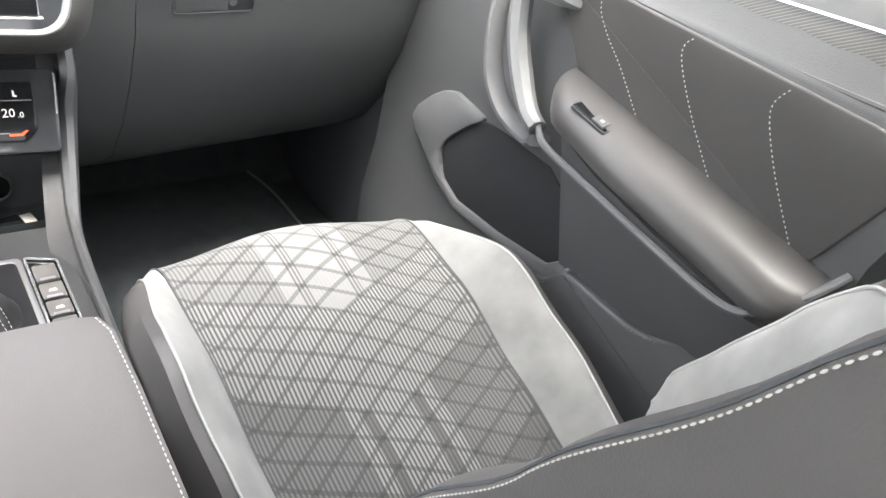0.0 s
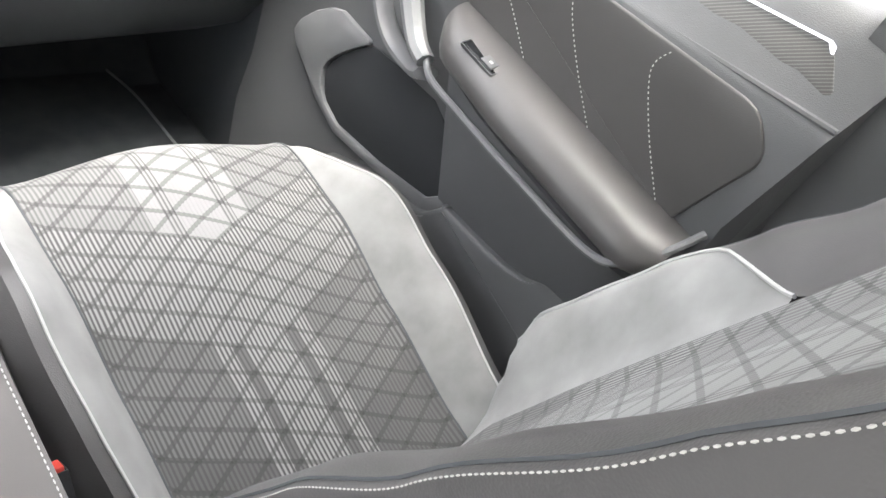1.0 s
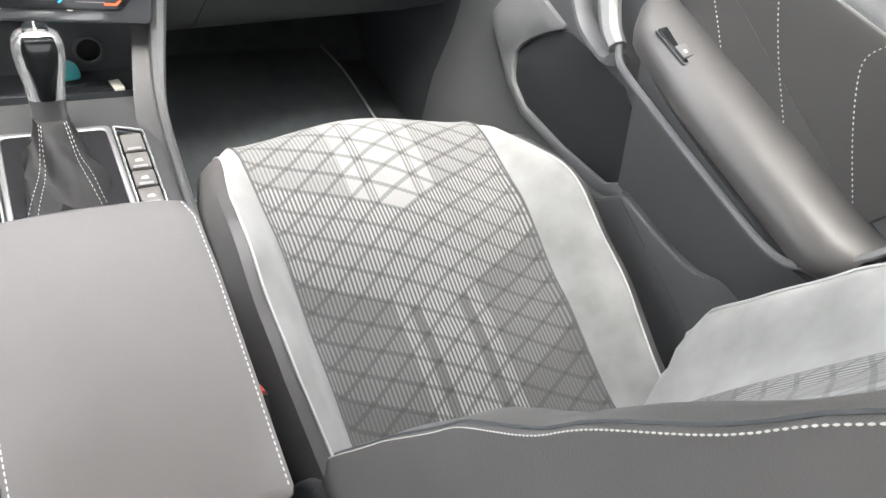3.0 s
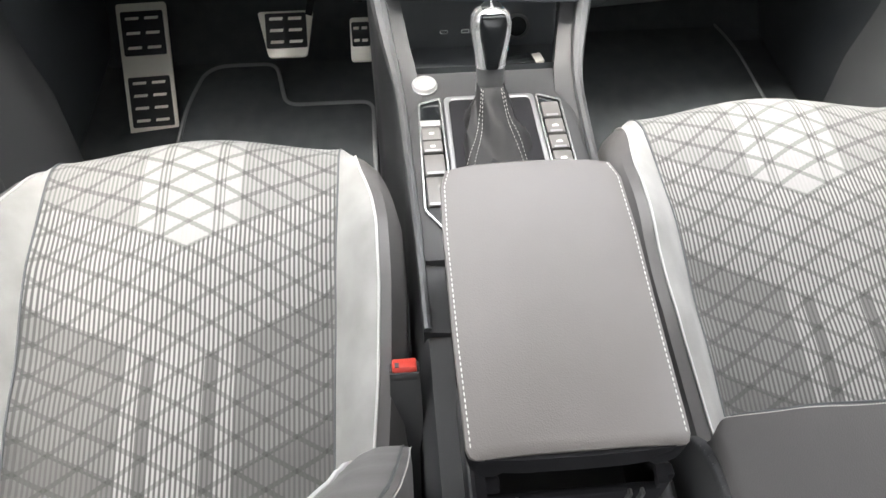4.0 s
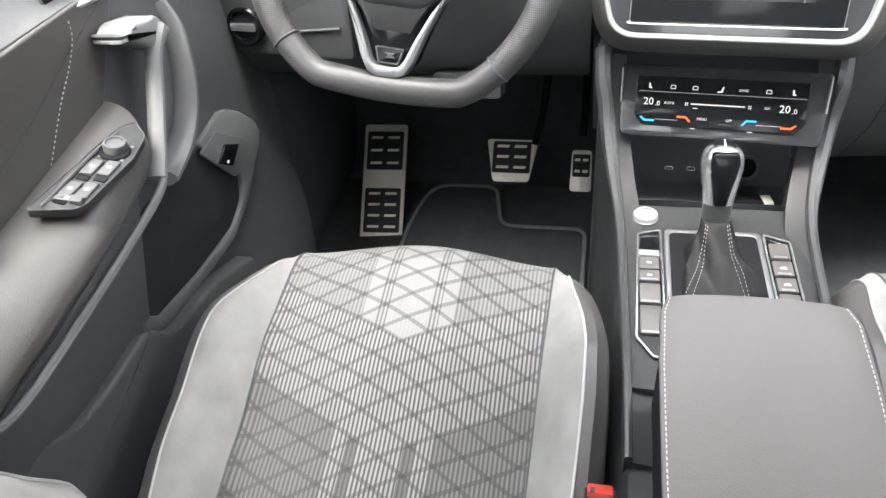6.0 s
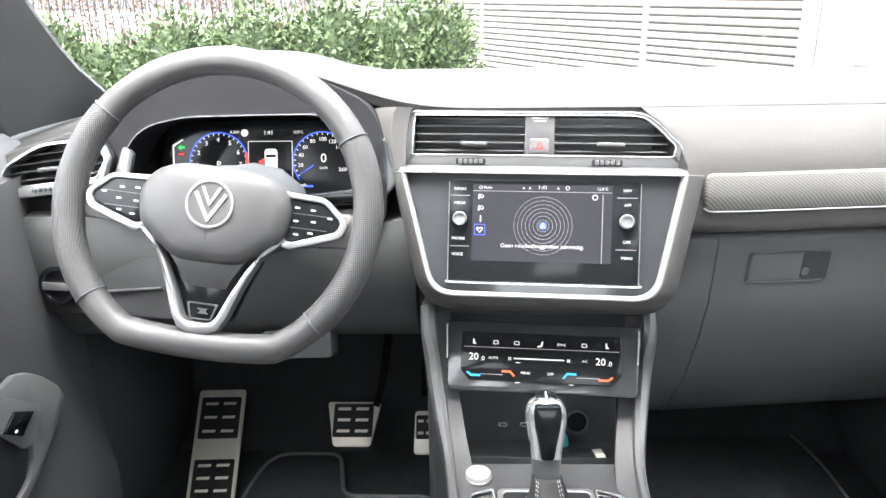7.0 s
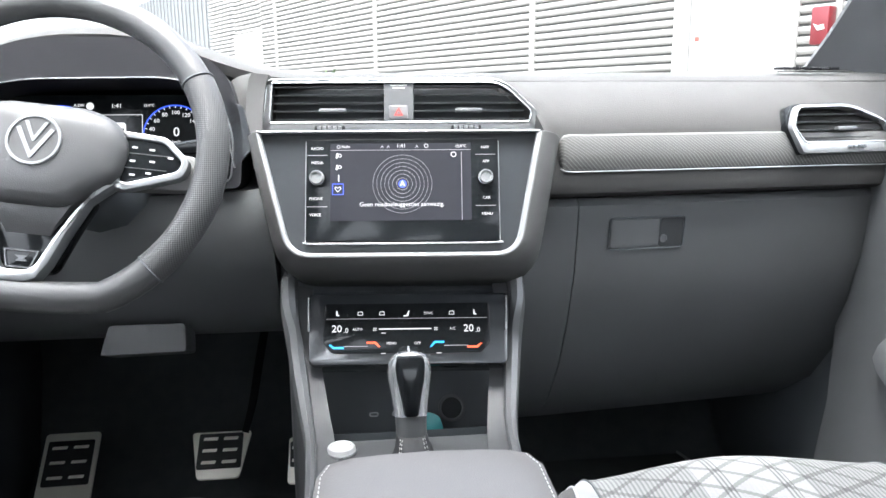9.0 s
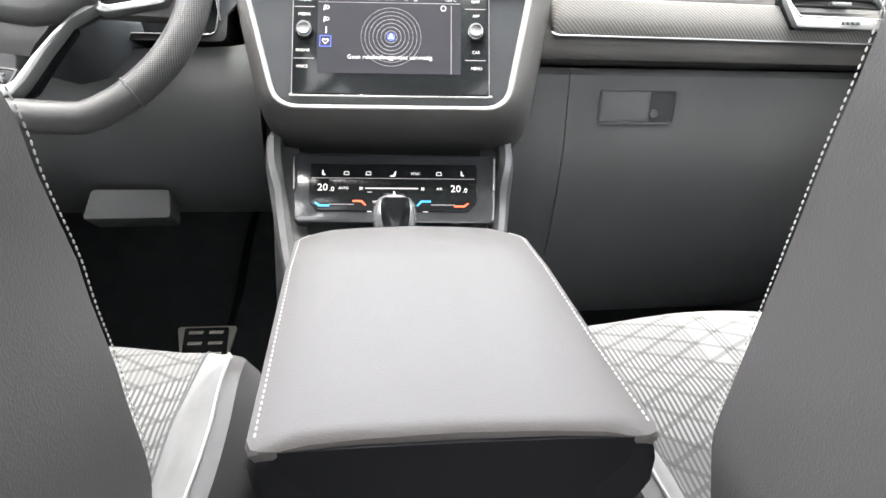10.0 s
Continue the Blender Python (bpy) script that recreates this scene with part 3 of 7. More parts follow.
def back_point(a, v):
    """a: 0 middle, 0.62 cloth edge, 0.85 bolster ridge, 1 stitched edge, 1.25 side, 1.5 rear corner, 2 rear middle; v: metres up."""
    s, a = (1 if a >= 0 else -1), abs(a)
    inner = s == SHAPE["inner"]
    wo = ease(v, SHAPE["width"] if inner else OUTER_W)
    ridge = ease(v, SHAPE["ridge"] if inner else OUTER_RIDGE)
    face = ease(v, [(-0.05, -0.060), (0.05, -0.046), (0.2, -0.044), (0.5, -0.046), (0.60, -0.055), (0.635, -0.075)])
    edge_n = ridge - 0.002
    rear = -0.125 + 0.04 * max(0, (v - 0.55) / 0.09)
    x = interp(a, [(0, 0), (0.62, wo * 0.56), (0.85, wo * 0.915), (0.93, wo * 0.970), (1, wo), (1.04, wo * 1.004), (1.25, wo * 1.0), (1.5, wo * 0.93), (2, 0)])
    n = ease(a, [(0, face), (0.45, face), (0.62, face + 0.008), (0.85, ridge), (0.93, ridge - 0.0003), (1.0, edge_n)]) if a <= 1 else interp(a, [(1, edge_n), (1.04, edge_n - 0.008), (1.25, -0.07), (1.5, rear), (2.0, rear - 0.015)])
    return BACK @ Vector((s * x, n, v))


def strip(fn, a0, a1, t0, t1, na, nt):
    """A patch of a seat surface with u, v in metres."""
    rings, uvs = [], []
    run = [0.0] * (na + 1)
    prev = None
    for j in range(nt + 1):
        t = t0 + (t1 - t0) * j / nt
        row = [fn(a0 + (a1 - a0) * i / na, t) for i in range(na + 1)]
        if prev:
            run = [run[i] + (row[i] - prev[i]).length for i in range(na + 1)]
        rings.append(row)
        uvs.append([(row[i].x, run[i]) for i in range(na + 1)])
        prev = row
    return rings, uvs


def shift_uv(uvs, rings, zero):
    """Measures v from the point of the middle line nearest to zero."""
    mid = len(rings[0]) // 2
    base = min(range(len(rings)), key=lambda j: (rings[j][mid] - zero).length)
    off = uvs[base][mid][1]
    ref = [row[mid][1] - off for row in uvs]
    return [[(u, ref[j]) for u, _ in row] for j, row in enumerate(uvs)]


def make_seat(name, at, label, lean, back_y, back_z, inner, width, ridge):
    """Builds one front seat; lean: the backrest's angle in degrees, back_y: where its foot stands, inner: its side towards the console."""
    SHAPE.update(inner=inner, width=width, ridge=ridge)
    c, sn = math.cos(radians(lean)), math.sin(radians(lean))
    BACK[1][1], BACK[1][2], BACK[1][3], BACK[2][1], BACK[2][2], BACK[2][3] = c, -sn, back_y, sn, c, back_z
    seat = thing(name, at, label, "car seat", "front seats")
    part("seat_base", bm_join(bm_box((0, -0.50, 0.43), (0.44, 0.46, 0.10), 0.02), bm_box((-0.2, -0.46, 0.345), (0.04, 0.5, 0.09), 0.008), bm_box((0.2, -0.46, 0.345), (0.04, 0.5, 0.09), 0.008)), DARK, seat, local=True)
    r, uv = strip(cushion_point, -0.68, 0.68, 0.0, 1.0, 24, 60)
    uv = shift_uv(uv, r, Vector((0, -0.350, 0.66)))
    part("seat_cloth", bm_loft(r, False, False, uv), CLOTH, seat, "grey ribbed cloth with a diagonal check and pale arrow", local=True)
    for s in (-1, 1):
        r, _ = strip(cushion_point, s * 0.68, s * 0.88, 0.0, 1.0, 8, 50)
        part("seat_bolster", bm_loft(r, False, False), SUEDE, seat, "pale grey suede bolster", local=True)
        r, _ = strip(cushion_point, s * 0.88, s * 1.6, 0.0, 1.0, 14, 50)
        part("seat_side", bm_loft(r, False, False), LEATHER, seat, "dark leather side", local=True)
        part("seat_piping", bm_tube([cushion_point(s * 0.88, 0.12 + 0.88 * i / 60) + Vector((0, 0, 0.0008)) for i in range(61)], 0.0015, 6), PIPING, seat, "pale piping", local=True)
        part("seat_seam", bm_tube([cushion_point(s * 0.68, 0.12 + 0.88 * i / 60) for i in range(61)], 0.0016, 5), DARK, seat, local=True)
    r, uv = strip(back_point, -0.62, 0.62, -0.05, 0.635, 24, 46)
    uv = [[(u, 0.30 - v) for u, v in row] for row in uv]
    part("backrest_cloth", bm_loft(r, False, False, uv), CLOTH, seat, "grey ribbed cloth with a diagonal check", local=True)
    for s in (-1, 1):
        def edge(v):
            e0 = 0.79 if s == inner else 0.87
            return e0 if v < 0.29 else interp(v, [(0.29, e0), (0.33, e0 - 0.04), (0.40, 0.64), (0.401, 0.621)])
        rows_s, rows_l = [], []
        for j in range(47):
            v = -0.05 + 0.685 * j / 46
            e = edge(v)
            if v <= 0.405:
                rows_s.append([back_point(s * (0.62 + (e - 0.62) * i / 8), v) for i in range(9)])
            rows_l.append([back_point(s * (e + (1.0 - e) * i / 8), v) for i in range(9)])
        part("backrest_bolster", bm_loft(rows_s, False, False), SUEDE, seat, "pale grey suede bolster", local=True)
        part("backrest_shoulder", bm_loft(rows_l, False, False), LEATHER, seat, "dark leather shoulder", local=True)
        pip = [back_point(s * edge(v), v) + BACK.to_3x3() @ Vector((0, 0.001, 0)) for v in [-0.03 + 0.43 * i / 40 for i in range(41)]]
        part("backrest_piping", bm_tube(pip, 0.0022, 6), PIPING, seat, "pale piping", local=True)
        line = [back_point(s * 1.0, 0.15 + 0.48 * i / 60) + Vector((s * 0.0012, 0.0, 0.0005)) for i in range(61)]
        part("backrest_seam", bm_tube([back_point(s * 0.955, 0.15 + 0.48 * i / 40) for i in range(41)], 0.0011, 5), DARK, seat, "dark seam line", local=True)
        part("backrest_stitching", bm_stitches(line, 0.0017, 0.0011, 0.00044), THREAD, seat, "pale stitching", local=True)
    cover_pts = rounded([(-0.640, 0.585), (-0.645, 0.655), (-0.660, 0.705), (-0.688, 0.738), (-0.725, 0.748), (-0.765, 0.742), (-0.775, 0.585)], 0.02, 4)
    part("hinge_cover", bm_prism(cover_pts, 0.016, Matrix(((0, -1 if inner < 0 else 1, 0, inner * (0.226 if inner > 0 else 0.243)), (1, 0, 0, 0), (0, 0, 1, 0), (0, 0, 0, 1))), 0.005, 3), TRIMDARK, seat, "black plastic hinge cover", local=True)
    r, _ = strip(back_point, 1.0, 2.0, -0.05, 0.635, 20, 40)
    r2, _ = strip(back_point, -1.0, -2.0, -0.05, 0.635, 20, 40)
    part("backrest_shell", bm_join(bm_loft(r, False, False), bm_loft(r2, False, False), bm_loft([[back_point(a, 0.635) for a in (-2, -1.5, -1.25, -1, -0.62, 0)], [back_point(a, 0.635) for a in (2, 1.5, 1.25, 1, 0.62, 0)]], False, False)), LEATHER, seat, "dark leather backrest side and rear", local=True)
    return seat


driver_seat = make_seat("driver_seat", (-0.374, 0, 0), "driver seat in grey check cloth, pale suede bolsters and dark leather", 21.8, -0.642, 0.640, 1,
                        [(-0.06, 0.225), (0.10, 0.240), (0.15, 0.243), (0.20, 0.2420), (0.25, 0.2415), (0.30, 0.2400), (0.35, 0.2365), (0.40, 0.229), (0.50, 0.212), (0.60, 0.18), (0.635, 0.15)],
                        [(-0.05, -0.06), (0.02, -0.040), (0.09, 0.014), (0.15, 0.031), (0.20, 0.029), (0.25, 0.024), (0.30, 0.017), (0.35, 0.008), (0.40, -0.002), (0.50, -0.022), (0.635, -0.05)])
passenger_seat = make_seat("passenger_seat", (0.364, 0.012, 0.014), "passenger seat in grey check cloth, pale suede bolsters and dark leather", 21.3, -0.654, 0.632, -1,
                           [(-0.06, 0.225), (0.10, 0.249), (0.15, 0.253), (0.25, 0.253), (0.30, 0.254), (0.40, 0.258), (0.55, 0.260), (0.60, 0.2595), (0.635, 0.255)], BASE_RIDGE[:-3] + [(0.55, -0.0022), (0.60, -0.007), (0.635, -0.016)])

# ---- centre console ----
console = thing("centre_console", (0, -0.3, FLOOR_Z), "dark centre console between the front seats with satin rails", "console")
part("console_body", bm_loft([[(-0.105, y, z), (0.105, y, z), (0.118, y, z - 0.03), (0.12, y, 0.30), (-0.12, y, 0.30), (-0.118, y, z - 0.03)] for y, z in ((0.06, 0.60), (-0.085, 0.62), (-0.1001, 0.683), (-0.40, 0.683), (-0.44, 0.665), (-0.80, 0.665), (-0.82, 0.62))]), TRIMDARK, console)
for s in (-1, 1):
    rail = smooth_path([(s * 0.150, 0.014, 0.866), (s * 0.149, -0.010, 0.83), (s * 0.141, -0.030, 0.78), (s * 0.130, -0.075, 0.73), (s * 0.119, -0.14, 0.703), (s * 0.113, -0.25, 0.695), (s * 0.108, -0.40, 0.692), (s * 0.106, -0.50, 0.68)], 8)
    part("side_rail", bm_tube(rail, [interp(p.y, [(-0.45, 0.0045), (-0.14, 0.0065), (-0.05, 0.0105), (0.02, 0.0115)]) for p in rail], 8, squash=1.15), GREYRAIL, console, "dark satin side rail")
    part("side_panel", bm_loft([[p + Vector((s * 0.004, 0, -0.004)), (p.x + s * 0.004, p.y, 0.31), (p.x - s * 0.03, p.y, 0.31), p + Vector((-s * 0.03, 0, -0.01))] for p in rail]), TRIMDARK, console)

part("top_bar", bm_tube(smooth_path([(-0.150, 0.014, 0.866), (-0.138, 0.020, 0.874), (0, 0.022, 0.876), (0.138, 0.020, 0.874), (0.150, 0.014, 0.866)], 6), 0.0075, 8), GREYRAIL, console, "dark satin bar over the climate panel")

armrest = thing("armrest", (0, -0.55, 0.66), "dark leather centre armrest with pale stitched edges, raised a little", "armrest")
ARM_AX = [(-0.691, 0.8064, 0.0735), (-0.688, 0.8083, 0.0775), (-0.682, 0.8092, 0.0796), (-0.60, 0.8165, 0.0806), (-0.50, 0.830, 0.0806), (-0.445, 0.837, 0.0785), (-0.425, 0.836, 0.0725), (-0.412, 0.824, 0.0625)]
rings = []
for y, z, w in ARM_AX:
    th = 0.004 if y < -0.69 else (0.010 if y < -0.42 else 0.012)
    xc = -0.0065
    half = [(-w + 0.020, -0.003), (-w + 0.006, -th), (-w - 0.002, -th), (-w - 0.005, -th * 0.7), (-w - 0.004, -th * 0.4), (-w + 0.003, -0.002), (-w + 0.014, 0.0005), (-w * 0.5, 0.002), (0, 0.003)]
    rings.append([(xc + x, y, z + dz) for x, dz in half + [(-x, dz) for x, dz in half[-2::-1]]])
for s in (-1, 1):
    part("lid_shell", bm_loft([[(xc + s * x, y, z + dz) for x, dz in ((w + 0.002, -0.008), (w + 0.0045, -0.016), (w + 0.003, -0.026), (w - 0.003, -0.034), (w - 0.011, -0.036), (w - 0.017, -0.030), (w - 0.019, -0.004))] for y, z, w in ARM_AX[:-1]]), VISOR, armrest, "black lid shell")
part("lid", bm_loft(rings), ARM_LEATHER, armrest, "dark leather padded lid")
part("lid_rear", bm_loft([[(-0.0065 + x, y, 0.8070 - 0.004 * abs(x / 0.08) ** 3), (-0.0065 + x, y + 0.010, 0.8055 - 0.004 * abs(x / 0.08) ** 3), (-0.0065 + x, y + 0.012, 0.776), (-0.0065 + x, y + 0.003, 0.774)] for x, y in ((-0.080, -0.684), (-0.070, -0.692), (-0.04, -0.6945), (0.0, -0.695), (0.04, -0.6945), (0.070, -0.692), (0.080, -0.684))]), VISOR, armrest, "black rear face of the lid")
for s in (-1, 1):
    part("lid_stitching", bm_stitches([(-0.0065 + s * (w + 0.001), y, z - 0.0030) for y, z, w in ARM_AX[2:-1]], 0.0033, 0.0017, 0.0007), THREAD, armrest, "pale stitching")
part("lid_lining", bm_loft([[(-0.0065 + x, y, z + dz) for x, dz in ((-0.050, -0.0052), (0.050, -0.0052), (0.050, -0.012), (-0.050, -0.012))] for y, z in ((-0.67, 0.810), (-0.60, 0.8165), (-0.50, 0.830), (-0.44, 0.837))]), RUBBER, armrest, "black lid lining")
part("storage_box", bm_join(*[bm_loft([[(x0, y, 0.60), (x1, y, 0.60), (x1, y, zt), (x0, y, zt)] for y, zt in ((-0.70, 0.752), (-0.43, 0.785))]) for x0, x1 in ((-0.082, -0.074), (0.062, 0.070))], bm_box((-0.006, -0.565, 0.605), (0.15, 0.27, 0.012)), bm_box((-0.006, -0.436, 0.69), (0.14, 0.01, 0.17))), VISOR, armrest, "black open storage box under the lid")
for x0 in (-0.060, -0.050, 0.040, 0.050):
    part("box_rib", bm_box((x0, -0.702, 0.69), (0.003, 0.006, 0.11), 0.001), GREYRAIL, armrest)
part("box_rear", bm_box((-0.006, -0.697, 0.67), (0.148, 0.008, 0.145), 0.003), VISOR, armrest)

# ---- steering wheel ----
WHEEL = Matrix.Translation((-0.381, -0.120, 1.048)) @ pose(0, 0, 0, -24) @ pose(0, 0, 0, 0, 7.5, 0)
wheel = thing("steering_wheel", (-0.387, -0.12, 1.05), "black leather flat-bottomed steering wheel with satin spokes", "steering wheel")
rim = []
for i in range(72):
    th = 2 * math.pi * i / 72
    x, z = 0.172 * math.sin(th), 0.172 * math.cos(th)
    if z < -0.148:
        z = -0.148 - (z + 0.148) * -0.25
    rim.append(WHEEL @ Vector((x, 0, z)))
part("rim", bm_tube(rim, 0.0165, 14, closed=True, squash=1.0, up=(0.02, 0.91, 0.40)), WHEEL_LEATHER, wheel)
# ---- doors ----


def ymat(sx, x):
    """Local x runs forward, z up, and depth goes inward from the door skin at x."""
    return Matrix(((0, -sx, 0, sx * x), (1, 0, 0, 0), (0, 0, 1, 0), (0, 0, 0, 1)))


def door_rear(z):
    return interp(z, [(0.4, -0.80), (0.80, -0.715), (0.90, -0.708), (1.10, -0.745), (1.2, -0.765)])


def crease(y):
    return 0.930 + 0.12 * (y + 0.418)


def make_door(sx, label):
    door = thing("front_door_panel", (sx * 0.74, -0.35, FLOOR_Z), label, "door panel", "front doors")
    prof = [(0.82, 1.165), (0.765, 1.172), (0.742, 1.160), (0.728, 1.130), (0.712, 1.085), (0.702, 1.068), (0.697, 1.058), (0.696, 0.93), (0.698, 0.84), (0.703, 0.78), (0.703, 0.60), (0.69, 0.50), (0.70, 0.31), (0.82, 0.31)]
    rings = []
    for k in range(13):
        s = k / 12
        row = []
        for x, z in prof:
            y = 0.14 + (door_rear(z) - 0.14) * s
            fx = 0.015 * max(0, y + 0.1) / 0.24
            row.append((sx * (x + fx), y, z - min(1, max(0, (z - 1.05) / 0.06)) * 0.10 * (y + 0.70)))
        rings.append(row)
    part("door_card", bm_loft(rings), PLASTIC, door)
    ins = rounded([(-0.30, 0.938), (-0.662, 0.893), (-0.706, 1.012), (-0.672, 1.052), (-0.20, 1.052)], [0.01, 0.003, 0.018, 0.022, 0.01])
    part("door_insert", bm_prism(ins, 0.006, ymat(sx, 0.699), 0.003, 3), DOOR_PAD, door, "dark padded leather insert")
    rings = []
    for k in range(25):
        y = -0.292 + (-0.698 + 0.292) * k / 24
        zt = crease(y)
        e = min(1, (1 - abs(2 * k / 24 - 1)) * 7) ** 0.5
        e = max(0.25, e)
        w = interp(y, [(-0.70, 0.078), (-0.45, 0.082), (-0.34, 0.068), (-0.292, 0.050)]) * (0.55 + 0.45 * e)
        x0 = 0.697
        sec = [(0.0, 0.004), (0.30, 0.001), (0.62, -0.008), (0.86, -0.022), (0.985, -0.042), (1.0, -0.056), (0.93, -0.072), (0.75, -0.083), (0, -0.086)]
        rings.append([(sx * (x0 - w * u), y, zt + d * 0.70 * (0.6 + 0.4 * e)) for u, d in sec])
    part("door_armrest", bm_loft(rings), DOOR_PAD, door, "dark padded armrest")
    strip_path = smooth_path([(sx * 0.656, -0.290, 0.874), (sx * 0.644, -0.312, 0.862), (sx * 0.632, -0.342, 0.860), (sx * 0.622, -0.42, 0.858), (sx * 0.618, -0.53, 0.850), (sx * 0.619, -0.635, 0.844), (sx * 0.632, -0.672, 0.860), (sx * 0.655, -0.692, 0.886), (sx * 0.690, -0.706, 0.915)], 6)
    part("armrest_trim", bm_tube(strip_path, 0.0050, 8), SILVERGREY, door, "satin silver trim strip")
    part("lower_panel", bm_loft([[(sx * 0.700, y, crease(y) - 0.05), (sx * xi, y, crease(y) - 0.060), (sx * (xi + 0.004), y, crease(y) - 0.072), (sx * 0.690, y - 0.05 * max(0, (y + 0.55) / 0.22), 0.69), (sx * 0.704, y - 0.05 * max(0, (y + 0.55) / 0.22), 0.69)] for y, xi in ((-0.33, 0.66), (-0.36, 0.645), (-0.42, 0.632), (-0.55, 0.627), (-0.66, 0.630), (-0.705, 0.65))]), PLASTIC, door)
    sp = rounded([(-0.073, 0.702), (-0.090, 0.735), (-0.153, 0.796), (-0.215, 0.800), (-0.300, 0.800), (-0.345, 0.775), (-0.391, 0.702), (-0.357, 0.668), (-0.250, 0.648), (-0.138, 0.640), (-0.090, 0.660)], [0.01, 0.01, 0.02, 0, 0, 0, 0.004, 0.006, 0.01, 0.01, 0.01])
    part("speaker_grille", bm_prism(sp, 0.004, ymat(sx, 0.704), 0.001), GRILLE, door, "black speaker grille")
    pocket = [(-0.404, 0.696), (-0.471, 0.696), (-0.532, 0.698), (-0.566, 0.708), (-0.598, 0.736), (-0.620, 0.768), (-0.690, 0.800), (-0.715, 0.76), (-0.740, 0.60), (-0.745, 0.33), (-0.30, 0.33), (-0.18, 0.45), (-0.135, 0.585), (-0.256, 0.634), (-0.350, 0.646), (-0.372, 0.656)]
    part("door_pocket", bm_prism(rounded(pocket, [0.002, 0.01, 0.015, 0.015, 0.01, 0.02, 0.01, 0.01, 0.01, 0.01, 0.02, 0.02, 0.02, 0.02, 0.006, 0.006]), 0.034, ymat(sx, 0.709), 0.007, 3), PLASTIC, door, "dark moulded door pocket")
    # decor strip under the window
    dm = Matrix(((0, -sx * math.cos(0.3), sx * math.sin(0.3), sx * 0.7155), (1, 0, 0, 0), (-0.095, math.sin(0.3), math.cos(0.3), 1.0155), (0, 0, 0, 1)))
    part("decor_strip", bm_prism(rounded([(-0.700, 0.0), (-0.712, 0.010), (-0.680, 0.050), (-0.315, 0.050), (-0.315, 0.0)], [0.004, 0.004, 0.01, 0, 0]), 0.004, dm, 0.001), DECOR, door, "dark decor strip with fine pale dots")
    if sx < 0:
        part("pull_handle", bm_tube(smooth_path([(-0.655, -0.205, 0.998), (-0.657, -0.229, 0.974), (-0.656, -0.255, 0.932), (-0.652, -0.292, 0.884), (-0.646, -0.318, 0.862)], 8), 0.0088, 10, squash=1.25, up=(1, 0, 0)), SILVERPAINT, door, "satin silver pull handle")
        part("handle_cap", bm_prism(rounded([(-0.277, 1.012), (-0.254, 1.020), (-0.208, 1.011), (-0.186, 0.985), (-0.202, 0.976), (-0.222, 0.974), (-0.236, 0.986)], [0.003, 0.006, 0.008, 0.008, 0.004, 0.004, 0.008]), 0.042, ymat(-1, 0.692), 0.006, 3), SILVERPAINT, door, "satin silver handle cap")
    else:
        handle = smooth_path([(sx * 0.698, -0.262, 1.018), (sx * 0.680, -0.245, 1.022), (sx * 0.665, -0.212, 1.022), (sx * 0.6615, -0.199, 1.018), (sx * 0.661, -0.194, 1.006), (sx * 0.660, -0.209, 0.955), (sx * 0.659, -0.236, 0.910), (sx * 0.656, -0.268, 0.876), (sx * 0.650, -0.298, 0.866)], 8)
        part("pull_handle", bm_tube(handle, [interp(i, [(0, 0.008), (8, 0.0125), (24, 0.0145), (48, 0.0150), (64, 0.0120)]) for i in range(len(handle))], 8, squash=1.1, up=(1, 0, 0)), SILVERPAINT, door, "satin silver pull handle")
    frame_ = smooth_path([(sx * 0.85, 0.30, 1.19), (sx * 0.815, 0.12, 1.34), (sx * 0.72, -0.16, 1.54), (sx * 0.66, -0.4, 1.60), (sx * 0.66, -0.8, 1.62)], 8)
    part("window_frame", bm_tube(frame_, 0.022, 8), RUBBER, door, "black window frame")
    return door


right_door = make_door(1, "passenger door panel with dark stitched insert and armrest")
left_door = make_door(-1, "driver door panel with armrest, switches and silver handle")



def plate(name, pts, M, y, depth, mat, parent, label="", bevel=0.0, seg=2):
    """A flat piece in the x, z plane of M, its face at depth y."""
    return part(name, bm_prism(pts, depth, M @ Matrix.Translation((0, y, 0)), bevel, seg), mat, parent, label)


def lettering(parent, M, y, rows, mat, name="lettering", label=""):
    """rows: (text, x, z, size) in the plane of M; one mesh for each word."""
    for body, x, z, size in rows:
        part(name, bm_text(body, size, M @ Matrix.Translation((x, y, z))), mat, parent, label, smooth=False)


def disc(r, n=28, x=0.0, z=0.0, a0=0.0, a1=360.0):
    return [(x + r * math.sin(radians(a0 + (a1 - a0) * i / n)), z + r * math.cos(radians(a0 + (a1 - a0) * i / n))) for i in range(n)]


def arc_band(r0, r1, a0, a1, x, z, n=36):
    pts = [(x + r1 * math.sin(radians(a0 + (a1 - a0) * i / n)), z + r1 * math.cos(radians(a0 + (a1 - a0) * i / n))) for i in range(n + 1)]
    return pts + [(x + r0 * math.sin(radians(a1 + (a0 - a1) * i / n)), z + r0 * math.cos(radians(a1 + (a0 - a1) * i / n))) for i in range(n + 1)]


def knob(name, M, x, z, r, out, mat, parent, label=""):
    rings = [[M @ Vector((x + q * math.cos(k * math.pi / 12), y, z + q * math.sin(k * math.pi / 12))) for k in range(24)] for q, y in ((r, 0.002), (r, -out * 0.75), (r * 0.92, -out), (r * 0.74, -out), (r * 0.68, -out * 0.8), (r * 0.05, -out * 0.75))]
    return part(name, bm_loft(rings), mat, parent, label)


# ---- centre of the dashboard ----
INNER = rounded([(-0.177, 0.008), (-0.1365, -0.143), (0.1385, -0.143), (0.169, 0.008)], [0.002, 0.026, 0.026, 0.002], 6)


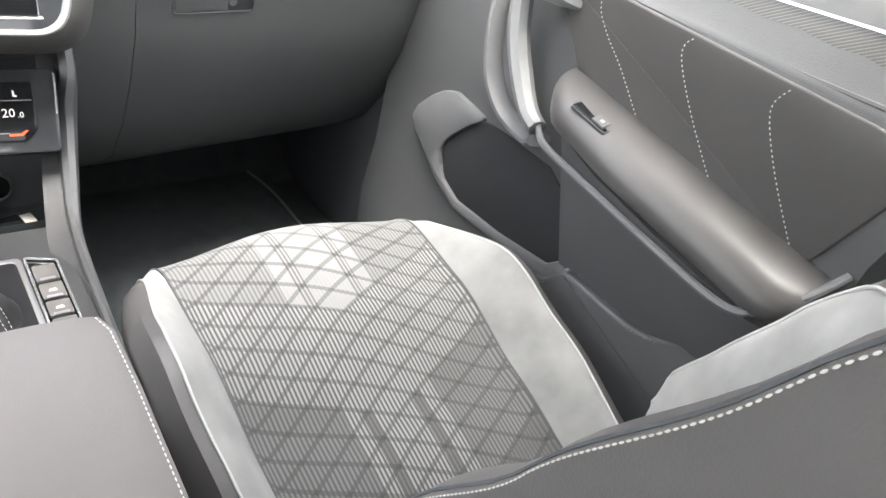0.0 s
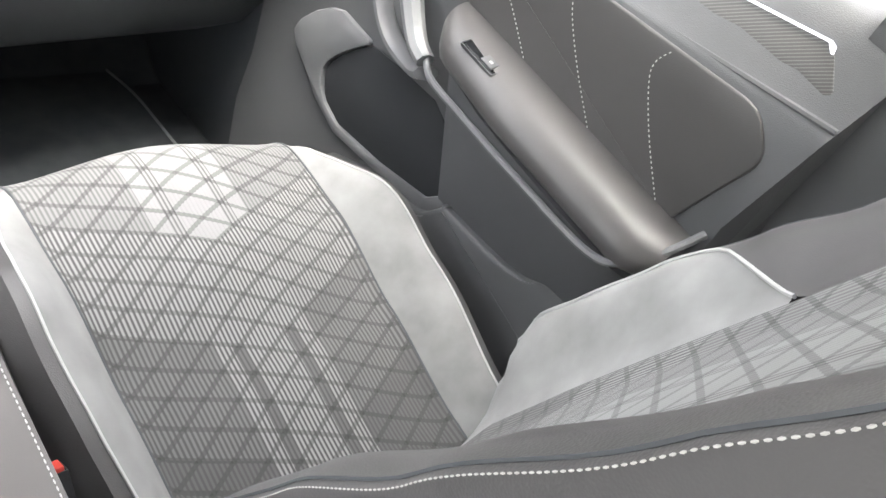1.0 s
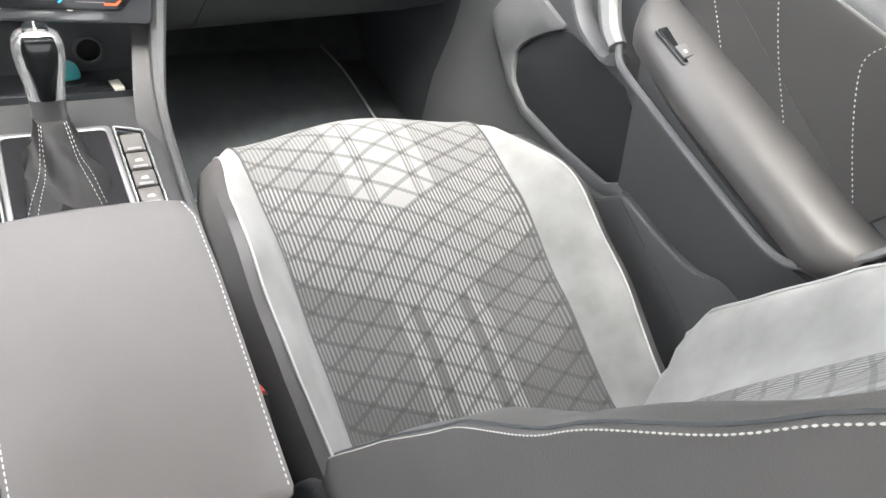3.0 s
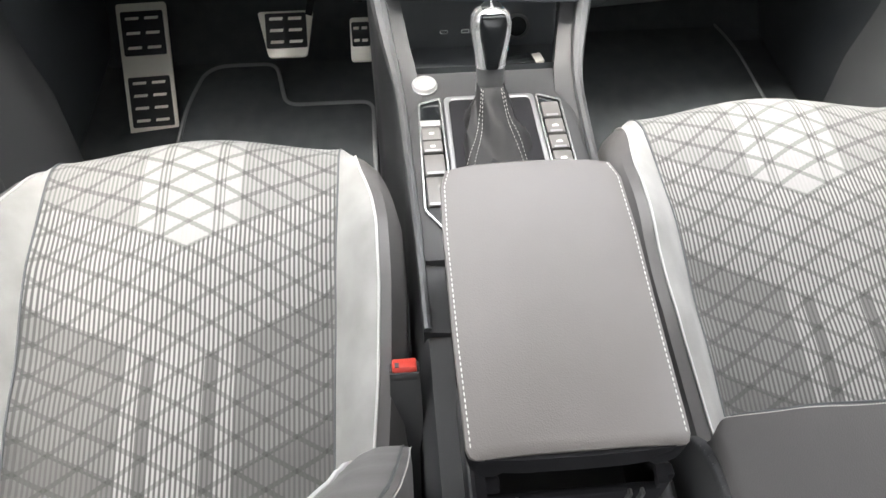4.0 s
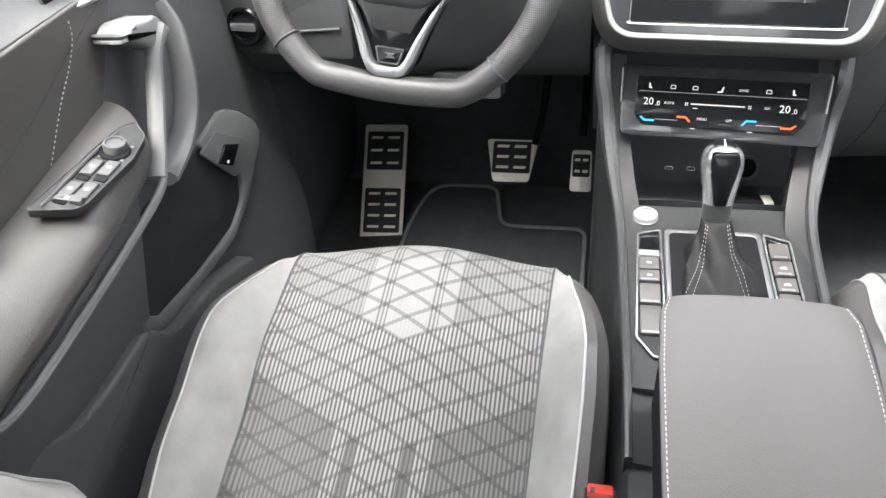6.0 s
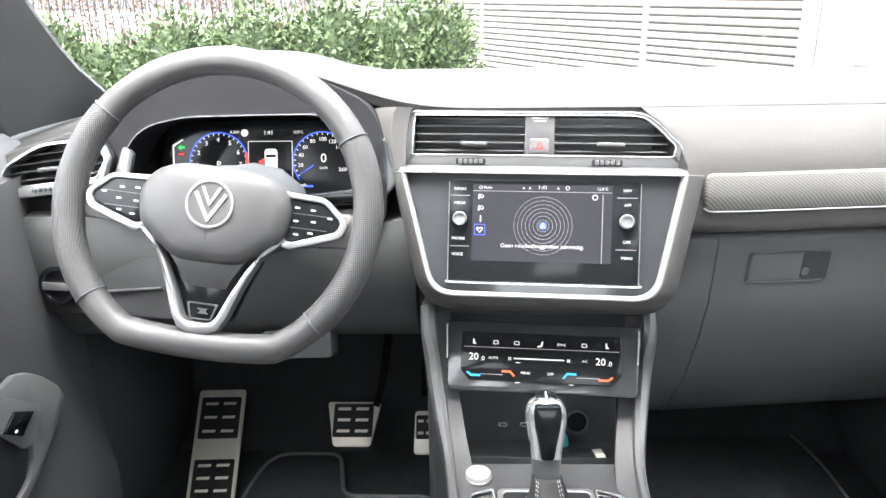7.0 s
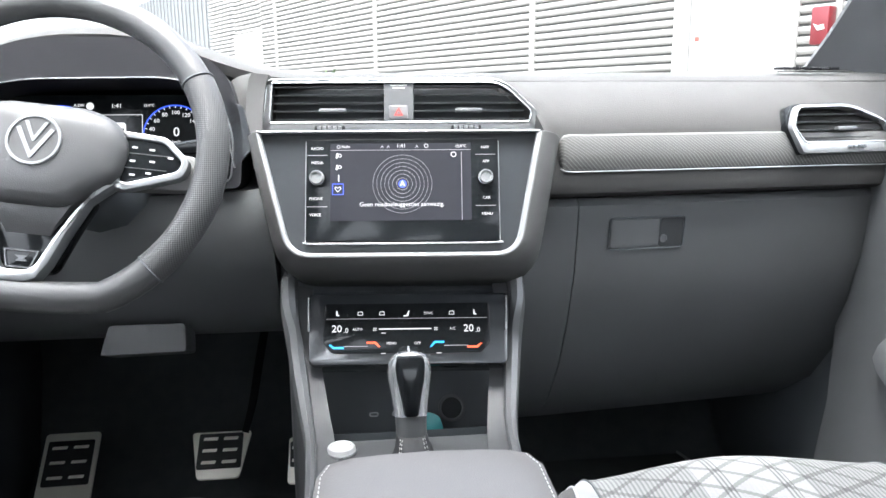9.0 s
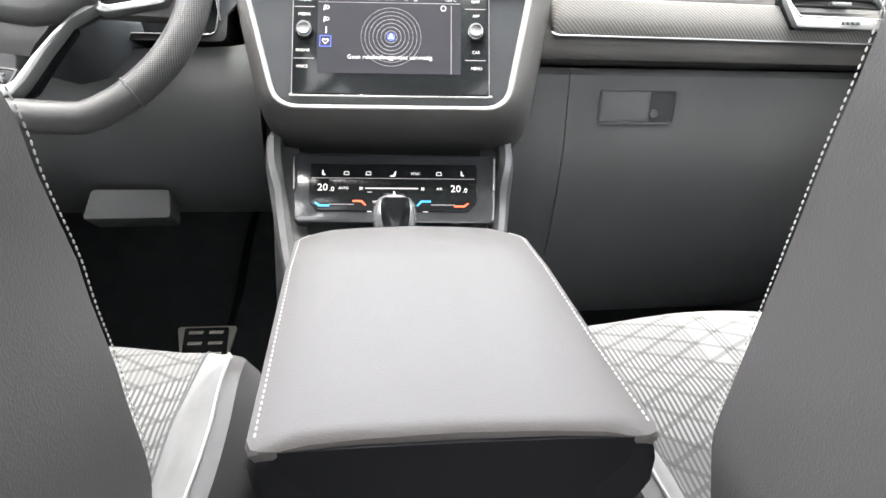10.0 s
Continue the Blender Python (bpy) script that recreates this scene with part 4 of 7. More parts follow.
def flare(d):
    """The panel's outline widened by d at the sides and below."""
    left = d * 0.7
    return rounded([(-0.177 - left, 0.008 + d * 0.1), (-0.1365 - left * 0.8, -0.143 - d * 0.75), (0.1385 + d * 0.8, -0.143 - d * 0.75), (0.169 + d, 0.008 + d * 0.1)], [0.002, 0.026 + d * 0.5, 0.026 + d * 0.5, 0.002], 6)


RIM = [(0.0, 0.004), (0.0, -0.0030), (0.0012, -0.0058), (0.0060, -0.0066), (0.0070, -0.0040)]
part("centre_rim", bm_loft([[SCR @ Vector((x, y, z)) for x, z in flare(d)] for d, y in RIM], caps=False), SILVERPAINT, dash, "satin silver rim of the centre panel")
SURROUND = [(0.004, 0.004), (0.0058, -0.0058), (0.008, -0.0060), (0.014, -0.002), (0.022, 0.007), (0.030, 0.020), (0.037, 0.038), (0.042, 0.07), (0.045, 0.12)]
part("centre_surround", bm_loft([[SCR @ Vector((x, y, z)) for x, z in flare(d)] for d, y in SURROUND]), FRAMEGREY, dash, "soft grey surround flowing into the dashboard")
plate("centre_panel", INNER, SCR, 0.003, 0.010, BEZEL, dash, "glossy dark grey panel")
part("chrome_line", bm_tube([SCR @ Vector((x, -0.0022, z)) for x, z in smooth2d([(-0.1185, -0.1298), (-0.112, -0.1315), (0, -0.1318), (0.114, -0.1315), (0.1195, -0.1298)])], 0.0012, 8), CHROME, dash, "chrome line")
for sx in (-0.1197, 0.1202):
    part("panel_edge", bm_tube([SCR @ Vector((sx, -0.0015, z)) for z in (-0.003, -0.06, -0.128)], 0.0005, 6), SATIN, dash, "thin satin edge")

VOUT = rounded([(-0.181, 0.0), (-0.174, 0.073), (0.137, 0.073), (0.183, 0.030), (0.188, 0.0)], [0.003, 0.004, 0.02, 0.008, 0.003], 5)
VIN = rounded([(-0.171, 0.016), (-0.168, 0.069), (0.135, 0.069), (0.176, 0.030), (0.172, 0.016)], [0.003, 0.004, 0.02, 0.008, 0.003], 5)
vents = part("vent_frame", bm_ring(VOUT, VIN, 0.020, VENT @ Matrix.Translation((0, -0.006, 0)), 0.0015), GREYRAIL, dash, "dark satin vent surround")
for outline, r in ((VIN, 0.0011), (VOUT, 0.0007)):
    part("chrome_line", bm_tube([VENT @ Vector((x, -0.0062, z)) for x, z in outline], r, 6, closed=True), CHROME, vents, "chrome line")
plate("vent_cavity", VIN, VENT, 0.034, 0.01, DARK, dash)
part("vent_rim", bm_ring([(x * 1.012, z * 1.025 + 0.001) for x, z in VOUT], VOUT, 0.03, VENT @ Matrix.Translation((0, 0.001, 0)), 0.001), GLOSS, dash)
part("chrome_ledge", bm_loft([[VENT @ Vector((x, y, z)) for y, z in ((0.0, 0.004), (-0.012, 0.000), (-0.026, -0.004), (-0.030, -0.008), (-0.026, -0.011), (0.0, -0.010))] for x in (-0.186, -0.1, 0, 0.1, 0.188)]), GREYRAIL, dash, "dark satin ledge under the vents")
part("chrome_line", bm_tube([SCR @ Vector((x, -0.0066, 0.0088)) for x in (-0.180, -0.06, 0.06, 0.172)], 0.0014, 6), CHROME, dash, "chrome line")
part("vent_flank", bm_loft([[VENT @ Vector(p) for p in ((-0.228, 0.02, z), (-0.222 + k, -0.004, z), (-0.200 + k, -0.022, z), (-0.180 + k, -0.012, z), (-0.176 + k, 0.03, z))] for z, k in ((-0.012, 0.0), (0.02, 0.001), (0.05, 0.003), (0.070, 0.006), (0.078, 0.010))]), FRAMEGREY, dash, "soft grey flank beside the vents")
for side, x0, x1 in ((-1, -0.168, -0.021), (1, 0.019, 0.166)):
    for i in range(5):
        z = 0.0205 + i * 0.0108
        xr = x1 if side < 0 else min(x1, 0.172 - max(0, z - 0.030) * 1.05)
        part("vent_slat", bm_loft([[VENT @ Vector((x, y, z + dz)) for y, dz in ((0.002, 0.0), (0.0, 0.0014), (0.022, 0.0052), (0.022, 0.0034))] for x in (x0, xr)]), PLASTIC, vents)
    xc = -0.088 if side < 0 else 0.092
    part("vent_tab", bm_box((xc, -0.003, 0.0315), (0.036, 0.010, 0.0055), 0.0018, VENT), GREYRAIL, vents, "satin air flow tab")
    part("thumbwheel_slot", bm_box((xc - 0.004, -0.0030, 0.0075), (0.040, 0.010, 0.0085), 0.002, VENT), VISOR, vents)
    for k in range(5):
        part("thumbwheel_rib", bm_box((xc - 0.004 + 0.0068 * (k - 2), -0.0050, 0.0075), (0.0052, 0.008, 0.0062), 0.0008, VENT), GREYRAIL, vents)
plate("hazard_module", rect(-0.0205, 0.0165, 0.0185, 0.0690, 0.002), VENT, -0.004, 0.03, GREYRAIL, dash, "grey hazard switch module", 0.0008)
plate("hazard_button", rect(-0.0135, 0.0200, 0.0115, 0.0385, 0.003), VENT, -0.0065, 0.004, PLASTIC, dash, "hazard button", 0.0008)
part("hazard_triangle", bm_ring([(-0.007, 0.0245), (0.005, 0.0245), (-0.001, 0.0350)], [(-0.0045, 0.0262), (0.0025, 0.0262), (-0.001, 0.0322)], 0.0005, VENT @ Matrix.Translation((0, -0.0071, 0))), RED_LIT, dash, "red triangle", smooth=False)
for z, w in ((0.0650, 0.011), (0.0615, 0.008)):
    plate("small_print", rect(-0.001 - w, z - 0.0008, -0.001 + w, z + 0.0008), VENT, -0.0045, 0.0004, THREAD, dash)

# slot grille near the end of the dash top
for k in range(6):
    x = 0.600 + 0.017 * k
    part("defrost_slot", bm_box((x, 0.165 + 0.02 * (x - 0.6), 1.1455 + 0.002), (0.014, 0.020, 0.004), 0.0012, Matrix.Translation((0, 0, -0.0035))), VISOR, dash)
part("defrost_rim", bm_tube([(0.585, 0.150, 1.1385), (0.598, 0.152, 1.1395), (0.695, 0.154, 1.1395), (0.712, 0.152, 1.1380)], 0.0014, 6), DASHTOP, dash)
# passenger decor strip and vent
ds = [(x, 0.010 + pdx(x)) for x in xs]
ds = [(0.206, 0.020, 0.55), (0.2085, 0.013, 0.80), (0.213, 0.010, 0.95), (0.220, 0.010, 1.0)] + [(x, y, 1.0) for x, y in ds if 0.225 < x < 0.75]
part("decor_strip", bm_loft([[(x, y + 0.004, 1.025 + 0.029 * k), (x, y - 0.005, 1.025 + 0.026 * k), (x, y - 0.012, 1.025), (x, y - 0.008, 1.025 - 0.0185 * k), (x, y + 0.02, 1.025 - 0.021 * k), (x, y + 0.02, 1.025 + 0.028 * k)] for x, y, k in ds]), DECOR, dash, "grey decor strip with fine diagonal lines")
part("decor_line", bm_tube([(x, y - 0.0095, 1.025 - 0.0205 * k) for x, y, k in ds[1:]], 0.0011, 6), SATIN, dash, "satin line under the decor strip")
PV = Matrix.Translation((0.60, 0.030, 1.022)) @ pose(0, 0, 0, -14, 0, 9)
PO = rounded([(-0.045, 0.0), (-0.062, 0.038), (-0.052, 0.068), (0.040, 0.070), (0.105, 0.045), (0.115, 0.0)], [0.005, 0.006, 0.01, 0.02, 0.02, 0.005], 5)
PI = rounded([(-0.0405, 0.015), (-0.0575, 0.037), (-0.0490, 0.0645), (0.0385, 0.0665), (0.1015, 0.0430), (0.1105, 0.015)], [0.005, 0.006, 0.01, 0.02, 0.02, 0.005], 5)


def side_vent(M, mirror):
    flip = (lambda p: [(-x, z) for x, z in p][::-1]) if mirror else (lambda p: p)
    o, i = flip(PO), flip(PI)
    fr = part("vent_frame", bm_ring(o, i, 0.022, M @ Matrix.Translation((0, -0.006, 0)), 0.0015), SATIN, dash, "satin vent surround")
    part("chrome_line", bm_tube([M @ Vector((x, -0.0062, z)) for x, z in i], 0.0010, 6, closed=True), CHROME, fr, "chrome line")
    plate("vent_cavity", i, M, 0.03, 0.01, DARK, dash)
    part("vent_rim", bm_ring([(x * 1.05, z * 1.04) for x, z in o], o, 0.03, M @ Matrix.Translation((0, 0.002, 0)), 0.001), GLOSS, dash)
    sg = -1 if mirror else 1
    for k in range(4):
        z = 0.022 + k * 0.011
        x0, x1 = -0.046, 0.098 - max(0, z - 0.043) * 2.2
        part("vent_slat", bm_loft([[M @ Vector((sg * x, y, z + dz)) for y, dz in ((0.002, 0.0), (0.0, 0.0014), (0.022, 0.0052), (0.022, 0.0034))] for x in (x0, x1)]), PLASTIC, fr)
    part("vent_tab", bm_box((sg * 0.03, -0.004, 0.034), (0.034, 0.010, 0.006), 0.002, M), GREYRAIL, fr, "satin air flow tab")
    for k in range(4):
        part("thumbwheel_rib", bm_box((sg * (0.032 + 0.008 * k), -0.008, 0.0078), (0.005, 0.004, 0.0045), 0.0008, M), DARK, fr)


side_vent(PV, False)
LV = Matrix.Translation((-0.622, 0.022, 1.030)) @ pose(0, 0, 0, -14, -8, -9)
side_vent(LV, True)
part("fascia_corner", bm_loft([[(x, 0.13, 1.13 - d), (x, 0.085, 1.125 - d), (x, 0.060, 1.09 - d), (x, 0.052, 1.02 - d * 0.4), (x, 0.060, 0.97), (x, 0.09, 0.90), (x, 0.2, 0.90), (x, 0.2, 1.13 - d)] for x, d in ((-0.80, 0.072), (-0.72, 0.050), (-0.64, 0.026), (-0.60, 0.014), (-0.56, 0.004))]), DASHTOP, dash)
# glovebox handle
GH = Matrix.Translation((0.348, 0.0420, 0.914)) @ pose(0, 0, 0, 7.2, 0, 5.7)
part("handle_frame", bm_ring(rect(-0.060, -0.025, 0.056, 0.023, 0.006), rect(-0.0585, -0.0235, 0.0545, 0.0215, 0.005), 0.004, GH @ Matrix.Translation((0, -0.0022, 0))), DARK, gb)
plate("handle", rect(-0.057, -0.022, 0.017, 0.020, 0.004), GH, -0.0012, 0.004, PLASTIC, gb, "glovebox handle", 0.001)
plate("handle_recess", rect(0.018, -0.022, 0.053, 0.020, 0.004), GH, -0.0006, 0.003, TRIMDARK, gb)
knob("handle_lock", GH, 0.024, -0.010, 0.006, 0.002, PLASTIC, gb)
# small flap under the steering column, light switch, stalk
FL = Matrix.Translation((-0.360, 0.088, 0.772)) @ pose(0, 0, 0, -22)
plate("column_flap", rounded([(-0.058, -0.024), (0.058, -0.022), (0.056, 0.018), (-0.048, 0.018)], 0.006), FL, -0.012, 0.06, PLASTIC, dash, "grey flap under the steering column", 0.002)
LS = Matrix.Translation((-0.675, 0.045, 0.89)) @ pose(0, 0, 0, -6, 0, -8)
plate("light_switch_panel", rect(-0.045, -0.045, 0.17, 0.045, 0.01), LS, -0.004, 0.01, TRIMDARK, dash, "", 0.002)
knob("light_switch", LS @ Matrix.Translation((0, -0.006, 0)), 0, 0, 0.030, 0.012, GLOSS, dash, "round black light switch")
plate("light_switch_tab", rect(-0.02, -0.006, 0.022, 0.006, 0.003), LS, -0.022, 0.006, CHROME, dash, "chrome switch tab", 0.001)
part("switch_trim", bm_tube([LS @ Vector(p) for p in ((0.05, -0.007, -0.01), (0.10, -0.007, -0.004), (0.155, -0.007, 0.002))], 0.002, 6), GREYRAIL, dash)
part("column_shroud", bm_loft([[(-0.387 + w * math.cos(a * math.pi / 6), y, zc + h * math.sin(a * math.pi / 6)) for a in range(12)] for y, w, h, zc in ((-0.085, 0.058, 0.055, 1.035), (-0.02, 0.062, 0.06, 1.015), (0.06, 0.075, 0.07, 0.99))]), DARK, dash)
stalk = smooth_path([(-0.335, -0.045, 1.035), (-0.26, -0.062, 1.044), (-0.205, -0.070, 1.050)], 6)
part("indicator_stalk", bm_tube(stalk, [0.006 + 0.008 * (i / (len(stalk) - 1)) ** 2 for i in range(len(stalk))], 10), GLOSS, dash, "black wiper stalk")

# ---- infotainment unit ----
unit = thing("infotainment_unit", (0, -0.01, 0.98), "black glass infotainment screen with side buttons and two knobs", "touchscreen")
plate("glass_panel", rect(-0.1195, -0.129, 0.1195, 0, 0.003), SCR, -0.001, 0.012, GLOSS, unit, "", 0.0008)


def sx_(px):
    return (px - 812) / 1439


def sz_(py):
    return -(py - 432) / 1434


disp = plate("display", rect(sx_(683), sz_(580), sx_(935), sz_(440)), SCR, -0.0016, 0.0006, SCREEN, unit, "dim map display")
lettering(unit, SCR, -0.0018, [("RADIO", sx_(660), sz_(449), 0.0050), ("MEDIA", sx_(660), sz_(475), 0.0050), ("PHONE", sx_(658), sz_(540), 0.0050), ("VOICE", sx_(657), sz_(569), 0.0050),
                               ("NAV", sx_(961), sz_(448), 0.0050), ("APP", sx_(962), sz_(474), 0.0050), ("CAR", sx_(962), sz_(540), 0.0050), ("MENU", sx_(963), sz_(569), 0.0050)], WHITE_LIT)
for x in (660, 961):
    for y in (461, 554):
        plate("key_line", rect(sx_(x - 18), sz_(y) - 0.0003, sx_(x + 18), sz_(y) + 0.0003), SCR, -0.0014, 0.0004, DIM_LIT, unit)
    knob("rotary_knob", SCR @ Matrix.Translation((0, -0.002, 0)), sx_(x), sz_(503), 0.0088, 0.009, SILVERGREY, unit, "satin silver rotary knob")
    part("knob_ring", bm_ring(disc(0.0093, 28, sx_(x), sz_(503)), disc(0.0080, 28, sx_(x), sz_(503)), 0.003, SCR @ Matrix.Translation((0, -0.0045, 0)), 0.0005), CHROME, unit, "chrome knob ring")
    part("knob_ring", bm_ring(disc(0.0108, 28, sx_(x), sz_(503)), disc(0.0092, 28, sx_(x), sz_(503)), 0.004, SCR @ Matrix.Translation((0, -0.004, 0)), 0.0006), GLOSS, unit)
lettering(disp, SCR, -0.0022, [("Geen reisdoelsuggesties aanwezig.", sx_(811), sz_(551), 0.0076), ("1:41", sx_(810), sz_(445), 0.0070), ("12.0°C", sx_(917), sz_(446), 0.0050), ("Ratio", sx_(711), sz_(446), 0.0050)], WHITE_LIT)
part("ring_icon", bm_ring(disc(0.0022, 14, sx_(698), sz_(446)), disc(0.0016, 14, sx_(698), sz_(446)), 0.0003, SCR @ Matrix.Translation((0, -0.0021, 0))), WHITE_LIT, disp)
plate("status_line", rect(sx_(684), sz_(452.6), sx_(934), sz_(452.0)), SCR, -0.0020, 0.0003, DIM_LIT, disp)
plate("side_line", rect(sx_(917.6), sz_(580), sx_(918.4), sz_(456)), SCR, -0.0020, 0.0003, DIM_LIT, disp)
for i in range(7):
    r = (11 + 7 * i) / 1439
    part("map_ring", bm_ring(disc(r, 48, sx_(812), sz_(514)), disc(r - 0.00032, 48, sx_(812), sz_(514)), 0.0003, SCR @ Matrix.Translation((0, -0.0020, 0))), DIM_LIT if i < 4 else FAINT_LIT, disp)
plate("position_disc", disc(0.0050, 24, sx_(812), sz_(514)), SCR, -0.0022, 0.0003, BLUE_LIT, disp, "blue position mark")
plate("position_arrow", [(sx_(812) - 0.0034, sz_(514) - 0.003), (sx_(812), sz_(514) - 0.0012), (sx_(812) + 0.0034, sz_(514) - 0.003), (sx_(812), sz_(514) + 0.0045)], SCR, -0.0026, 0.0003, WHITE_LIT, disp)
part("chosen_tile", bm_ring(rect(sx_(687), sz_(533), sx_(707), sz_(513)), rect(sx_(688), sz_(532), sx_(706), sz_(514)), 0.0004, SCR @ Matrix.Translation((0, -0.0022, 0))), BLUE_LIT, disp, "blue tile frame", smooth=False)
hx, hz = sx_(697), sz_(523)
part("heart_icon", bm_ring([(hx, hz - 0.0042), (hx + 0.0044, hz + 0.0008), (hx + 0.0026, hz + 0.0036), (hx, hz + 0.0018), (hx - 0.0026, hz + 0.0036), (hx - 0.0044, hz + 0.0008)], [(hx, hz - 0.0030), (hx + 0.0033, hz + 0.0007), (hx + 0.0022, hz + 0.0026), (hx, hz + 0.0006), (hx - 0.0022, hz + 0.0026), (hx - 0.0033, hz + 0.0007)], 0.0003, SCR @ Matrix.Translation((0, -0.0022, 0))), WHITE_LIT, disp, smooth=False)
for y in (462, 483):
    part("search_icon", bm_ring(disc(0.0024, 12, sx_(700), sz_(y)), disc(0.0016, 12, sx_(700), sz_(y)), 0.0003, SCR @ Matrix.Translation((0, -0.0022, 0))), WHITE_LIT, disp)
    plate("flag_icon", [(sx_(693), sz_(y + 5)), (sx_(696), sz_(y + 5)), (sx_(697), sz_(y - 5)), (sx_(694), sz_(y - 3))], SCR, -0.0022, 0.0003, WHITE_LIT, disp)
plate("info_icon", rect(sx_(697.4), sz_(509), sx_(699.2), sz_(497)), SCR, -0.0022, 0.0003, WHITE_LIT, disp)
part("clock_icon", bm_ring(disc(0.0026, 14, sx_(855), sz_(445)), disc(0.0019, 14, sx_(855), sz_(445)), 0.0003, SCR @ Matrix.Translation((0, -0.0022, 0))), WHITE_LIT, disp)
part("compass_icon", bm_ring(disc(0.0035, 14, sx_(904), sz_(461)), disc(0.0026, 14, sx_(904), sz_(461)), 0.0003, SCR @ Matrix.Translation((0, -0.0022, 0))), WHITE_LIT, disp)
for x in (776, 787, 838):
    plate("status_icon", [(sx_(x - 3), sz_(449)), (sx_(x), sz_(443)), (sx_(x + 3), sz_(449)), (sx_(x), sz_(446.5))], SCR, -0.0022, 0.0003, DIM_LIT, disp)

# ---- climate panel ----
climate = thing("climate_panel", (0, -0.02, 0.80), "black touch climate panel with blue and red temperature sliders", "climate control")
HO = rounded([(-0.130, 0.016), (0.132, 0.016), (0.128, -0.078), (-0.124, -0.078)], 0.008)
HI = rounded([(-0.1065, 0.0015), (0.1065, 0.0015), (0.1065, -0.0505), (0.0945, -0.0635), (-0.0945, -0.0635), (-0.1065, -0.0505)], 0.004)
plate("bezel", HO, HV, 0.002, 0.05, BEZEL, climate, "dark satin bezel", 0.003)
plate("glass_panel", HI, HV, -0.0005, 0.006, GLOSS, climate, "", 0.0008)


def cx_(px):
    return (px - 812.5) / 1357


def cz_(py):
    return -(py - 716) / 1400


lettering(climate, HV, -0.0012, [("20", cx_(691), cz_(761), 0.0135), (".0", cx_(707), cz_(764), 0.0088), ("20", cx_(920), cz_(762), 0.0135), (".0", cx_(936), cz_(765), 0.0088)], WHITE_LIT)
lettering(climate, HV, -0.0012, [("AUTO", cx_(727), cz_(762), 0.0046), ("A/C", cx_(892), cz_(762), 0.0046), ("MENU", cx_(786), cz_(788), 0.0046), ("OFF", cx_(831), cz_(788), 0.0046), ("SYNC", cx_(850), cz_(733), 0.0046)], WHITE_LIT)
plate("divider_line", rect(cx_(672), cz_(742.6), cx_(953), cz_(741.8)), HV, -0.0010, 0.0004, DIM_LIT, climate)
plate("fan_bar", rect(cx_(764), cz_(762.5), cx_(855), cz_(760.5)), HV, -0.0010, 0.0004, WHITE_LIT, climate, "lit fan speed bar")
for x in (757, 863):
    for a in range(4):
        th = a * math.pi / 2 + 0.4
        plate("fan_icon", [(cx_(x), cz_(762)), (cx_(x) + 0.0026 * math.cos(th), cz_(762) + 0.0026 * math.sin(th)), (cx_(x) + 0.0026 * math.cos(th + 0.7), cz_(762) + 0.0026 * math.sin(th + 0.7))], HV, -0.0011, 0.0003, WHITE_LIT, climate)
for xa, xb, mat, up in ((678, 704, CYAN_LIT, -1), (743, 767, ORANGE_LIT, -1), (852, 877, CYAN_LIT, 1), (917, 943, ORANGE_LIT, 1)):
    cool = mat is CYAN_LIT
    x0, x1, z1 = cx_(xa), cx_(xb), cz_(797) if (cool and up < 0) or (not cool and up > 0) else cz_(788)
    if cool and up < 0:
        pts = [(x0, z1 + 0.005), (x0 + 0.006, z1), (x1, z1), (x1, z1 + 0.0025), (x0 + 0.007, z1 + 0.0025), (x0 + 0.002, z1 + 0.006)]
    elif not cool and up < 0:
        pts = [(x0, z1), (x1 - 0.007, z1), (x1 - 0.002, z1 - 0.005), (x1, z1 - 0.004), (x1 - 0.006, z1 + 0.0025), (x0, z1 + 0.0025)]
    elif cool:
        pts = [(x0, z1 - 0.005), (x0 + 0.0025, z1 - 0.005), (x0 + 0.007, z1), (x1, z1), (x1, z1 + 0.0025), (x0 + 0.006, z1 + 0.0025)]
    else:
        pts = [(x0, z1), (x1 - 0.006, z1), (x1, z1 + 0.0055), (x1 - 0.0025, z1 + 0.006), (x1 - 0.007, z1 + 0.0025), (x0, z1 + 0.0025)]
    plate("temperature_slider", pts, HV, -0.0011, 0.0004, mat, climate, "lit blue slider" if cool else "lit red slider")
for xa, xb in ((704, 745), (877, 918)):
    plate("slider_line", rect(cx_(xa), cz_(793), cx_(xb), cz_(792.2)), HV, -0.0010, 0.0004, DIM_LIT, climate)
for x in (690, 930):
    plate("seat_heat_icon", [(cx_(x - 1), cz_(727)), (cx_(x + 1), cz_(727)), (cx_(x + 2), cz_(734)), (cx_(x + 5), cz_(735)), (cx_(x + 4), cz_(737)), (cx_(x - 1), cz_(736))], HV, -0.0011, 0.0003, WHITE_LIT, climate)
for x in (731, 769, 891):
    part("demist_icon", bm_ring(rounded([(cx_(x - 5), cz_(736)), (cx_(x + 5), cz_(736)), (cx_(x + 4), cz_(729)), (cx_(x - 4), cz_(729))], 0.001), rounded([(cx_(x - 4), cz_(735)), (cx_(x + 4), cz_(735)), (cx_(x + 3), cz_(730)), (cx_(x - 3), cz_(730))], 0.001), 0.0003, HV @ Matrix.Translation((0, -0.0011, 0))), WHITE_LIT, climate)
plate("air_icon", [(cx_(806), cz_(737)), (cx_(812), cz_(736)), (cx_(815), cz_(728)), (cx_(817), cz_(728)), (cx_(815), cz_(738)), (cx_(807), cz_(739))], HV, -0.0011, 0.0003, WHITE_LIT, climate)
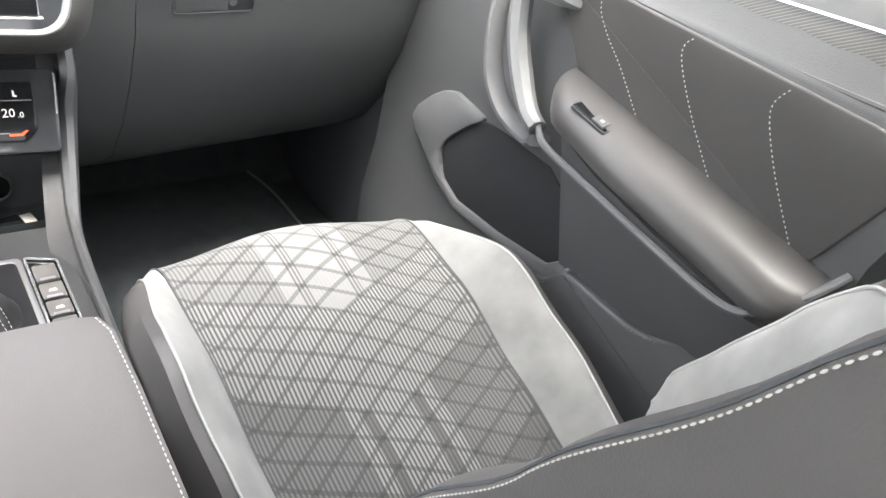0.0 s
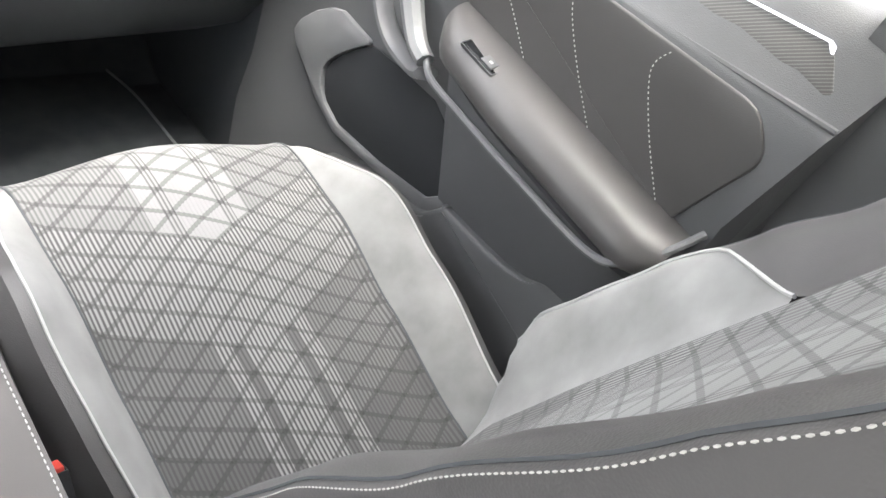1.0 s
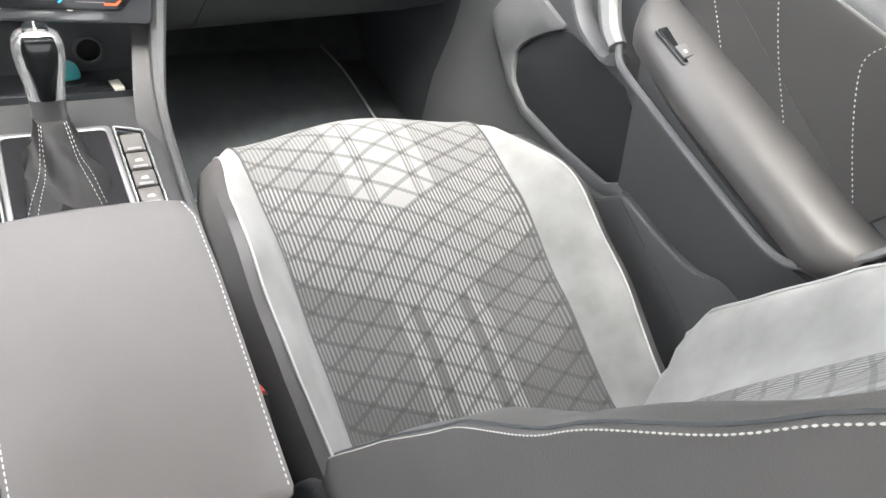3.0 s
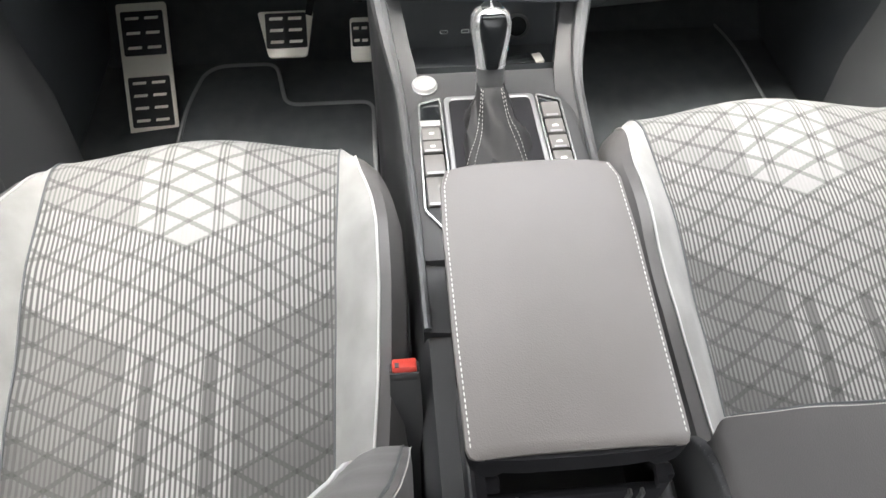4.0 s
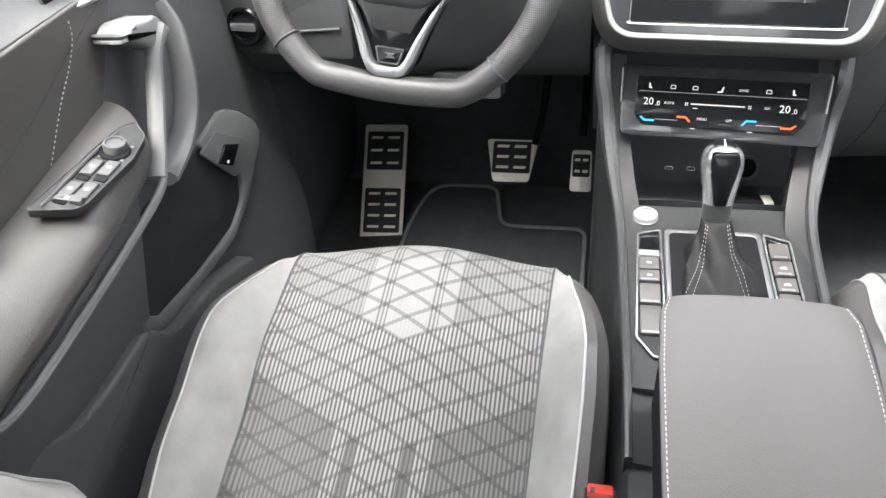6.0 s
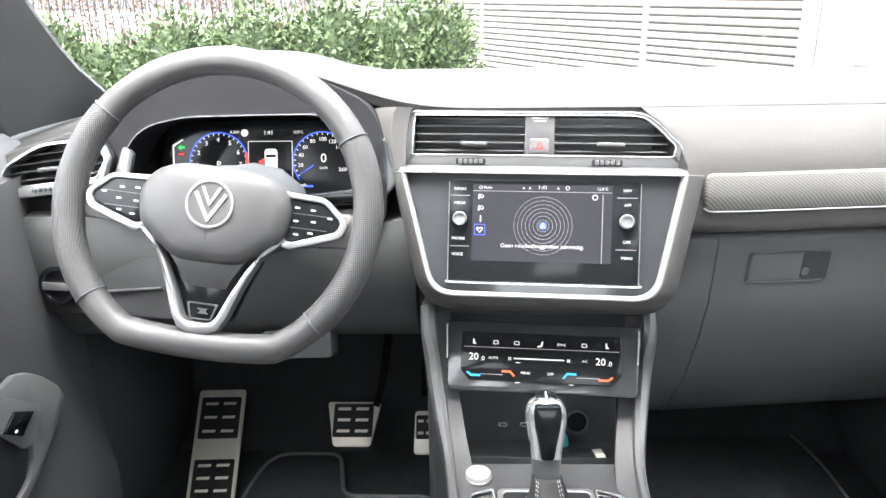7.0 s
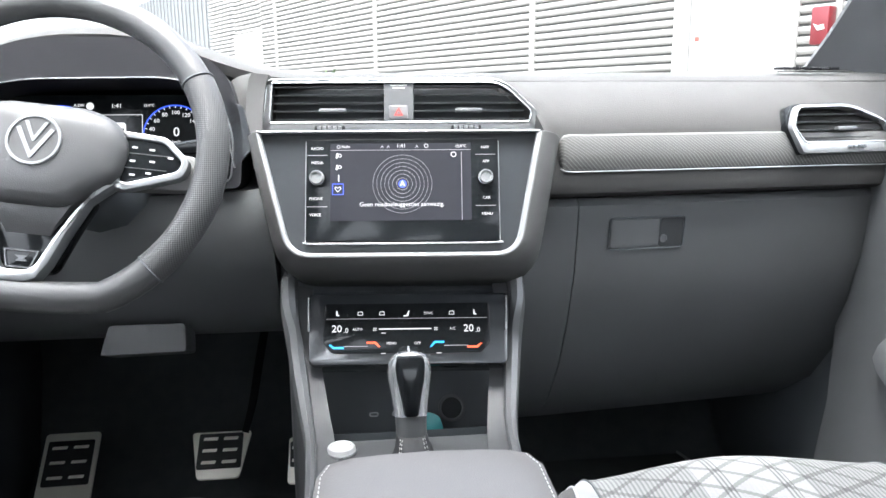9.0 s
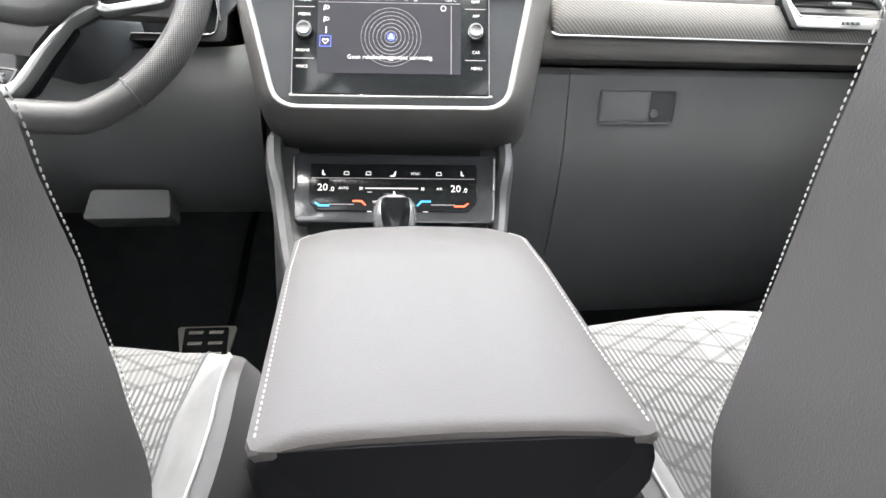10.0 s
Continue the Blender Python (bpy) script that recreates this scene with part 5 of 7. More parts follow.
for x, y in ((772, 769), (772, 806), (868, 806)):
    plate("level_mark", rect(cx_(x - 4), cz_(y + 0.6), cx_(x + 4), cz_(y - 0.6)), HV, -0.0011, 0.0003, WHITE_LIT, climate)
for s in (-1, 1):
    part("chrome_corner", bm_tube([HV @ Vector((0.001 + s * 0.1285, -0.001, 0.010)), HV @ Vector((0.001 + s * 0.1275, -0.003, -0.01)), HV @ Vector((0.001 + s * 0.1265, -0.001, -0.035))], 0.0016, 6), CHROME, climate, "chrome edge")

# ---- instrument cluster ----
cluster = thing("instrument_cluster", (-0.374, 0.10, 1.05), "digital instrument cluster with two blue-rimmed dials under a dark hood", "instrument cluster")
CL = Matrix.Translation((-0.374, 0.095, 1.053)) @ pose(0, 0, 0, -16)
plate("cluster_glass", rounded([(-0.150, -0.062), (0.150, -0.062), (0.158, 0.0), (0.140, 0.056), (-0.140, 0.056), (-0.158, 0.0)], 0.02), CL, 0.0, 0.006, GLOSS, cluster)
HOODO = rounded([(-0.195, -0.070), (0.174, -0.070), (0.180, 0.01), (0.160, 0.082), (0.085, 0.120), (-0.085, 0.122), (-0.175, 0.080), (-0.205, 0.01)], [0.01, 0.01, 0.03, 0.03, 0.04, 0.04, 0.03, 0.03], 5)
HOODI = rounded([(-0.172, -0.062), (0.162, -0.062), (0.169, -0.005), (0.147, 0.056), (0.09, 0.071), (-0.09, 0.069), (-0.152, 0.054), (-0.184, 0.0)], [0.01, 0.01, 0.03, 0.03, 0.04, 0.04, 0.03, 0.03], 5)
HM = Matrix.Translation((-0.380, 0.030, 1.058)) @ pose(0, 0, 0, -10)
part("hood_frame", bm_ring(HOODO, HOODI, 0.085, HM), VISOR, cluster, "black hood around the dials")
part("hood_line", bm_tube([HM @ Vector((x * 1.0, -0.001, z)) for x, z in HOODI], 0.0012, 6, closed=True), GREYRAIL, cluster, "thin satin line")
part("silver_corner", bm_prism(rounded([(-0.202, -0.02), (-0.184, -0.045), (-0.163, 0.035), (-0.176, 0.045)], 0.006), 0.01, HM @ Matrix.Translation((0.006, -0.006, -0.012)), 0.002), GLOSSGREY, cluster, "gloss grey corner trim")
part("silver_corner", bm_prism(rounded([(0.172, -0.045), (0.196, -0.02), (0.184, 0.035), (0.158, 0.045)], 0.006), 0.01, HM @ Matrix.Translation((-0.004, 0.0, 0)), 0.002), BEZEL, cluster, "gloss dark corner trim")
part("corner_line", bm_tube([HM @ Vector((x, -0.003, z)) for x, z in ((0.168, -0.044), (0.160, 0.0), (0.150, 0.044))], 0.0012, 6), GREYRAIL, cluster, "satin line")
for s, top in ((-1, 6), (1, 7)):
    xg = s * 0.0735
    plate("dial_arc", arc_band(0.0405, 0.0420, -128, 100, xg, 0.0, 44), CL, -0.0016, 0.0005, BLUE_LIT, cluster, "blue dial rim")
    if s < 0:
        plate("red_zone", arc_band(0.0385, 0.0425, 72, 112, xg, 0.0, 10), CL, -0.0018, 0.0005, RED_LIT, cluster, "red zone")
        words = [(str(k), xg + 0.031 * math.sin(radians(-98 + 32.5 * (k - 1))), 0.031 * math.cos(radians(-98 + 32.5 * (k - 1))), 0.0090) for k in range(1, 8)] + [("P", xg, -0.004, 0.013)]
    else:
        words = [(w, xg + 0.031 * math.sin(radians(a)), 0.031 * math.cos(radians(a)), 0.0076) for w, a in (("20", -100), ("40", -74), ("60", -50), ("80", -25), ("100", 2), ("120", 28), ("140", 52), ("260", 112))] + [("0", xg + 0.002, 0.004, 0.018), ("km/h", xg + 0.002, -0.009, 0.0056)]
        plate("needle", [(xg - 0.036, -0.0205), (xg - 0.012, -0.004), (xg - 0.013, -0.0065)], CL, -0.0018, 0.0004, BLUE_LIT, cluster)
    for a in range(-120, 101, 11):
        r0, r1 = 0.0375, 0.0402
        plate("dial_tick", [(xg + r0 * math.sin(radians(a - 0.8)), r0 * math.cos(radians(a - 0.8))), (xg + r0 * math.sin(radians(a + 0.8)), r0 * math.cos(radians(a + 0.8))), (xg + r1 * math.sin(radians(a + 0.8)), r1 * math.cos(radians(a + 0.8))), (xg + r1 * math.sin(radians(a - 0.8)), r1 * math.cos(radians(a - 0.8)))], CL, -0.0014, 0.0004, WHITE_LIT, cluster)
    lettering(cluster, CL, -0.0018, words, WHITE_LIT)
lettering(cluster, CL, -0.0018, [("1:41", -0.002, 0.0405, 0.0082), ("12.0°C", 0.040, 0.0410, 0.0050), ("A:2W", -0.050, 0.0415, 0.0056), ("km/h", 0.045, -0.033, 0.0056)], WHITE_LIT)
part("car_window", bm_ring(rect(-0.0315, -0.0285, 0.0315, 0.0290), rect(-0.0308, -0.0278, 0.0308, 0.0283), 0.0005, CL @ Matrix.Translation((0, -0.0015, 0))), WHITE_LIT, cluster, "white frame", smooth=False)
plate("car_symbol", rounded([(-0.008, -0.021), (0.010, -0.021), (0.010, 0.018), (-0.008, 0.018)], 0.005), CL, -0.0017, 0.0004, WHITE_LIT, cluster, "white car symbol")
plate("car_symbol_glass", rect(-0.006, 0.006, 0.008, 0.010, 0.001), CL, -0.0022, 0.0004, GLOSS, cluster)
plate("door_symbol", [(-0.018, 0.0), (-0.010, -0.006), (-0.009, 0.005)], CL, -0.0017, 0.0004, RED_LIT, cluster, "red open door symbol")
plate("warning_disc", disc(0.0050, 20, -0.036, 0.0405), CL, -0.0016, 0.0004, WHITE_LIT, cluster)
plate("blue_bar", rect(0.026, -0.036, 0.060, -0.0335), CL, -0.0015, 0.0004, BLUE_LIT, cluster)
plate("side_bracket", [(-0.139, -0.03), (-0.137, -0.03), (-0.137, 0.022), (-0.124, 0.031), (-0.124, 0.033), (-0.139, 0.024)], CL, -0.0015, 0.0004, WHITE_LIT, cluster)
plate("green_arrow", [(-0.132, 0.021), (-0.127, 0.025), (-0.127, 0.0225), (-0.122, 0.0225), (-0.122, 0.0195), (-0.127, 0.0195), (-0.127, 0.017)], CL, -0.0016, 0.0004, GREEN_LIT, cluster, "green arrow")
plate("red_mark", rect(-0.131, 0.010, -0.123, 0.013), CL, -0.0016, 0.0004, RED_LIT, cluster)

# ---- steering wheel details ----
cover = rounded([(-0.045, 0.047), (0.045, 0.047), (0.074, 0.035), (0.088, 0.010), (0.083, -0.024), (0.070, -0.038), (0.036, -0.062), (-0.036, -0.062), (-0.070, -0.038), (-0.083, -0.024), (-0.088, 0.010), (-0.074, 0.035)], [0.02, 0.02, 0.02, 0.012, 0.010, 0.010, 0.014, 0.014, 0.010, 0.010, 0.012, 0.02], 4)


def dome(pts, M, y0, rise, mat, parent, name, label=""):
    """A padded cover: the outline rises in soft steps towards the middle."""
    rings = []
    for k, d in ((1.0, 0.030), (1.0, 0.004), (0.985, 0.0), (0.93, -rise * 0.45), (0.80, -rise * 0.75), (0.5, -rise * 0.95), (0.02, -rise)):
        rings.append([M @ Vector((x * k, y0 + d, z * k)) for x, z in pts])
    return part(name, bm_loft(rings), mat, parent, label)


dome(cover, WHEEL, -0.012, 0.014, WHEEL_LEATHER, wheel, "airbag_cover", "dark padded airbag cover")
lettering(wheel, WHEEL @ pose(0, -0.0205, -0.033, -11), -0.0005, [("AIRBAG", 0.0, 0.0, 0.0085)], PLASTIC, "raised_word")
EM = WHEEL @ Matrix.Translation((0, -0.0265, 0.002))
plate("badge", disc(0.0262, 40), EM, 0.0, 0.004, WHEEL_LEATHER, wheel, "round dark badge")
part("badge_ring", bm_ring(disc(0.0272, 40), disc(0.0240, 40), 0.005, EM @ Matrix.Translation((0, -0.0015, 0)), 0.0008), SILVERPAINT, wheel, "satin badge ring")
for pts in ([(-0.012, 0.019), (-0.008, 0.019), (0.0, 0.003), (0.008, 0.019), (0.012, 0.019), (0.001, -0.002), (-0.001, -0.002)], [(-0.019, 0.011), (-0.015, 0.013), (0.0, -0.013), (0.015, 0.013), (0.019, 0.011), (0.001, -0.020), (-0.001, -0.020)]):
    plate("badge_bar", pts, EM, -0.0012, 0.002, SILVERPAINT, wheel, "plain satin bars")
part("cover_chin", bm_loft([[WHEEL @ Vector(q) for q in ring] for ring in (((-0.064, -0.006, -0.038), (0.064, -0.006, -0.038), (0.064, 0.02, -0.038), (-0.064, 0.02, -0.038)), ((-0.040, -0.008, -0.060), (0.040, -0.008, -0.060), (0.040, 0.02, -0.060), (-0.040, 0.02, -0.060)), ((-0.027, -0.002, -0.080), (0.027, -0.002, -0.080), (0.027, 0.02, -0.080), (-0.027, 0.02, -0.080)), ((-0.020, 0.006, -0.093), (0.020, 0.006, -0.093), (0.020, 0.02, -0.093), (-0.020, 0.02, -0.093)))]), WHEEL_LEATHER, wheel, "dark lower part of the cover")
plate("lower_hub", rounded([(-0.060, -0.045), (0.060, -0.045), (0.046, -0.080), (0.030, -0.128), (-0.030, -0.128), (-0.046, -0.080)], 0.01), WHEEL, 0.004, 0.02, GLOSS, wheel, "gloss black lower hub", 0.003)
plate("lower_badge", rounded([(-0.0165, -0.1085), (0.0165, -0.1085), (0.0115, -0.1255), (-0.0115, -0.1255)], 0.002), WHEEL, -0.002, 0.008, GLOSS, wheel, "plain dark badge", 0.001)
part("lower_badge_rim", bm_ring(rounded([(-0.0175, -0.1075), (0.0175, -0.1075), (0.0122, -0.1265), (-0.0122, -0.1265)], 0.002), rounded([(-0.0155, -0.1090), (0.0155, -0.1090), (0.0108, -0.1250), (-0.0108, -0.1250)], 0.002), 0.004, WHEEL @ Matrix.Translation((0, -0.0035, 0))), GREYRAIL, wheel, "satin badge rim")
plate("badge_mark", [(-0.006, -0.1135), (0.007, -0.1135), (0.004, -0.1165), (0.008, -0.1195), (-0.004, -0.1195), (-0.001, -0.1165)], WHEEL, -0.0032, 0.001, GREYRAIL, wheel, "plain satin mark")
VO = [(0.082, -0.031), (0.058, -0.053), (0.043, -0.088), (0.0315, -0.121), (0.0225, -0.1365), (0.012, -0.1415)]
VI = [(0.066, -0.035), (0.0455, -0.066), (0.031, -0.095), (0.0200, -0.1215), (0.0150, -0.1270), (0.009, -0.1290)]
vee = VO + [(-x, z) for x, z in VO[::-1]] + [(-x, z) for x, z in VI] + VI[::-1]
plate("spoke_trim", vee, WHEEL, -0.012, 0.020, SATIN, wheel, "satin forked lower spoke", 0.0022)
for s in (-1, 1):
    ol = rounded([(s * 0.076, 0.0285), (s * 0.1235, 0.0265), (s * 0.1510, 0.002), (s * 0.1465, -0.0165), (s * 0.089, -0.0365), (s * 0.076, -0.0330)], [0.002, 0.008, 0.006, 0.008, 0.004, 0.002], 4)
    il = rounded([(s * 0.082, 0.0215), (s * 0.1205, 0.0203), (s * 0.1430, 0.001), (s * 0.1395, -0.0100), (s * 0.090, -0.0275), (s * 0.082, -0.0260)], [0.002, 0.006, 0.005, 0.006, 0.003, 0.002], 4)
    if s < 0:
        ol, il = ol[::-1], il[::-1]
    pad = part("spoke_frame", bm_ring(ol, il, 0.014, WHEEL @ Matrix.Translation((0, -0.008, 0)), 0.002), SATIN, wheel, "satin button frame")
    plate("button_panel", il, WHEEL, -0.0052, 0.012, GLOSS, pad, "gloss black buttons", 0.0012)
    for zz, wd in ((0.0055, 0.050), (-0.0105, 0.046)):
        plate("button_gap", rect(s * 0.105 - wd / 2, zz - 0.0004, s * 0.105 + wd / 2, zz + 0.0004), WHEEL, -0.0058, 0.0008, GREYRAIL, pad)
    for bx, bz in ((0.092, 0.012), (0.110, 0.011), (0.130, 0.004), (0.092, -0.003), (0.112, -0.002), (0.094, -0.018), (0.110, -0.015)):
        plate("button_symbol", rect(s * bx - 0.0028, bz - 0.0010, s * bx + 0.0028, bz + 0.0010, 0.0006), WHEEL, -0.0060, 0.0006, WHITE_LIT, pad)
    part("spoke_core", bm_prism(rounded([(s * 0.05, 0.02), (s * 0.155, 0.012), (s * 0.168, -0.004), (s * 0.155, -0.026), (s * 0.05, -0.035)][::s], 0.008), 0.016, WHEEL @ Matrix.Translation((0, 0.004, 0)), 0.003), LEATHER, wheel)
    grip = [WHEEL @ Vector((s * 0.172 * math.cos(radians(a)), 0, 0.172 * math.sin(radians(a)))) for a in range(-42, 36, 3)]
    part("grip", bm_tube(grip, 0.0174, 14, up=(0.02, 0.91, 0.40)), PERFORATED, wheel, "perforated leather grip")
    for a in (-42, 34):
        part("grip_seam", bm_tube([WHEEL @ Vector((s * math.cos(radians(a)) * (0.172 + 0.0172 * math.cos(q * math.pi / 8)), 0.0172 * math.sin(q * math.pi / 8), math.sin(radians(a)) * (0.172 + 0.0172 * math.cos(q * math.pi / 8)))) for q in range(16)], 0.0012, 5, closed=True), DARK, wheel)

# ---- centre console details ----


def hor(z0):
    """Local x runs right, local z forward, depth goes down from the height z0."""
    return Matrix(((1, 0, 0, 0), (0, 0, 1, 0), (0, -1, 0, z0), (0, 0, 0, 1)))


TOP = hor(0.694)
plate("console_top", rounded([(-0.108, -0.42), (0.108, -0.42), (0.108, -0.10), (-0.108, -0.10)], 0.01), TOP, 0.003, 0.02, TRIMDARK, console, "", 0.002)
LP = rounded([(-0.094, -0.168), (-0.098, -0.350), (-0.080, -0.378), (-0.066, -0.378), (-0.066, -0.158)], 0.004)
plate("button_strip", LP, TOP, 0.001, 0.006, GLOSS, console, "gloss black switch strip", 0.0008)
part("strip_rim", bm_tube([TOP @ Vector((x, -0.0006, z)) for x, z in LP], 0.0016, 6, closed=True), CHROME, console, "chrome rim")
RP = rounded([(0.060, -0.158), (0.090, -0.170), (0.088, -0.40), (0.060, -0.40)], 0.004)
plate("button_strip", RP, TOP, 0.001, 0.006, GLOSS, console, "gloss black switch strip", 0.0008)
part("strip_rim", bm_tube([TOP @ Vector((x, -0.0006, z)) for x, z in RP], 0.0016, 6, closed=True), CHROME, console, "chrome rim")
plate("switch_lip", rect(-0.0940, -0.2130, -0.0690, -0.2030, 0.0015), TOP, -0.0045, 0.008, BRIGHT, console, "bright parking brake lip", 0.001)
for z0, z1, sym in ((-0.214, -0.236, 1), (-0.238, -0.258, 1), (-0.262, -0.296, 0), (-0.300, -0.345, 0)):
    plate("push_button", rect(-0.0935, z1, -0.0695, z0, 0.002), TOP, -0.0022, 0.006, BUTTON, console, "warm grey push button", 0.0008)
    if z0 < -0.235:
        plate("button_edge", rect(-0.0915, z1 + 0.0002, -0.0715, z1 + 0.0040, 0.0008), TOP, -0.0030, 0.002, SATIN, console, "satin button edge")
    if sym:
        plate("button_symbol", rect(-0.0845, (z0 + z1) / 2 - 0.0016, -0.0785, (z0 + z1) / 2 + 0.0016, 0.0008), TOP, -0.0026, 0.0005, THREAD, console)
for z0, z1, sym in ((-0.176, -0.204, 0), (-0.208, -0.234, 1), (-0.238, -0.262, 1), (-0.266, -0.292, 1), (-0.296, -0.32, 0)):
    plate("push_button", rect(0.0635, z1, 0.0860, z0, 0.002), TOP, -0.0022, 0.006, BUTTON, console, "warm grey push button", 0.0008)
    plate("button_edge", rect(0.0670, z1 + 0.0004, 0.0820, z1 + 0.0042, 0.0008), TOP, -0.0030, 0.002, SATIN, console, "satin button edge")
    if sym:
        plate("button_symbol", rounded([(0.0705, (z0 + z1) / 2 - 0.002), (0.0790, (z0 + z1) / 2 - 0.002), (0.0775, (z0 + z1) / 2 + 0.002), (0.0715, (z0 + z1) / 2 + 0.001)], 0.0006), TOP, -0.0026, 0.0005, THREAD, console)
knob("start_button", hor(0.694) @ Matrix.Translation((0, 0.002, 0)), -0.084, -0.131, 0.0165, 0.008, BRIGHT, console, "round satin start button")
part("start_ring", bm_ring(disc(0.0185, 28, -0.084, -0.131), disc(0.0168, 28, -0.084, -0.131), 0.004, TOP @ Matrix.Translation((0, -0.0015, 0)), 0.0006), CHROME, console, "chrome ring")
# front tray with sockets
part("tray", bm_loft([[(-0.128, -0.10, 0.70), (0.128, -0.10, 0.70), (0.120, -0.10, 0.690), (-0.120, -0.10, 0.690)], [(-0.130, -0.085, 0.655), (0.130, -0.085, 0.655), (0.13, -0.085, 0.64), (-0.13, -0.085, 0.64)], [(-0.132, 0.04, 0.640), (0.132, 0.04, 0.640), (0.13, 0.04, 0.62), (-0.13, 0.04, 0.62)]]), DARK, console)
SOCK = Matrix.Translation((0.0, 0.030, 0.665)) @ pose(0, 0, 0, -20)
plate("socket_panel", rect(-0.125, -0.03, 0.125, 0.10, 0.006), SOCK, 0.0, 0.01, DARK, console, "", 0.001)
for x in (-0.044, -0.012):
    part("usb_socket", bm_ring(rect(x - 0.0062, -0.0030, x + 0.0062, 0.0030, 0.0029), rect(x - 0.0048, -0.0017, x + 0.0048, 0.0017, 0.0016), 0.002, SOCK @ Matrix.Translation((0, -0.002, 0))), CHROME, console, "usb socket")
part("power_socket", bm_ring(disc(0.019, 28, 0.066, 0.004), disc(0.0150, 28, 0.066, 0.004), 0.008, SOCK @ Matrix.Translation((0, -0.006, 0)), 0.001), PLASTIC, console, "round power socket")
plate("socket_cap", disc(0.0148, 24, 0.066, 0.004), SOCK, -0.001, 0.004, GLOSS, console)

gear = thing("gear_selector", (0, -0.20, 0.69), "gear selector with chrome and gloss black knob and stitched leather boot", "gear lever")
BO = rounded([(-0.061, -0.156), (-0.064, -0.40), (0.058, -0.40), (0.057, -0.156)], 0.008)
BI = rounded([(-0.055, -0.163), (-0.058, -0.393), (0.052, -0.393), (0.051, -0.163)], 0.008)
part("boot_frame", bm_ring(BO, BI, 0.008, TOP @ Matrix.Translation((0, -0.002, 0)), 0.0015), SATIN, gear, "satin boot frame")
plate("boot_base", BI, TOP, -0.0012, 0.004, VISOR, gear)
rings = []
for k in range(15):
    t = k / 14
    zz = 0.682 + 0.012 * math.sin(min(1, t * 3) * math.pi / 2) + 0.040 * max(0, t - 0.25) / 0.75
    w = 0.055 * (1 - t) ** 1.6 + 0.0175 * (1 - (1 - t) ** 1.6)
    yc = interp(t, [(0, -0.255), (0.3, -0.232), (1, -0.178)])
    h = 0.090 * (1 - t) ** 1.8 + 0.017 * (1 - (1 - t) ** 1.8)
    row = []
    for q in range(36):
        a = 2 * math.pi * q / 36
        c, sn = math.cos(a), math.sin(a)
        sq = 1 / max(abs(c), abs(sn)) ** (0.75 * (1 - t))
        wr = 1 + 0.10 * math.sin(a * 5 + 6 * t) * math.sin(math.pi * t) + 0.05 * math.sin(a * 9 - 11 * t) * math.sin(math.pi * t)
        row.append((-0.004 + w * c * sq * wr, yc + h * sn * sq * wr, zz + 0.006 * math.sin(a * 3 + 9 * t) * math.sin(math.pi * t)))
    rings.append(row)
part("boot", bm_loft(rings), BOOT, gear, "soft black leather boot")
for q in (22, 23, 31, 32):
    line = [Vector(r[q]) + Vector((0, -0.0015, 0.0015)) for r in rings[2:]]
    part("boot_stitching", bm_stitches(smooth_path(line, 3), 0.0030, 0.0022, 0.00032), THREAD, gear, "pale stitching")
LV_AX = Vector((0.0, 0.035, 0.090)).normalized()
GK = Matrix.Translation((-0.004, -0.180, 0.716)) @ Matrix(((1, 0, 0, 0), (0, LV_AX.z, LV_AX.y, 0), (0, -LV_AX.y, LV_AX.z, 0), (0, 0, 0, 1)))


def oval(h, w, d, yo=0.0, p=2.6, n=28):
    pts = []
    for q in range(n):
        a = 2 * math.pi * q / n
        c, sn = math.cos(a), math.sin(a)
        r = (abs(c) ** p + abs(sn) ** p) ** (-1 / p)
        pts.append(GK @ Vector((w * c * r, yo + d * sn * r, h)))
    return pts


part("collar", bm_loft([oval(h, w, d) for h, w, d in ((0, 0.0165, 0.013), (0.003, 0.0180, 0.0145), (0.022, 0.0172, 0.0150), (0.034, 0.0176, 0.0160), (0.040, 0.0183, 0.0165))]), GREYRAIL, gear, "dark satin lever collar")
part("knob", bm_loft([oval(h, w, d) for h, w, d in ((0.036, 0.0180, 0.0165), (0.050, 0.0196, 0.0180), (0.066, 0.0222, 0.0210), (0.080, 0.0244, 0.0232), (0.090, 0.0245, 0.0236), (0.098, 0.0228, 0.0222), (0.104, 0.0188, 0.0185), (0.108, 0.0120, 0.0120), (0.109, 0.005, 0.005))]), CHROME, gear, "satin silver knob shell")
face = [(-0.0075, 0.036), (0.0075, 0.036), (0.0105, 0.054), (0.0150, 0.076), (0.0166, 0.092), (0.0145, 0.103), (-0.0145, 0.103), (-0.0166, 0.092), (-0.0150, 0.076), (-0.0105, 0.054)]
rows_k = []
for k, d in ((1.0, 0.010), (1.0, 0.002), (0.96, 0.0), (0.80, -0.0016), (0.45, -0.0028), (0.05, -0.0032)):
    rows_k.append([GK @ pose(0, -0.0135, 0, 8) @ Vector((x * k, d, 0.068 + (z - 0.068) * k)) for x, z in rounded(face, 0.004)])
part("knob_face", bm_loft(rows_k), GLOSS, gear, "gloss black knob face")
KT = GK @ Matrix.Translation((0, -0.006, 0.1075)) @ pose(0, 0, 0, -62)
plate("knob_top", disc(0.0125, 24), KT, -0.002, 0.004, GLOSS, gear, "", 0.001)
lettering(gear, KT, -0.0026, [("P", 0, 0.0075, 0.0040), ("R", 0, 0.0035, 0.0040), ("N", 0, -0.0005, 0.0040), ("D", 0, -0.0045, 0.0040)], THREAD)

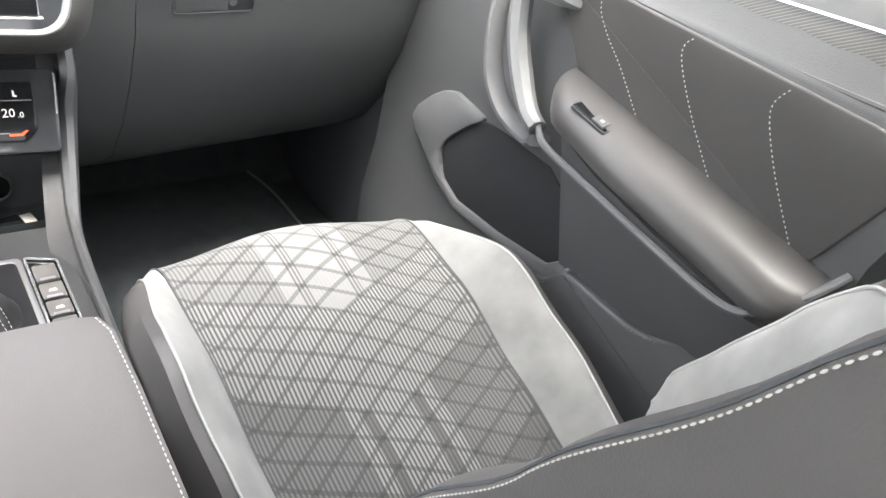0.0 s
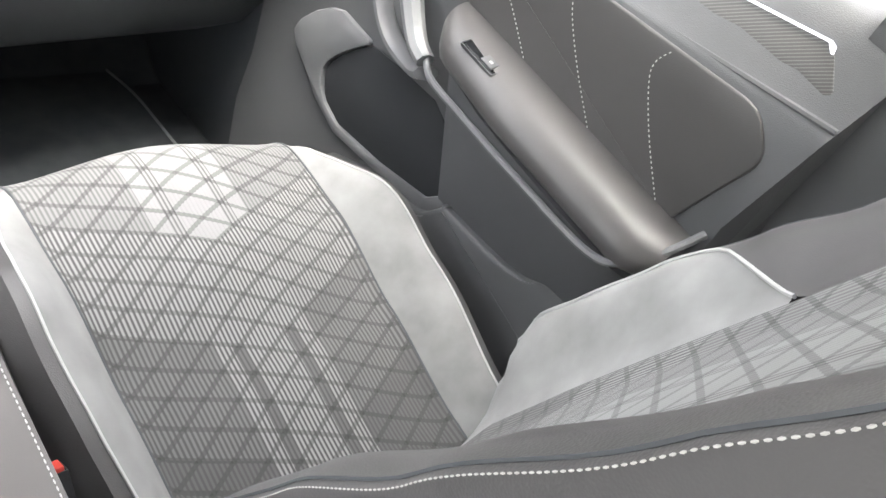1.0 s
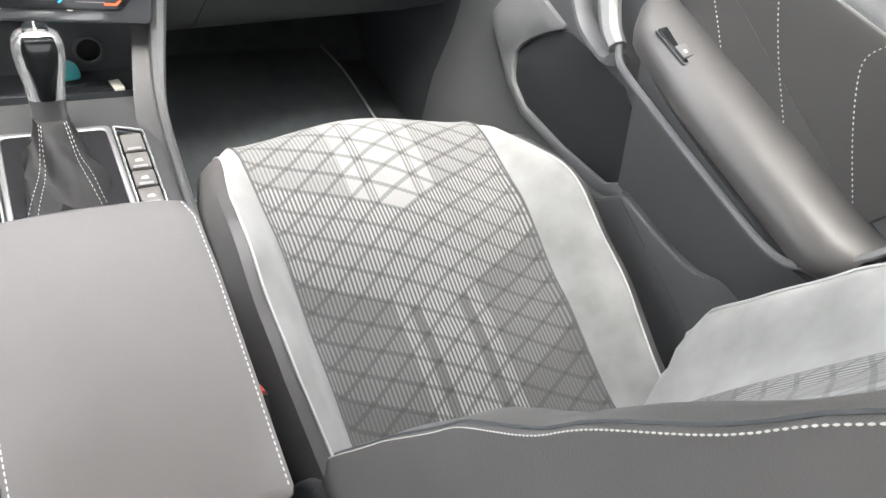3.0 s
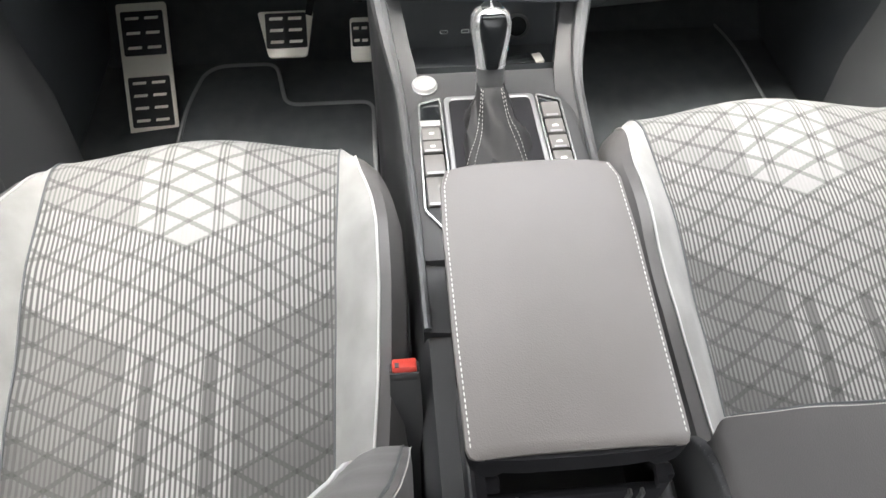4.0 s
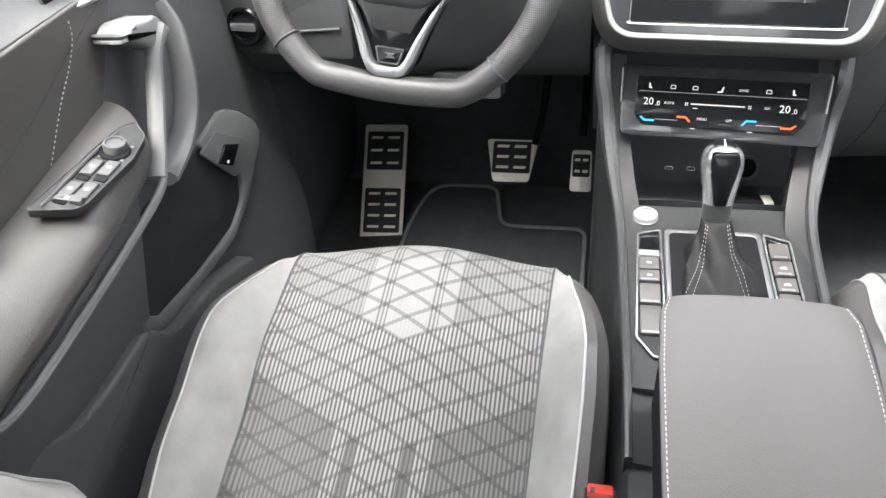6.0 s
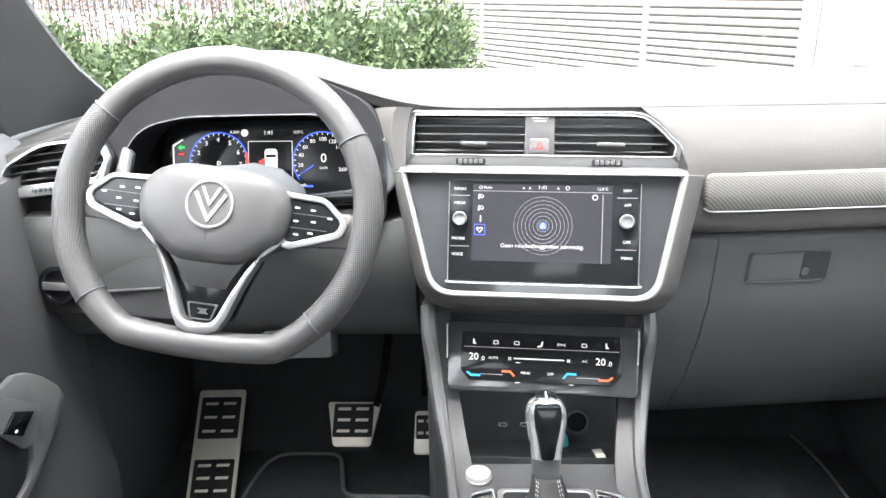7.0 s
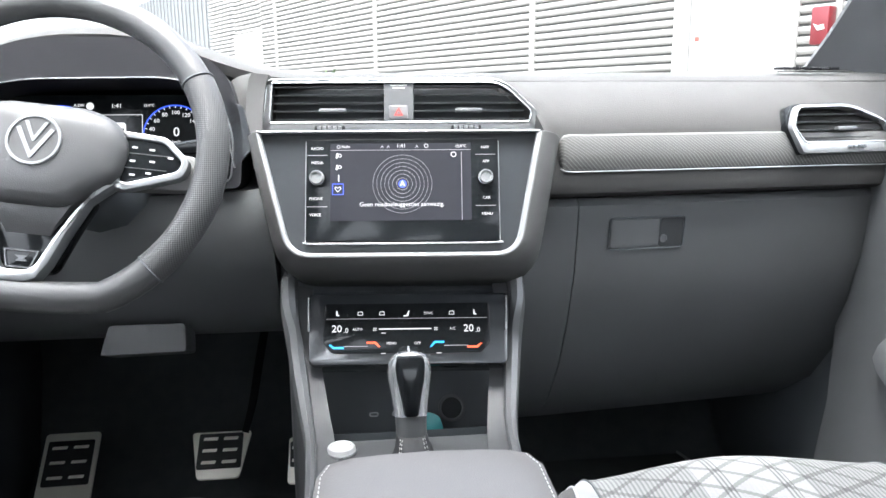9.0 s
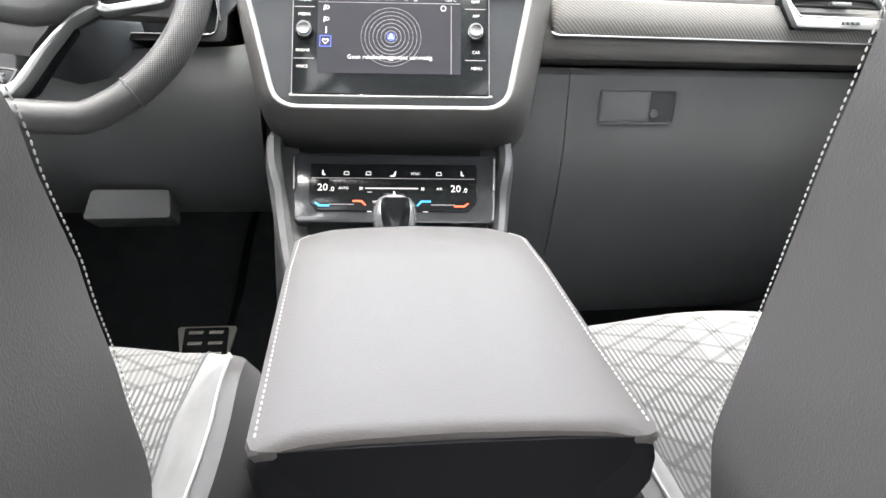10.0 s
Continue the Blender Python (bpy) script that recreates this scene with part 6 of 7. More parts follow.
# things lying in the tray
fob = thing("car_key", (0.055, -0.045, 0.653), "black car key with a silver edge lying in the tray", "car key")
part("key_body", bm_box((0, 0, 0), (0.062, 0.026, 0.014), 0.005, Matrix.Translation((0.050, -0.050, 0.662)) @ pose(0, 0, 0, 0, 0, 12), 3), GLOSS, fob)
part("key_blade", bm_box((0.036, 0, 0.001), (0.016, 0.020, 0.008), 0.002, Matrix.Translation((0.050, -0.050, 0.662)) @ pose(0, 0, 0, 0, 0, 12)), STEEL, fob, "metal key end")
cloth = thing("turquoise_tag", (0.03, -0.02, 0.655), "turquoise plastic key tag standing in the tray", "key tag")
part("tag_body", bm_prism(rounded([(-0.022, 0), (0.022, 0), (0.018, 0.022), (0.0, 0.030), (-0.018, 0.022)], 0.008), 0.004, Matrix.Translation((0.030, -0.012, 0.652)) @ pose(0, 0, 0, -25, 0, 10), 0.001), TEAL, cloth)

# seat belt buckles
for x, y, nm, tl in ((-0.132, -0.543, "driver", 0), (0.103, -0.545, "passenger", 0)):
    BK = Matrix.Translation((x, y, 0.680 if x < 0 else 0.690)) @ pose(0, 0, 0, -32, 0, 0) @ Matrix.Scale(1.05 if x < 0 else 0.8, 4)
    bk = thing("belt_buckle", (x, y - 0.03, 0.58), "black seat belt buckle with a red release button", "seat belt buckle", "belt buckles")
    part("buckle_body", bm_loft([[BK @ Vector((sx2 * w, sy * d, h)) for sx2, sy in ((-1, -1), (1, -1), (1, 1), (-1, 1))] for h, w, d in ((0.0, 0.0135, 0.011), (-0.02, 0.0145, 0.012), (-0.06, 0.0145, 0.012), (-0.085, 0.010, 0.008), (-0.15, 0.009, 0.006))]), RUBBER, bk)
    part("release_button", bm_box((0, 0.001, 0.002), (0.023, 0.018, 0.009), 0.002, BK), RED, bk, "red release button")
    part("button_slot", bm_box((-0.007, -0.004, 0.0066), (0.004, 0.008, 0.001), 0.0, BK), DARK, bk)
    part("buckle_collar", bm_ring(rect(-0.0140, -0.0115, 0.0140, 0.0115, 0.003), rect(-0.0118, -0.0090, 0.0118, 0.0100, 0.002), 0.008, BK @ hor(0.002), 0.001), RUBBER, bk)

# hinge and catch under the raised armrest
for s in (-1, 1):
    part("lid_hinge", bm_box((s * 0.070, -0.688, 0.735), (0.016, 0.012, 0.03), 0.003), VISOR, armrest)
    part("box_edge", bm_box((s * 0.079, -0.70, 0.69), (0.012, 0.24, 0.05), 0.004), TRIMDARK, armrest, "dark box edge")

# ---- pedals and mat ----


def pedal(name, label, M, w0, w1, h, rows, arm=None):
    p = thing(name, M.translation, label, "pedal", "pedals")
    pts = rounded([(-w0 / 2, 0), (w0 / 2, 0), (w1 / 2, h), (-w1 / 2, h)], 0.008)
    plate("pedal_plate", pts, M, 0.0, 0.008, STEEL, p, "brushed steel plate", 0.002)
    for z0, z1, n in rows:
        ww = (w0 + (w1 - w0) * (z0 + z1) / 2 / h) * 0.84
        plate("rubber_pad", rect(-ww / 2, z0, ww / 2, z1, 0.004), M, -0.003, 0.006, RUBBER, p, "black rubber pad", 0.001)
        for k in range(n):
            z = z0 + (z1 - z0) * (k + 0.5) / n
            for s in (-1, 1):
                plate("steel_stud", rounded([(s * ww * 0.23 - ww * 0.17, z - 0.0028), (s * ww * 0.23 + ww * 0.15, z - 0.0028), (s * ww * 0.23 + ww * 0.17, z + 0.0028), (s * ww * 0.23 - ww * 0.15, z + 0.0028)], 0.0015), M, -0.0055, 0.004, STEEL, p, "steel stud", 0.0008)
    if arm:
        part("pedal_arm", bm_tube(smooth_path(arm, 6), 0.008, 8, squash=0.5), VISOR, p, "black pedal arm")
    return p


pedal("foot_rest", "long brushed steel foot rest with rubber pads and studs", Matrix.Translation((-0.612, 0.250, 0.292)) @ pose(0, 0, 0, -51, 2, 5.5), 0.096, 0.099, 0.274, ((0.020, 0.122, 4), (0.166, 0.256, 3)))
pedal("brake_pedal", "brushed steel brake pedal with rubber pad and studs", Matrix.Translation((-0.323, 0.292, 0.440)) @ pose(0, 0, 0, -50), 0.074, 0.108, 0.090, ((0.018, 0.085, 3),), [(-0.275, 0.325, 0.51), (-0.262, 0.35, 0.56), (-0.254, 0.40, 0.62), (-0.25, 0.50, 0.67), (-0.25, 0.64, 0.69)])
pedal("accelerator_pedal", "small brushed steel accelerator pedal", Matrix.Translation((-0.180, 0.296, 0.418)) @ pose(0, 0, 0, -38), 0.044, 0.040, 0.085, ((0.030, 0.076, 2),), [(-0.180, 0.345, 0.52), (-0.178, 0.38, 0.57), (-0.178, 0.48, 0.62), (-0.178, 0.64, 0.64)])

mat_ = thing("floor_mat", (-0.36, 0.1, FLOOR_Z), "black carpet floor mat with a pale stitched edge", "floor mat", "floor mats")
MATO = rounded([(-0.165, -0.25), (-0.165, 0.290), (-0.345, 0.290), (-0.372, 0.430), (-0.520, 0.430), (-0.548, 0.30), (-0.56, -0.25)], [0.03, 0.03, 0.03, 0.03, 0.05, 0.05, 0.03], 6)
plate("mat_body", MATO, hor(0.322), 0.0, 0.012, CARPET, mat_, "", 0.002)
part("mat_edge", bm_tube([hor(0.323) @ Vector((x, 0, z)) for x, z in MATO], 0.0045, 6, closed=True), EDGING, mat_, "grey edging")
mat2 = thing("floor_mat", (0.40, 0.1, FLOOR_Z), "black carpet floor mat in the passenger footwell", "floor mat", "floor mats")
MATP = rounded([(0.17, -0.25), (0.66, -0.25), (0.655, 0.42), (0.62, 0.56), (0.20, 0.56), (0.17, 0.3)], 0.06, 6)
plate("mat_body", MATP, hor(0.322), 0.0, 0.012, CARPET, mat2, "", 0.002)
part("mat_edge", bm_tube([hor(0.323) @ Vector((x, 0, z)) for x, z in MATP], 0.0035, 6, closed=True), EDGING, mat2, "grey edging")

# ---- door details ----


def door_point(sx, y, z, x=0.6925):
    return Vector((sx * x, y, z))


for sx, door in ((1, right_door), (-1, left_door)):
    for pts in ([(-0.412, 0.928), (-0.359, 0.975), (-0.323, 1.002), (-0.30, 1.025), (-0.295, 1.045)], [(-0.528, 0.916), (-0.473, 0.970), (-0.435, 1.015), (-0.428, 1.035), (-0.437, 1.047)], [(-0.647, 0.898), (-0.594, 0.957), (-0.560, 1.003), (-0.552, 1.026), (-0.562, 1.046)]):
        part("insert_stitching", bm_stitches([door_point(sx, y, z) for y, z in smooth2d(pts, 8)], 0.0028, 0.0030, 0.0008), THREAD, door, "pale stitching")
    dm = Matrix(((0, -sx * math.cos(0.3), sx * math.sin(0.3), sx * 0.7155), (1, 0, 0, 0), (-0.095, math.sin(0.3), math.cos(0.3), 1.0155), (0, 0, 0, 1)))
    part("light_strip", bm_prism([(-0.678, 0.0505), (-0.684, 0.0475), (-0.687, 0.040), (-0.684, 0.040), (-0.676, 0.0480), (-0.32, 0.0480), (-0.32, 0.0505)], 0.0055, dm), LED_LIT, door, "white light strip", smooth=False)
    part("upper_ridge", bm_tube(smooth_path([(sx * 0.7055, -0.20, 1.040), (sx * 0.7045, -0.5, 1.057), (sx * 0.7045, -0.738, 1.070)], 6), 0.0042, 8), PLASTIC, door)
    tp = [(0.018, 0.720), (0.008, 0.744), (-0.022, 0.776), (-0.050, 0.797), (-0.078, 0.808), (-0.150, 0.802), (-0.153, 0.796), (-0.124, 0.772), (-0.095, 0.742), (-0.080, 0.722), (-0.073, 0.702), (-0.080, 0.676), (-0.098, 0.657), (-0.140, 0.642), (-0.250, 0.650), (-0.355, 0.668), (-0.389, 0.701), (-0.408, 0.688), (-0.374, 0.655), (-0.350, 0.645), (-0.256, 0.634), (-0.140, 0.626), (-0.078, 0.648), (-0.040, 0.674), (0.006, 0.702)]
    part("speaker_surround", bm_prism(tp, 0.016, ymat(sx, 0.709), 0.003), SILVERGREY, door, "satin grey speaker surround")
    if sx > 0:
        swm = Matrix(((0.0, 0.22, -0.975, 0.6455), (1.0, 0, 0, -0.377), (0.12, -0.975, -0.22, 0.9300), (0, 0, 0, 1)))
        sw = part("window_switch_panel", bm_prism(rounded([(-0.032, -0.011), (0.026, -0.011), (0.026, 0.011), (-0.032, 0.011)], 0.003), 0.008, swm @ Matrix.Translation((0, 0.0035, 0)), 0.001), GLOSS, door, "gloss black window switch panel")
        part("switch_rim", bm_ring(rect(-0.0335, -0.0125, 0.0275, 0.0125, 0.004), rect(-0.032, -0.011, 0.026, 0.011, 0.003), 0.004, swm @ Matrix.Translation((0, 0.0028, 0))), GREYRAIL, door, "satin rim")
        part("switch_key", bm_box((-0.016, 0.0030, 0), (0.020, 0.005, 0.016), 0.0015, swm), PLASTIC, sw, "window switch key")
        part("key_symbol", bm_box((-0.018, 0.0003, 0), (0.005, 0.0006, 0.004), 0.0, swm), WHITE_LIT, sw)
    else:
        swm = Matrix(((0.0, -0.25, 0.968, -0.652), (1.0, 0, 0, -0.395), (0, -0.968, -0.25, 0.9335), (0, 0, 0, 1)))
        panel = [(-0.087, -0.015), (-0.070, 0.024), (-0.060, 0.029), (0.020, 0.034), (0.060, 0.026), (0.078, 0.004), (0.060, -0.006)]
        sw = part("window_switch_panel", bm_prism(rounded(panel, 0.006), 0.010, swm @ Matrix.Translation((0, -0.004, 0)), 0.0015), TRIMDARK, door, "black switch panel")
        part("switch_rim", bm_tube([swm @ Vector((y, -0.004, z)) for y, z in rounded(panel, 0.006)], 0.0009, 6, closed=True), GREYRAIL, door, "satin rim")
        part("panel_ridge", bm_tube([swm @ Vector(p) for p in ((-0.077, -0.0045, -0.004), (-0.03, -0.0065, -0.003), (0.010, -0.0065, -0.003), (0.055, -0.0045, -0.001))], 0.0018, 6), GREYRAIL, sw)
        for y0, z0 in ((-0.009, 0.0065), (-0.005, 0.0220), (-0.047, 0.0060), (-0.043, 0.0205)):
            key = part("window_switch", bm_prism(rounded([(y0 - 0.013, z0 - 0.0068), (y0 + 0.011, z0 - 0.0062), (y0 + 0.012, z0 + 0.0062), (y0 - 0.012, z0 + 0.0058)], 0.002), 0.005, swm @ Matrix.Translation((0, -0.0068, 0)), 0.0015), PLASTIC, sw, "flush window switch")
            part("key_well", bm_box((y0 - 0.0175, -0.0045, z0 + 0.0005), (0.008, 0.0022, 0.012), 0.001, swm), VISOR, sw)
            part("key_symbol", bm_prism(rounded([(y0 - 0.002, z0 - 0.0022), (y0 + 0.0012, z0 - 0.0028), (y0 + 0.0022, z0 + 0.002), (y0 - 0.0018, z0 + 0.0028)], 0.0008), 0.0004, swm @ Matrix.Translation((0, -0.0071, 0))), WHITE_LIT, key)
        part("lock_button", bm_prism(rounded([(-0.066, -0.002), (-0.054, 0.000), (-0.0525, 0.023), (-0.061, 0.024)], 0.003), 0.004, swm @ Matrix.Translation((0, -0.0062, 0)), 0.001), PLASTIC, sw)
        part("key_symbol", bm_box((-0.0597, -0.0064, 0.0106), (0.0035, 0.0006, 0.004), 0.0, swm), WHITE_LIT, sw)
        knob("knob_base", swm @ Matrix.Translation((0, -0.003, 0)), 0.022, 0.0125, 0.0155, 0.004, VISOR, sw)
        knob("mirror_knob", swm @ Matrix.Translation((0, -0.005, 0)), 0.0250, 0.0122, 0.0120, 0.010, PLASTIC, sw, "round mirror knob")
        for y0, z0 in ((0.040, 0.016), (0.036, 0.024), (0.010, 0.0035), (0.012, 0.0255)):
            part("key_symbol", bm_box((y0, -0.0046, z0), (0.0030, 0.0006, 0.0030), 0.0, swm), DIM_LIT, sw)
        bt = part("tailgate_panel", bm_prism(rounded([(-0.161, 0.790), (-0.111, 0.796), (-0.042, 0.742), (-0.071, 0.699), (-0.098, 0.708)], 0.006), 0.005, ymat(-1, 0.695), 0.0015), SILVERGREY, door, "satin grey switch panel")
        part("tailgate_switch", bm_prism(rounded([(-0.102, 0.769), (-0.066, 0.747), (-0.099, 0.729), (-0.131, 0.754)], 0.003), 0.004, ymat(-1, 0.690), 0.001), GLOSS, bt, "black tailgate switch")
        part("switch_symbol", bm_box((-0.6855, -0.110, 0.744), (0.001, 0.004, 0.003), 0.0), WHITE_LIT, bt)
    # inner release
    rel = rounded([(-0.30, 1.032), (-0.150, 1.016), (-0.118, 1.018), (-0.083, 1.052), (-0.103, 1.079), (-0.30, 1.092)], [0.01, 0.012, 0.012, 0.012, 0.012, 0.01])
    rp = part("release_recess", bm_prism(rel, 0.006, ymat(sx, 0.714), 0.002), VISOR, door, "dark release handle recess")
    part("recess_rim", bm_tube([ymat(sx, 0.716) @ Vector((y, 0.006, z)) for y, z in rel], 0.0045, 6, closed=True), SILVERGREY, door, "satin rim")
    part("release_lever", bm_tube(smooth_path([(sx * 0.705, -0.285, 1.048), (sx * 0.695, -0.25, 1.046), (sx * 0.697, -0.205, 1.042)], 6), 0.008, 8, squash=0.6), SATIN, rp, "satin release lever")
    part("lock_panel", bm_box((sx * 0.706, -0.165, 1.052), (0.006, 0.030, 0.045), 0.002), PLASTIC, rp)
    for dz in (0.012, -0.010):
        part("lock_symbol", bm_box((sx * 0.7025, -0.165, 1.052 + dz), (0.001, 0.007, 0.006), 0.0), DIM_LIT, rp)
    part("handle_rail", bm_tube(smooth_path([(sx * 0.705, -0.128, 0.990), (sx * 0.690, -0.131, 0.955), (sx * 0.686, -0.146, 0.900), (sx * 0.684, -0.170, 0.862), (sx * 0.680, -0.210, 0.838), (sx * 0.668, -0.270, 0.836), (sx * 0.652, -0.305, 0.852)], 8), 0.0095, 10, squash=1.9, up=(1, 0, 0)), SILVERGREY, door, "satin grey rail beside the handle")
    sg = part("window_pane", bm_loft([[(sx * (x + d), y, z) for x, y, z in ((0.775, 0.36, 1.16), (0.775, -0.78, 1.165), (0.665, -0.80, 1.60), (0.66, -0.35, 1.60), (0.72, 0.0, 1.48))] for d in (0, 0.004)]), PANE, door, "clear side window", smooth=False)
    sg.visible_shadow = False

mirror = thing("door_mirror", (-0.98, 0.24, 1.1), "dark grey door mirror outside the driver window", "door mirror")
part("mirror_shell", bm_box((-1.0, 0.26, 1.17), (0.24, 0.10, 0.17), 0.03, seg=3), DARK, mirror)
part("mirror_glass", bm_box((-1.0, 0.207, 1.17), (0.20, 0.006, 0.14), 0.002), MIRROR, mirror, "mirror glass")
part("mirror_foot", bm_box((-0.85, 0.27, 1.13), (0.10, 0.04, 0.04), 0.01), DARK, mirror)

# ---- outside ----
part("ground", bm_box((0, 0, -0.05), (3000, 3000, 0.1)), ASPHALT, label="grey paved yard", kind="structure", smooth=False)
WALL = Matrix.Translation((3.54, 5.89, 0)) @ pose(0, 0, 0, 0, 0, 121)
hall = thing("warehouse", (3.54, 5.89, 0), "white warehouse with horizontal corrugated cladding", "building")
# core coloured dark so the gaps between ribs look shaded
part("wall_core", bm_box((4.0, -4.0, 2.3), (20.0, 8, 4.6), m=WALL), GROOVE_SHADE, hall, smooth=False)
# added out of view: lengthens the wall to cut daylight from the right
part("unseen_wall", bm_box((-15.5, -4.0, 2.3), (18.9, 8, 4.6), m=WALL), WALLMAT, hall, "unseen added wall that blocks sky light from the right", smooth=False)


def cladding(u0, u1, z0, z1):
    """A sheet of rounded horizontal ribs with open grooves between them."""
    out, z = [], z0
    while z < z1:
        prof = [(0.002, z), (0.014, z + 0.004), (0.024, z + 0.014), (0.027, z + 0.034), (0.024, z + 0.054), (0.014, z + 0.064), (0.002, z + 0.068)]
        out.append(bm_loft([[WALL @ Vector((u, y, zz)) for y, zz in prof] for u in (u0, u1)]))
        z += 0.088
    return bm_join(*out)


for u0, u1 in ((-6.0, -0.98), (-0.92, -0.61), (0.68, 2.72), (2.79, 6.39), (6.46, 10.18), (10.25, 10.93), (12.42, 13.95)):
    part("cladding_sheet", cladding(u0, u1, 0.0, 4.5), WALLMAT, hall, "white ribbed sheet")
part("cladding_sheet", cladding(10.93, 12.42, 2.62, 4.5), WALLMAT, hall, "white ribbed sheet")
for u in (2.755, 6.425, 10.215, -0.95):
    part("cover_strip", bm_box((u, 0.018, 2.25), (0.085 if u > 0 else 0.06, 0.045, 4.5), 0.004, WALL), WALLMAT, hall, "white cover strip")
dr = part("entrance_door", bm_box((-0.02, 0.02, 1.10), (1.00, 0.05, 2.20), 0.004, WALL), DOORMAT, hall, "plain white steel door")
part("door_frame", bm_box((0.585, 0.03, 1.25), (0.17, 0.07, 2.5), 0.004, WALL), DOORMAT, hall, "white door frame")
part("door_frame", bm_box((-0.57, 0.03, 1.25), (0.07, 0.07, 2.5), 0.004, WALL), DOORMAT, hall, "white door frame")
part("door_head", bm_box((-0.0175, 0.03, 2.36), (1.03, 0.07, 0.30), 0.004, WALL), DOORMAT, hall)
part("door_handle", bm_tube([WALL @ Vector(p) for p in ((-0.42, 0.04, 1.12), (-0.42, 0.09, 1.12), (-0.38, 0.10, 1.12), (-0.28, 0.10, 1.12))], 0.012, 8), GREYRAIL, dr, "grey door handle")
part("door_sign", bm_box((0.40, 0.046, 1.70), (0.05, 0.006, 0.045), 0.0, WALL), RED, dr, "small red sign")
part("side_door", bm_box((11.67, 0.02, 1.30), (1.45, 0.05, 2.60), 0.004, WALL), DOORMAT, hall, "white far door")
part("grey_section", bm_box((17.9, -4.0, 2.03), (7.8, 8, 4.06), 0.0, WALL), GREYCLAD, hall, "dark grey cladding", smooth=False)
for k in range(26):
    part("grey_rib", bm_box((14.15 + 0.30 * k, 0.012, 2.03), (0.05, 0.03, 4.06), 0.0, WALL), GREYCLAD, hall, smooth=False)
part("down_pipe", bm_tube([WALL @ Vector((-1.15, 0.12, 0)), WALL @ Vector((-1.15, 0.12, 4.5))], 0.06, 10), GREYCLAD, hall, "grey down pipe")
box_ = thing("extinguisher_box", (3.9, 5.3, 1.5), "red fire extinguisher cabinet on the warehouse wall", "extinguisher box")
part("cabinet", bm_box((-0.86, 0.10, 1.72), (0.155, 0.14, 0.32), 0.02, WALL), DARKRED, box_)
part("white_mark", bm_prism([(-0.05, -0.03), (0.01, -0.04), (0.05, 0.02), (0.01, 0.0), (-0.04, 0.01)], 0.003, WALL @ Matrix.Translation((-0.86, 0.1725, 1.72))), DOORMAT, box_, "plain white mark", smooth=False)

rng = np.random.default_rng(7)


def leaves(blobs, count, length, width, name, mats, parent):
    """Many small folded leaves spread through rounded clumps (centre, radii)."""
    vol = np.array([b[1][0] * b[1][1] * b[1][2] for b in blobs])
    pick = rng.choice(len(blobs), count, p=vol / vol.sum())
    c = np.array([b[0] for b in blobs])[pick]
    r = np.array([b[1] for b in blobs])[pick]
    d = rng.normal(size=(count, 3))
    d /= np.linalg.norm(d, axis=1)[:, None]
    rad = rng.uniform(0.45, 1.0, count) ** 0.5 * rng.uniform(0.88, 1.12, count)
    p = c + r * d * rad[:, None]
    ax = d * np.array([0.6, 0.6, 0.35]) + rng.normal(size=(count, 3)) * 0.55 + np.array([0, 0, 0.45])
    ax /= np.linalg.norm(ax, axis=1)[:, None]
    sd = np.cross(ax, rng.normal(size=(count, 3)))
    sd /= np.linalg.norm(sd, axis=1)[:, None]
    nr = np.cross(ax, sd)
    L, W = length * rng.uniform(0.6, 1.25, count)[:, None], width * rng.uniform(0.7, 1.2, count)[:, None]
    v = np.stack([p, p + ax * L * 0.45 + sd * W + nr * W * 0.35, p + ax * L, p + ax * L * 0.45 - sd * W + nr * W * 0.35], axis=1).reshape(-1, 3)
    inv = np.array(WORLD_OF[parent].translation)
    me = bpy.data.meshes.new(name)
    idx = np.arange(count) * 4
    me.from_pydata((v - inv).tolist(), [], np.concatenate([np.stack([idx, idx + 1, idx + 2], 1), np.stack([idx, idx + 2, idx + 3], 1)]).tolist())
    me.materials.append(mats)
    ob = new(name, me)
    ob.parent = parent
    return tagged(ob, kind="stuff")


hedge = thing("laurel_hedge", (-1.5, 5.0, 0), "green laurel hedge along the yard", "hedge")
blobs = []
for k in range(26):
    x = -7.85 + k * 0.30 + rng.uniform(-0.08, 0.08)
    tall = 1.05 + 0.10 * rng.uniform(-1, 1) + (0.17 if x > -1.75 else 0.0) - (0.05 if x > -0.9 else 0.0)
    blobs.append(((x, 4.75 + 0.12 * x + rng.uniform(-0.1, 0.1), tall * 0.52), (0.34, 0.45, tall * 0.5)))
leaves(blobs, 62000, 0.060, 0.015, "foliage", LEAF, hedge)
# solid lofts behind the leaves, coloured dark for the hedge's inner shade
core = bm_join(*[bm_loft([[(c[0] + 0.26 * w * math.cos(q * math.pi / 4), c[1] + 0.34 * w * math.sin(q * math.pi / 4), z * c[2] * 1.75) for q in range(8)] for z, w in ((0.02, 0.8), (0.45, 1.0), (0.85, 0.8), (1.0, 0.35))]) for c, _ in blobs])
part("shade_core", core, SHADELEAF, hedge, "solid core coloured as the shade inside the hedge")
for k in range(26):
    c = blobs[k][0]
    part("stem", bm_tube([(c[0], c[1], 0), (c[0] + 0.05, c[1], 0.45), (c[0] - 0.06, c[1] + 0.08, 0.9)], [0.02, 0.014, 0.005], 5), BARK, hedge)
brown = thing("beech_hedge", (-6, 14, 0), "brown winter hedge with dry leaves and bare twigs", "hedge")
blobs = []
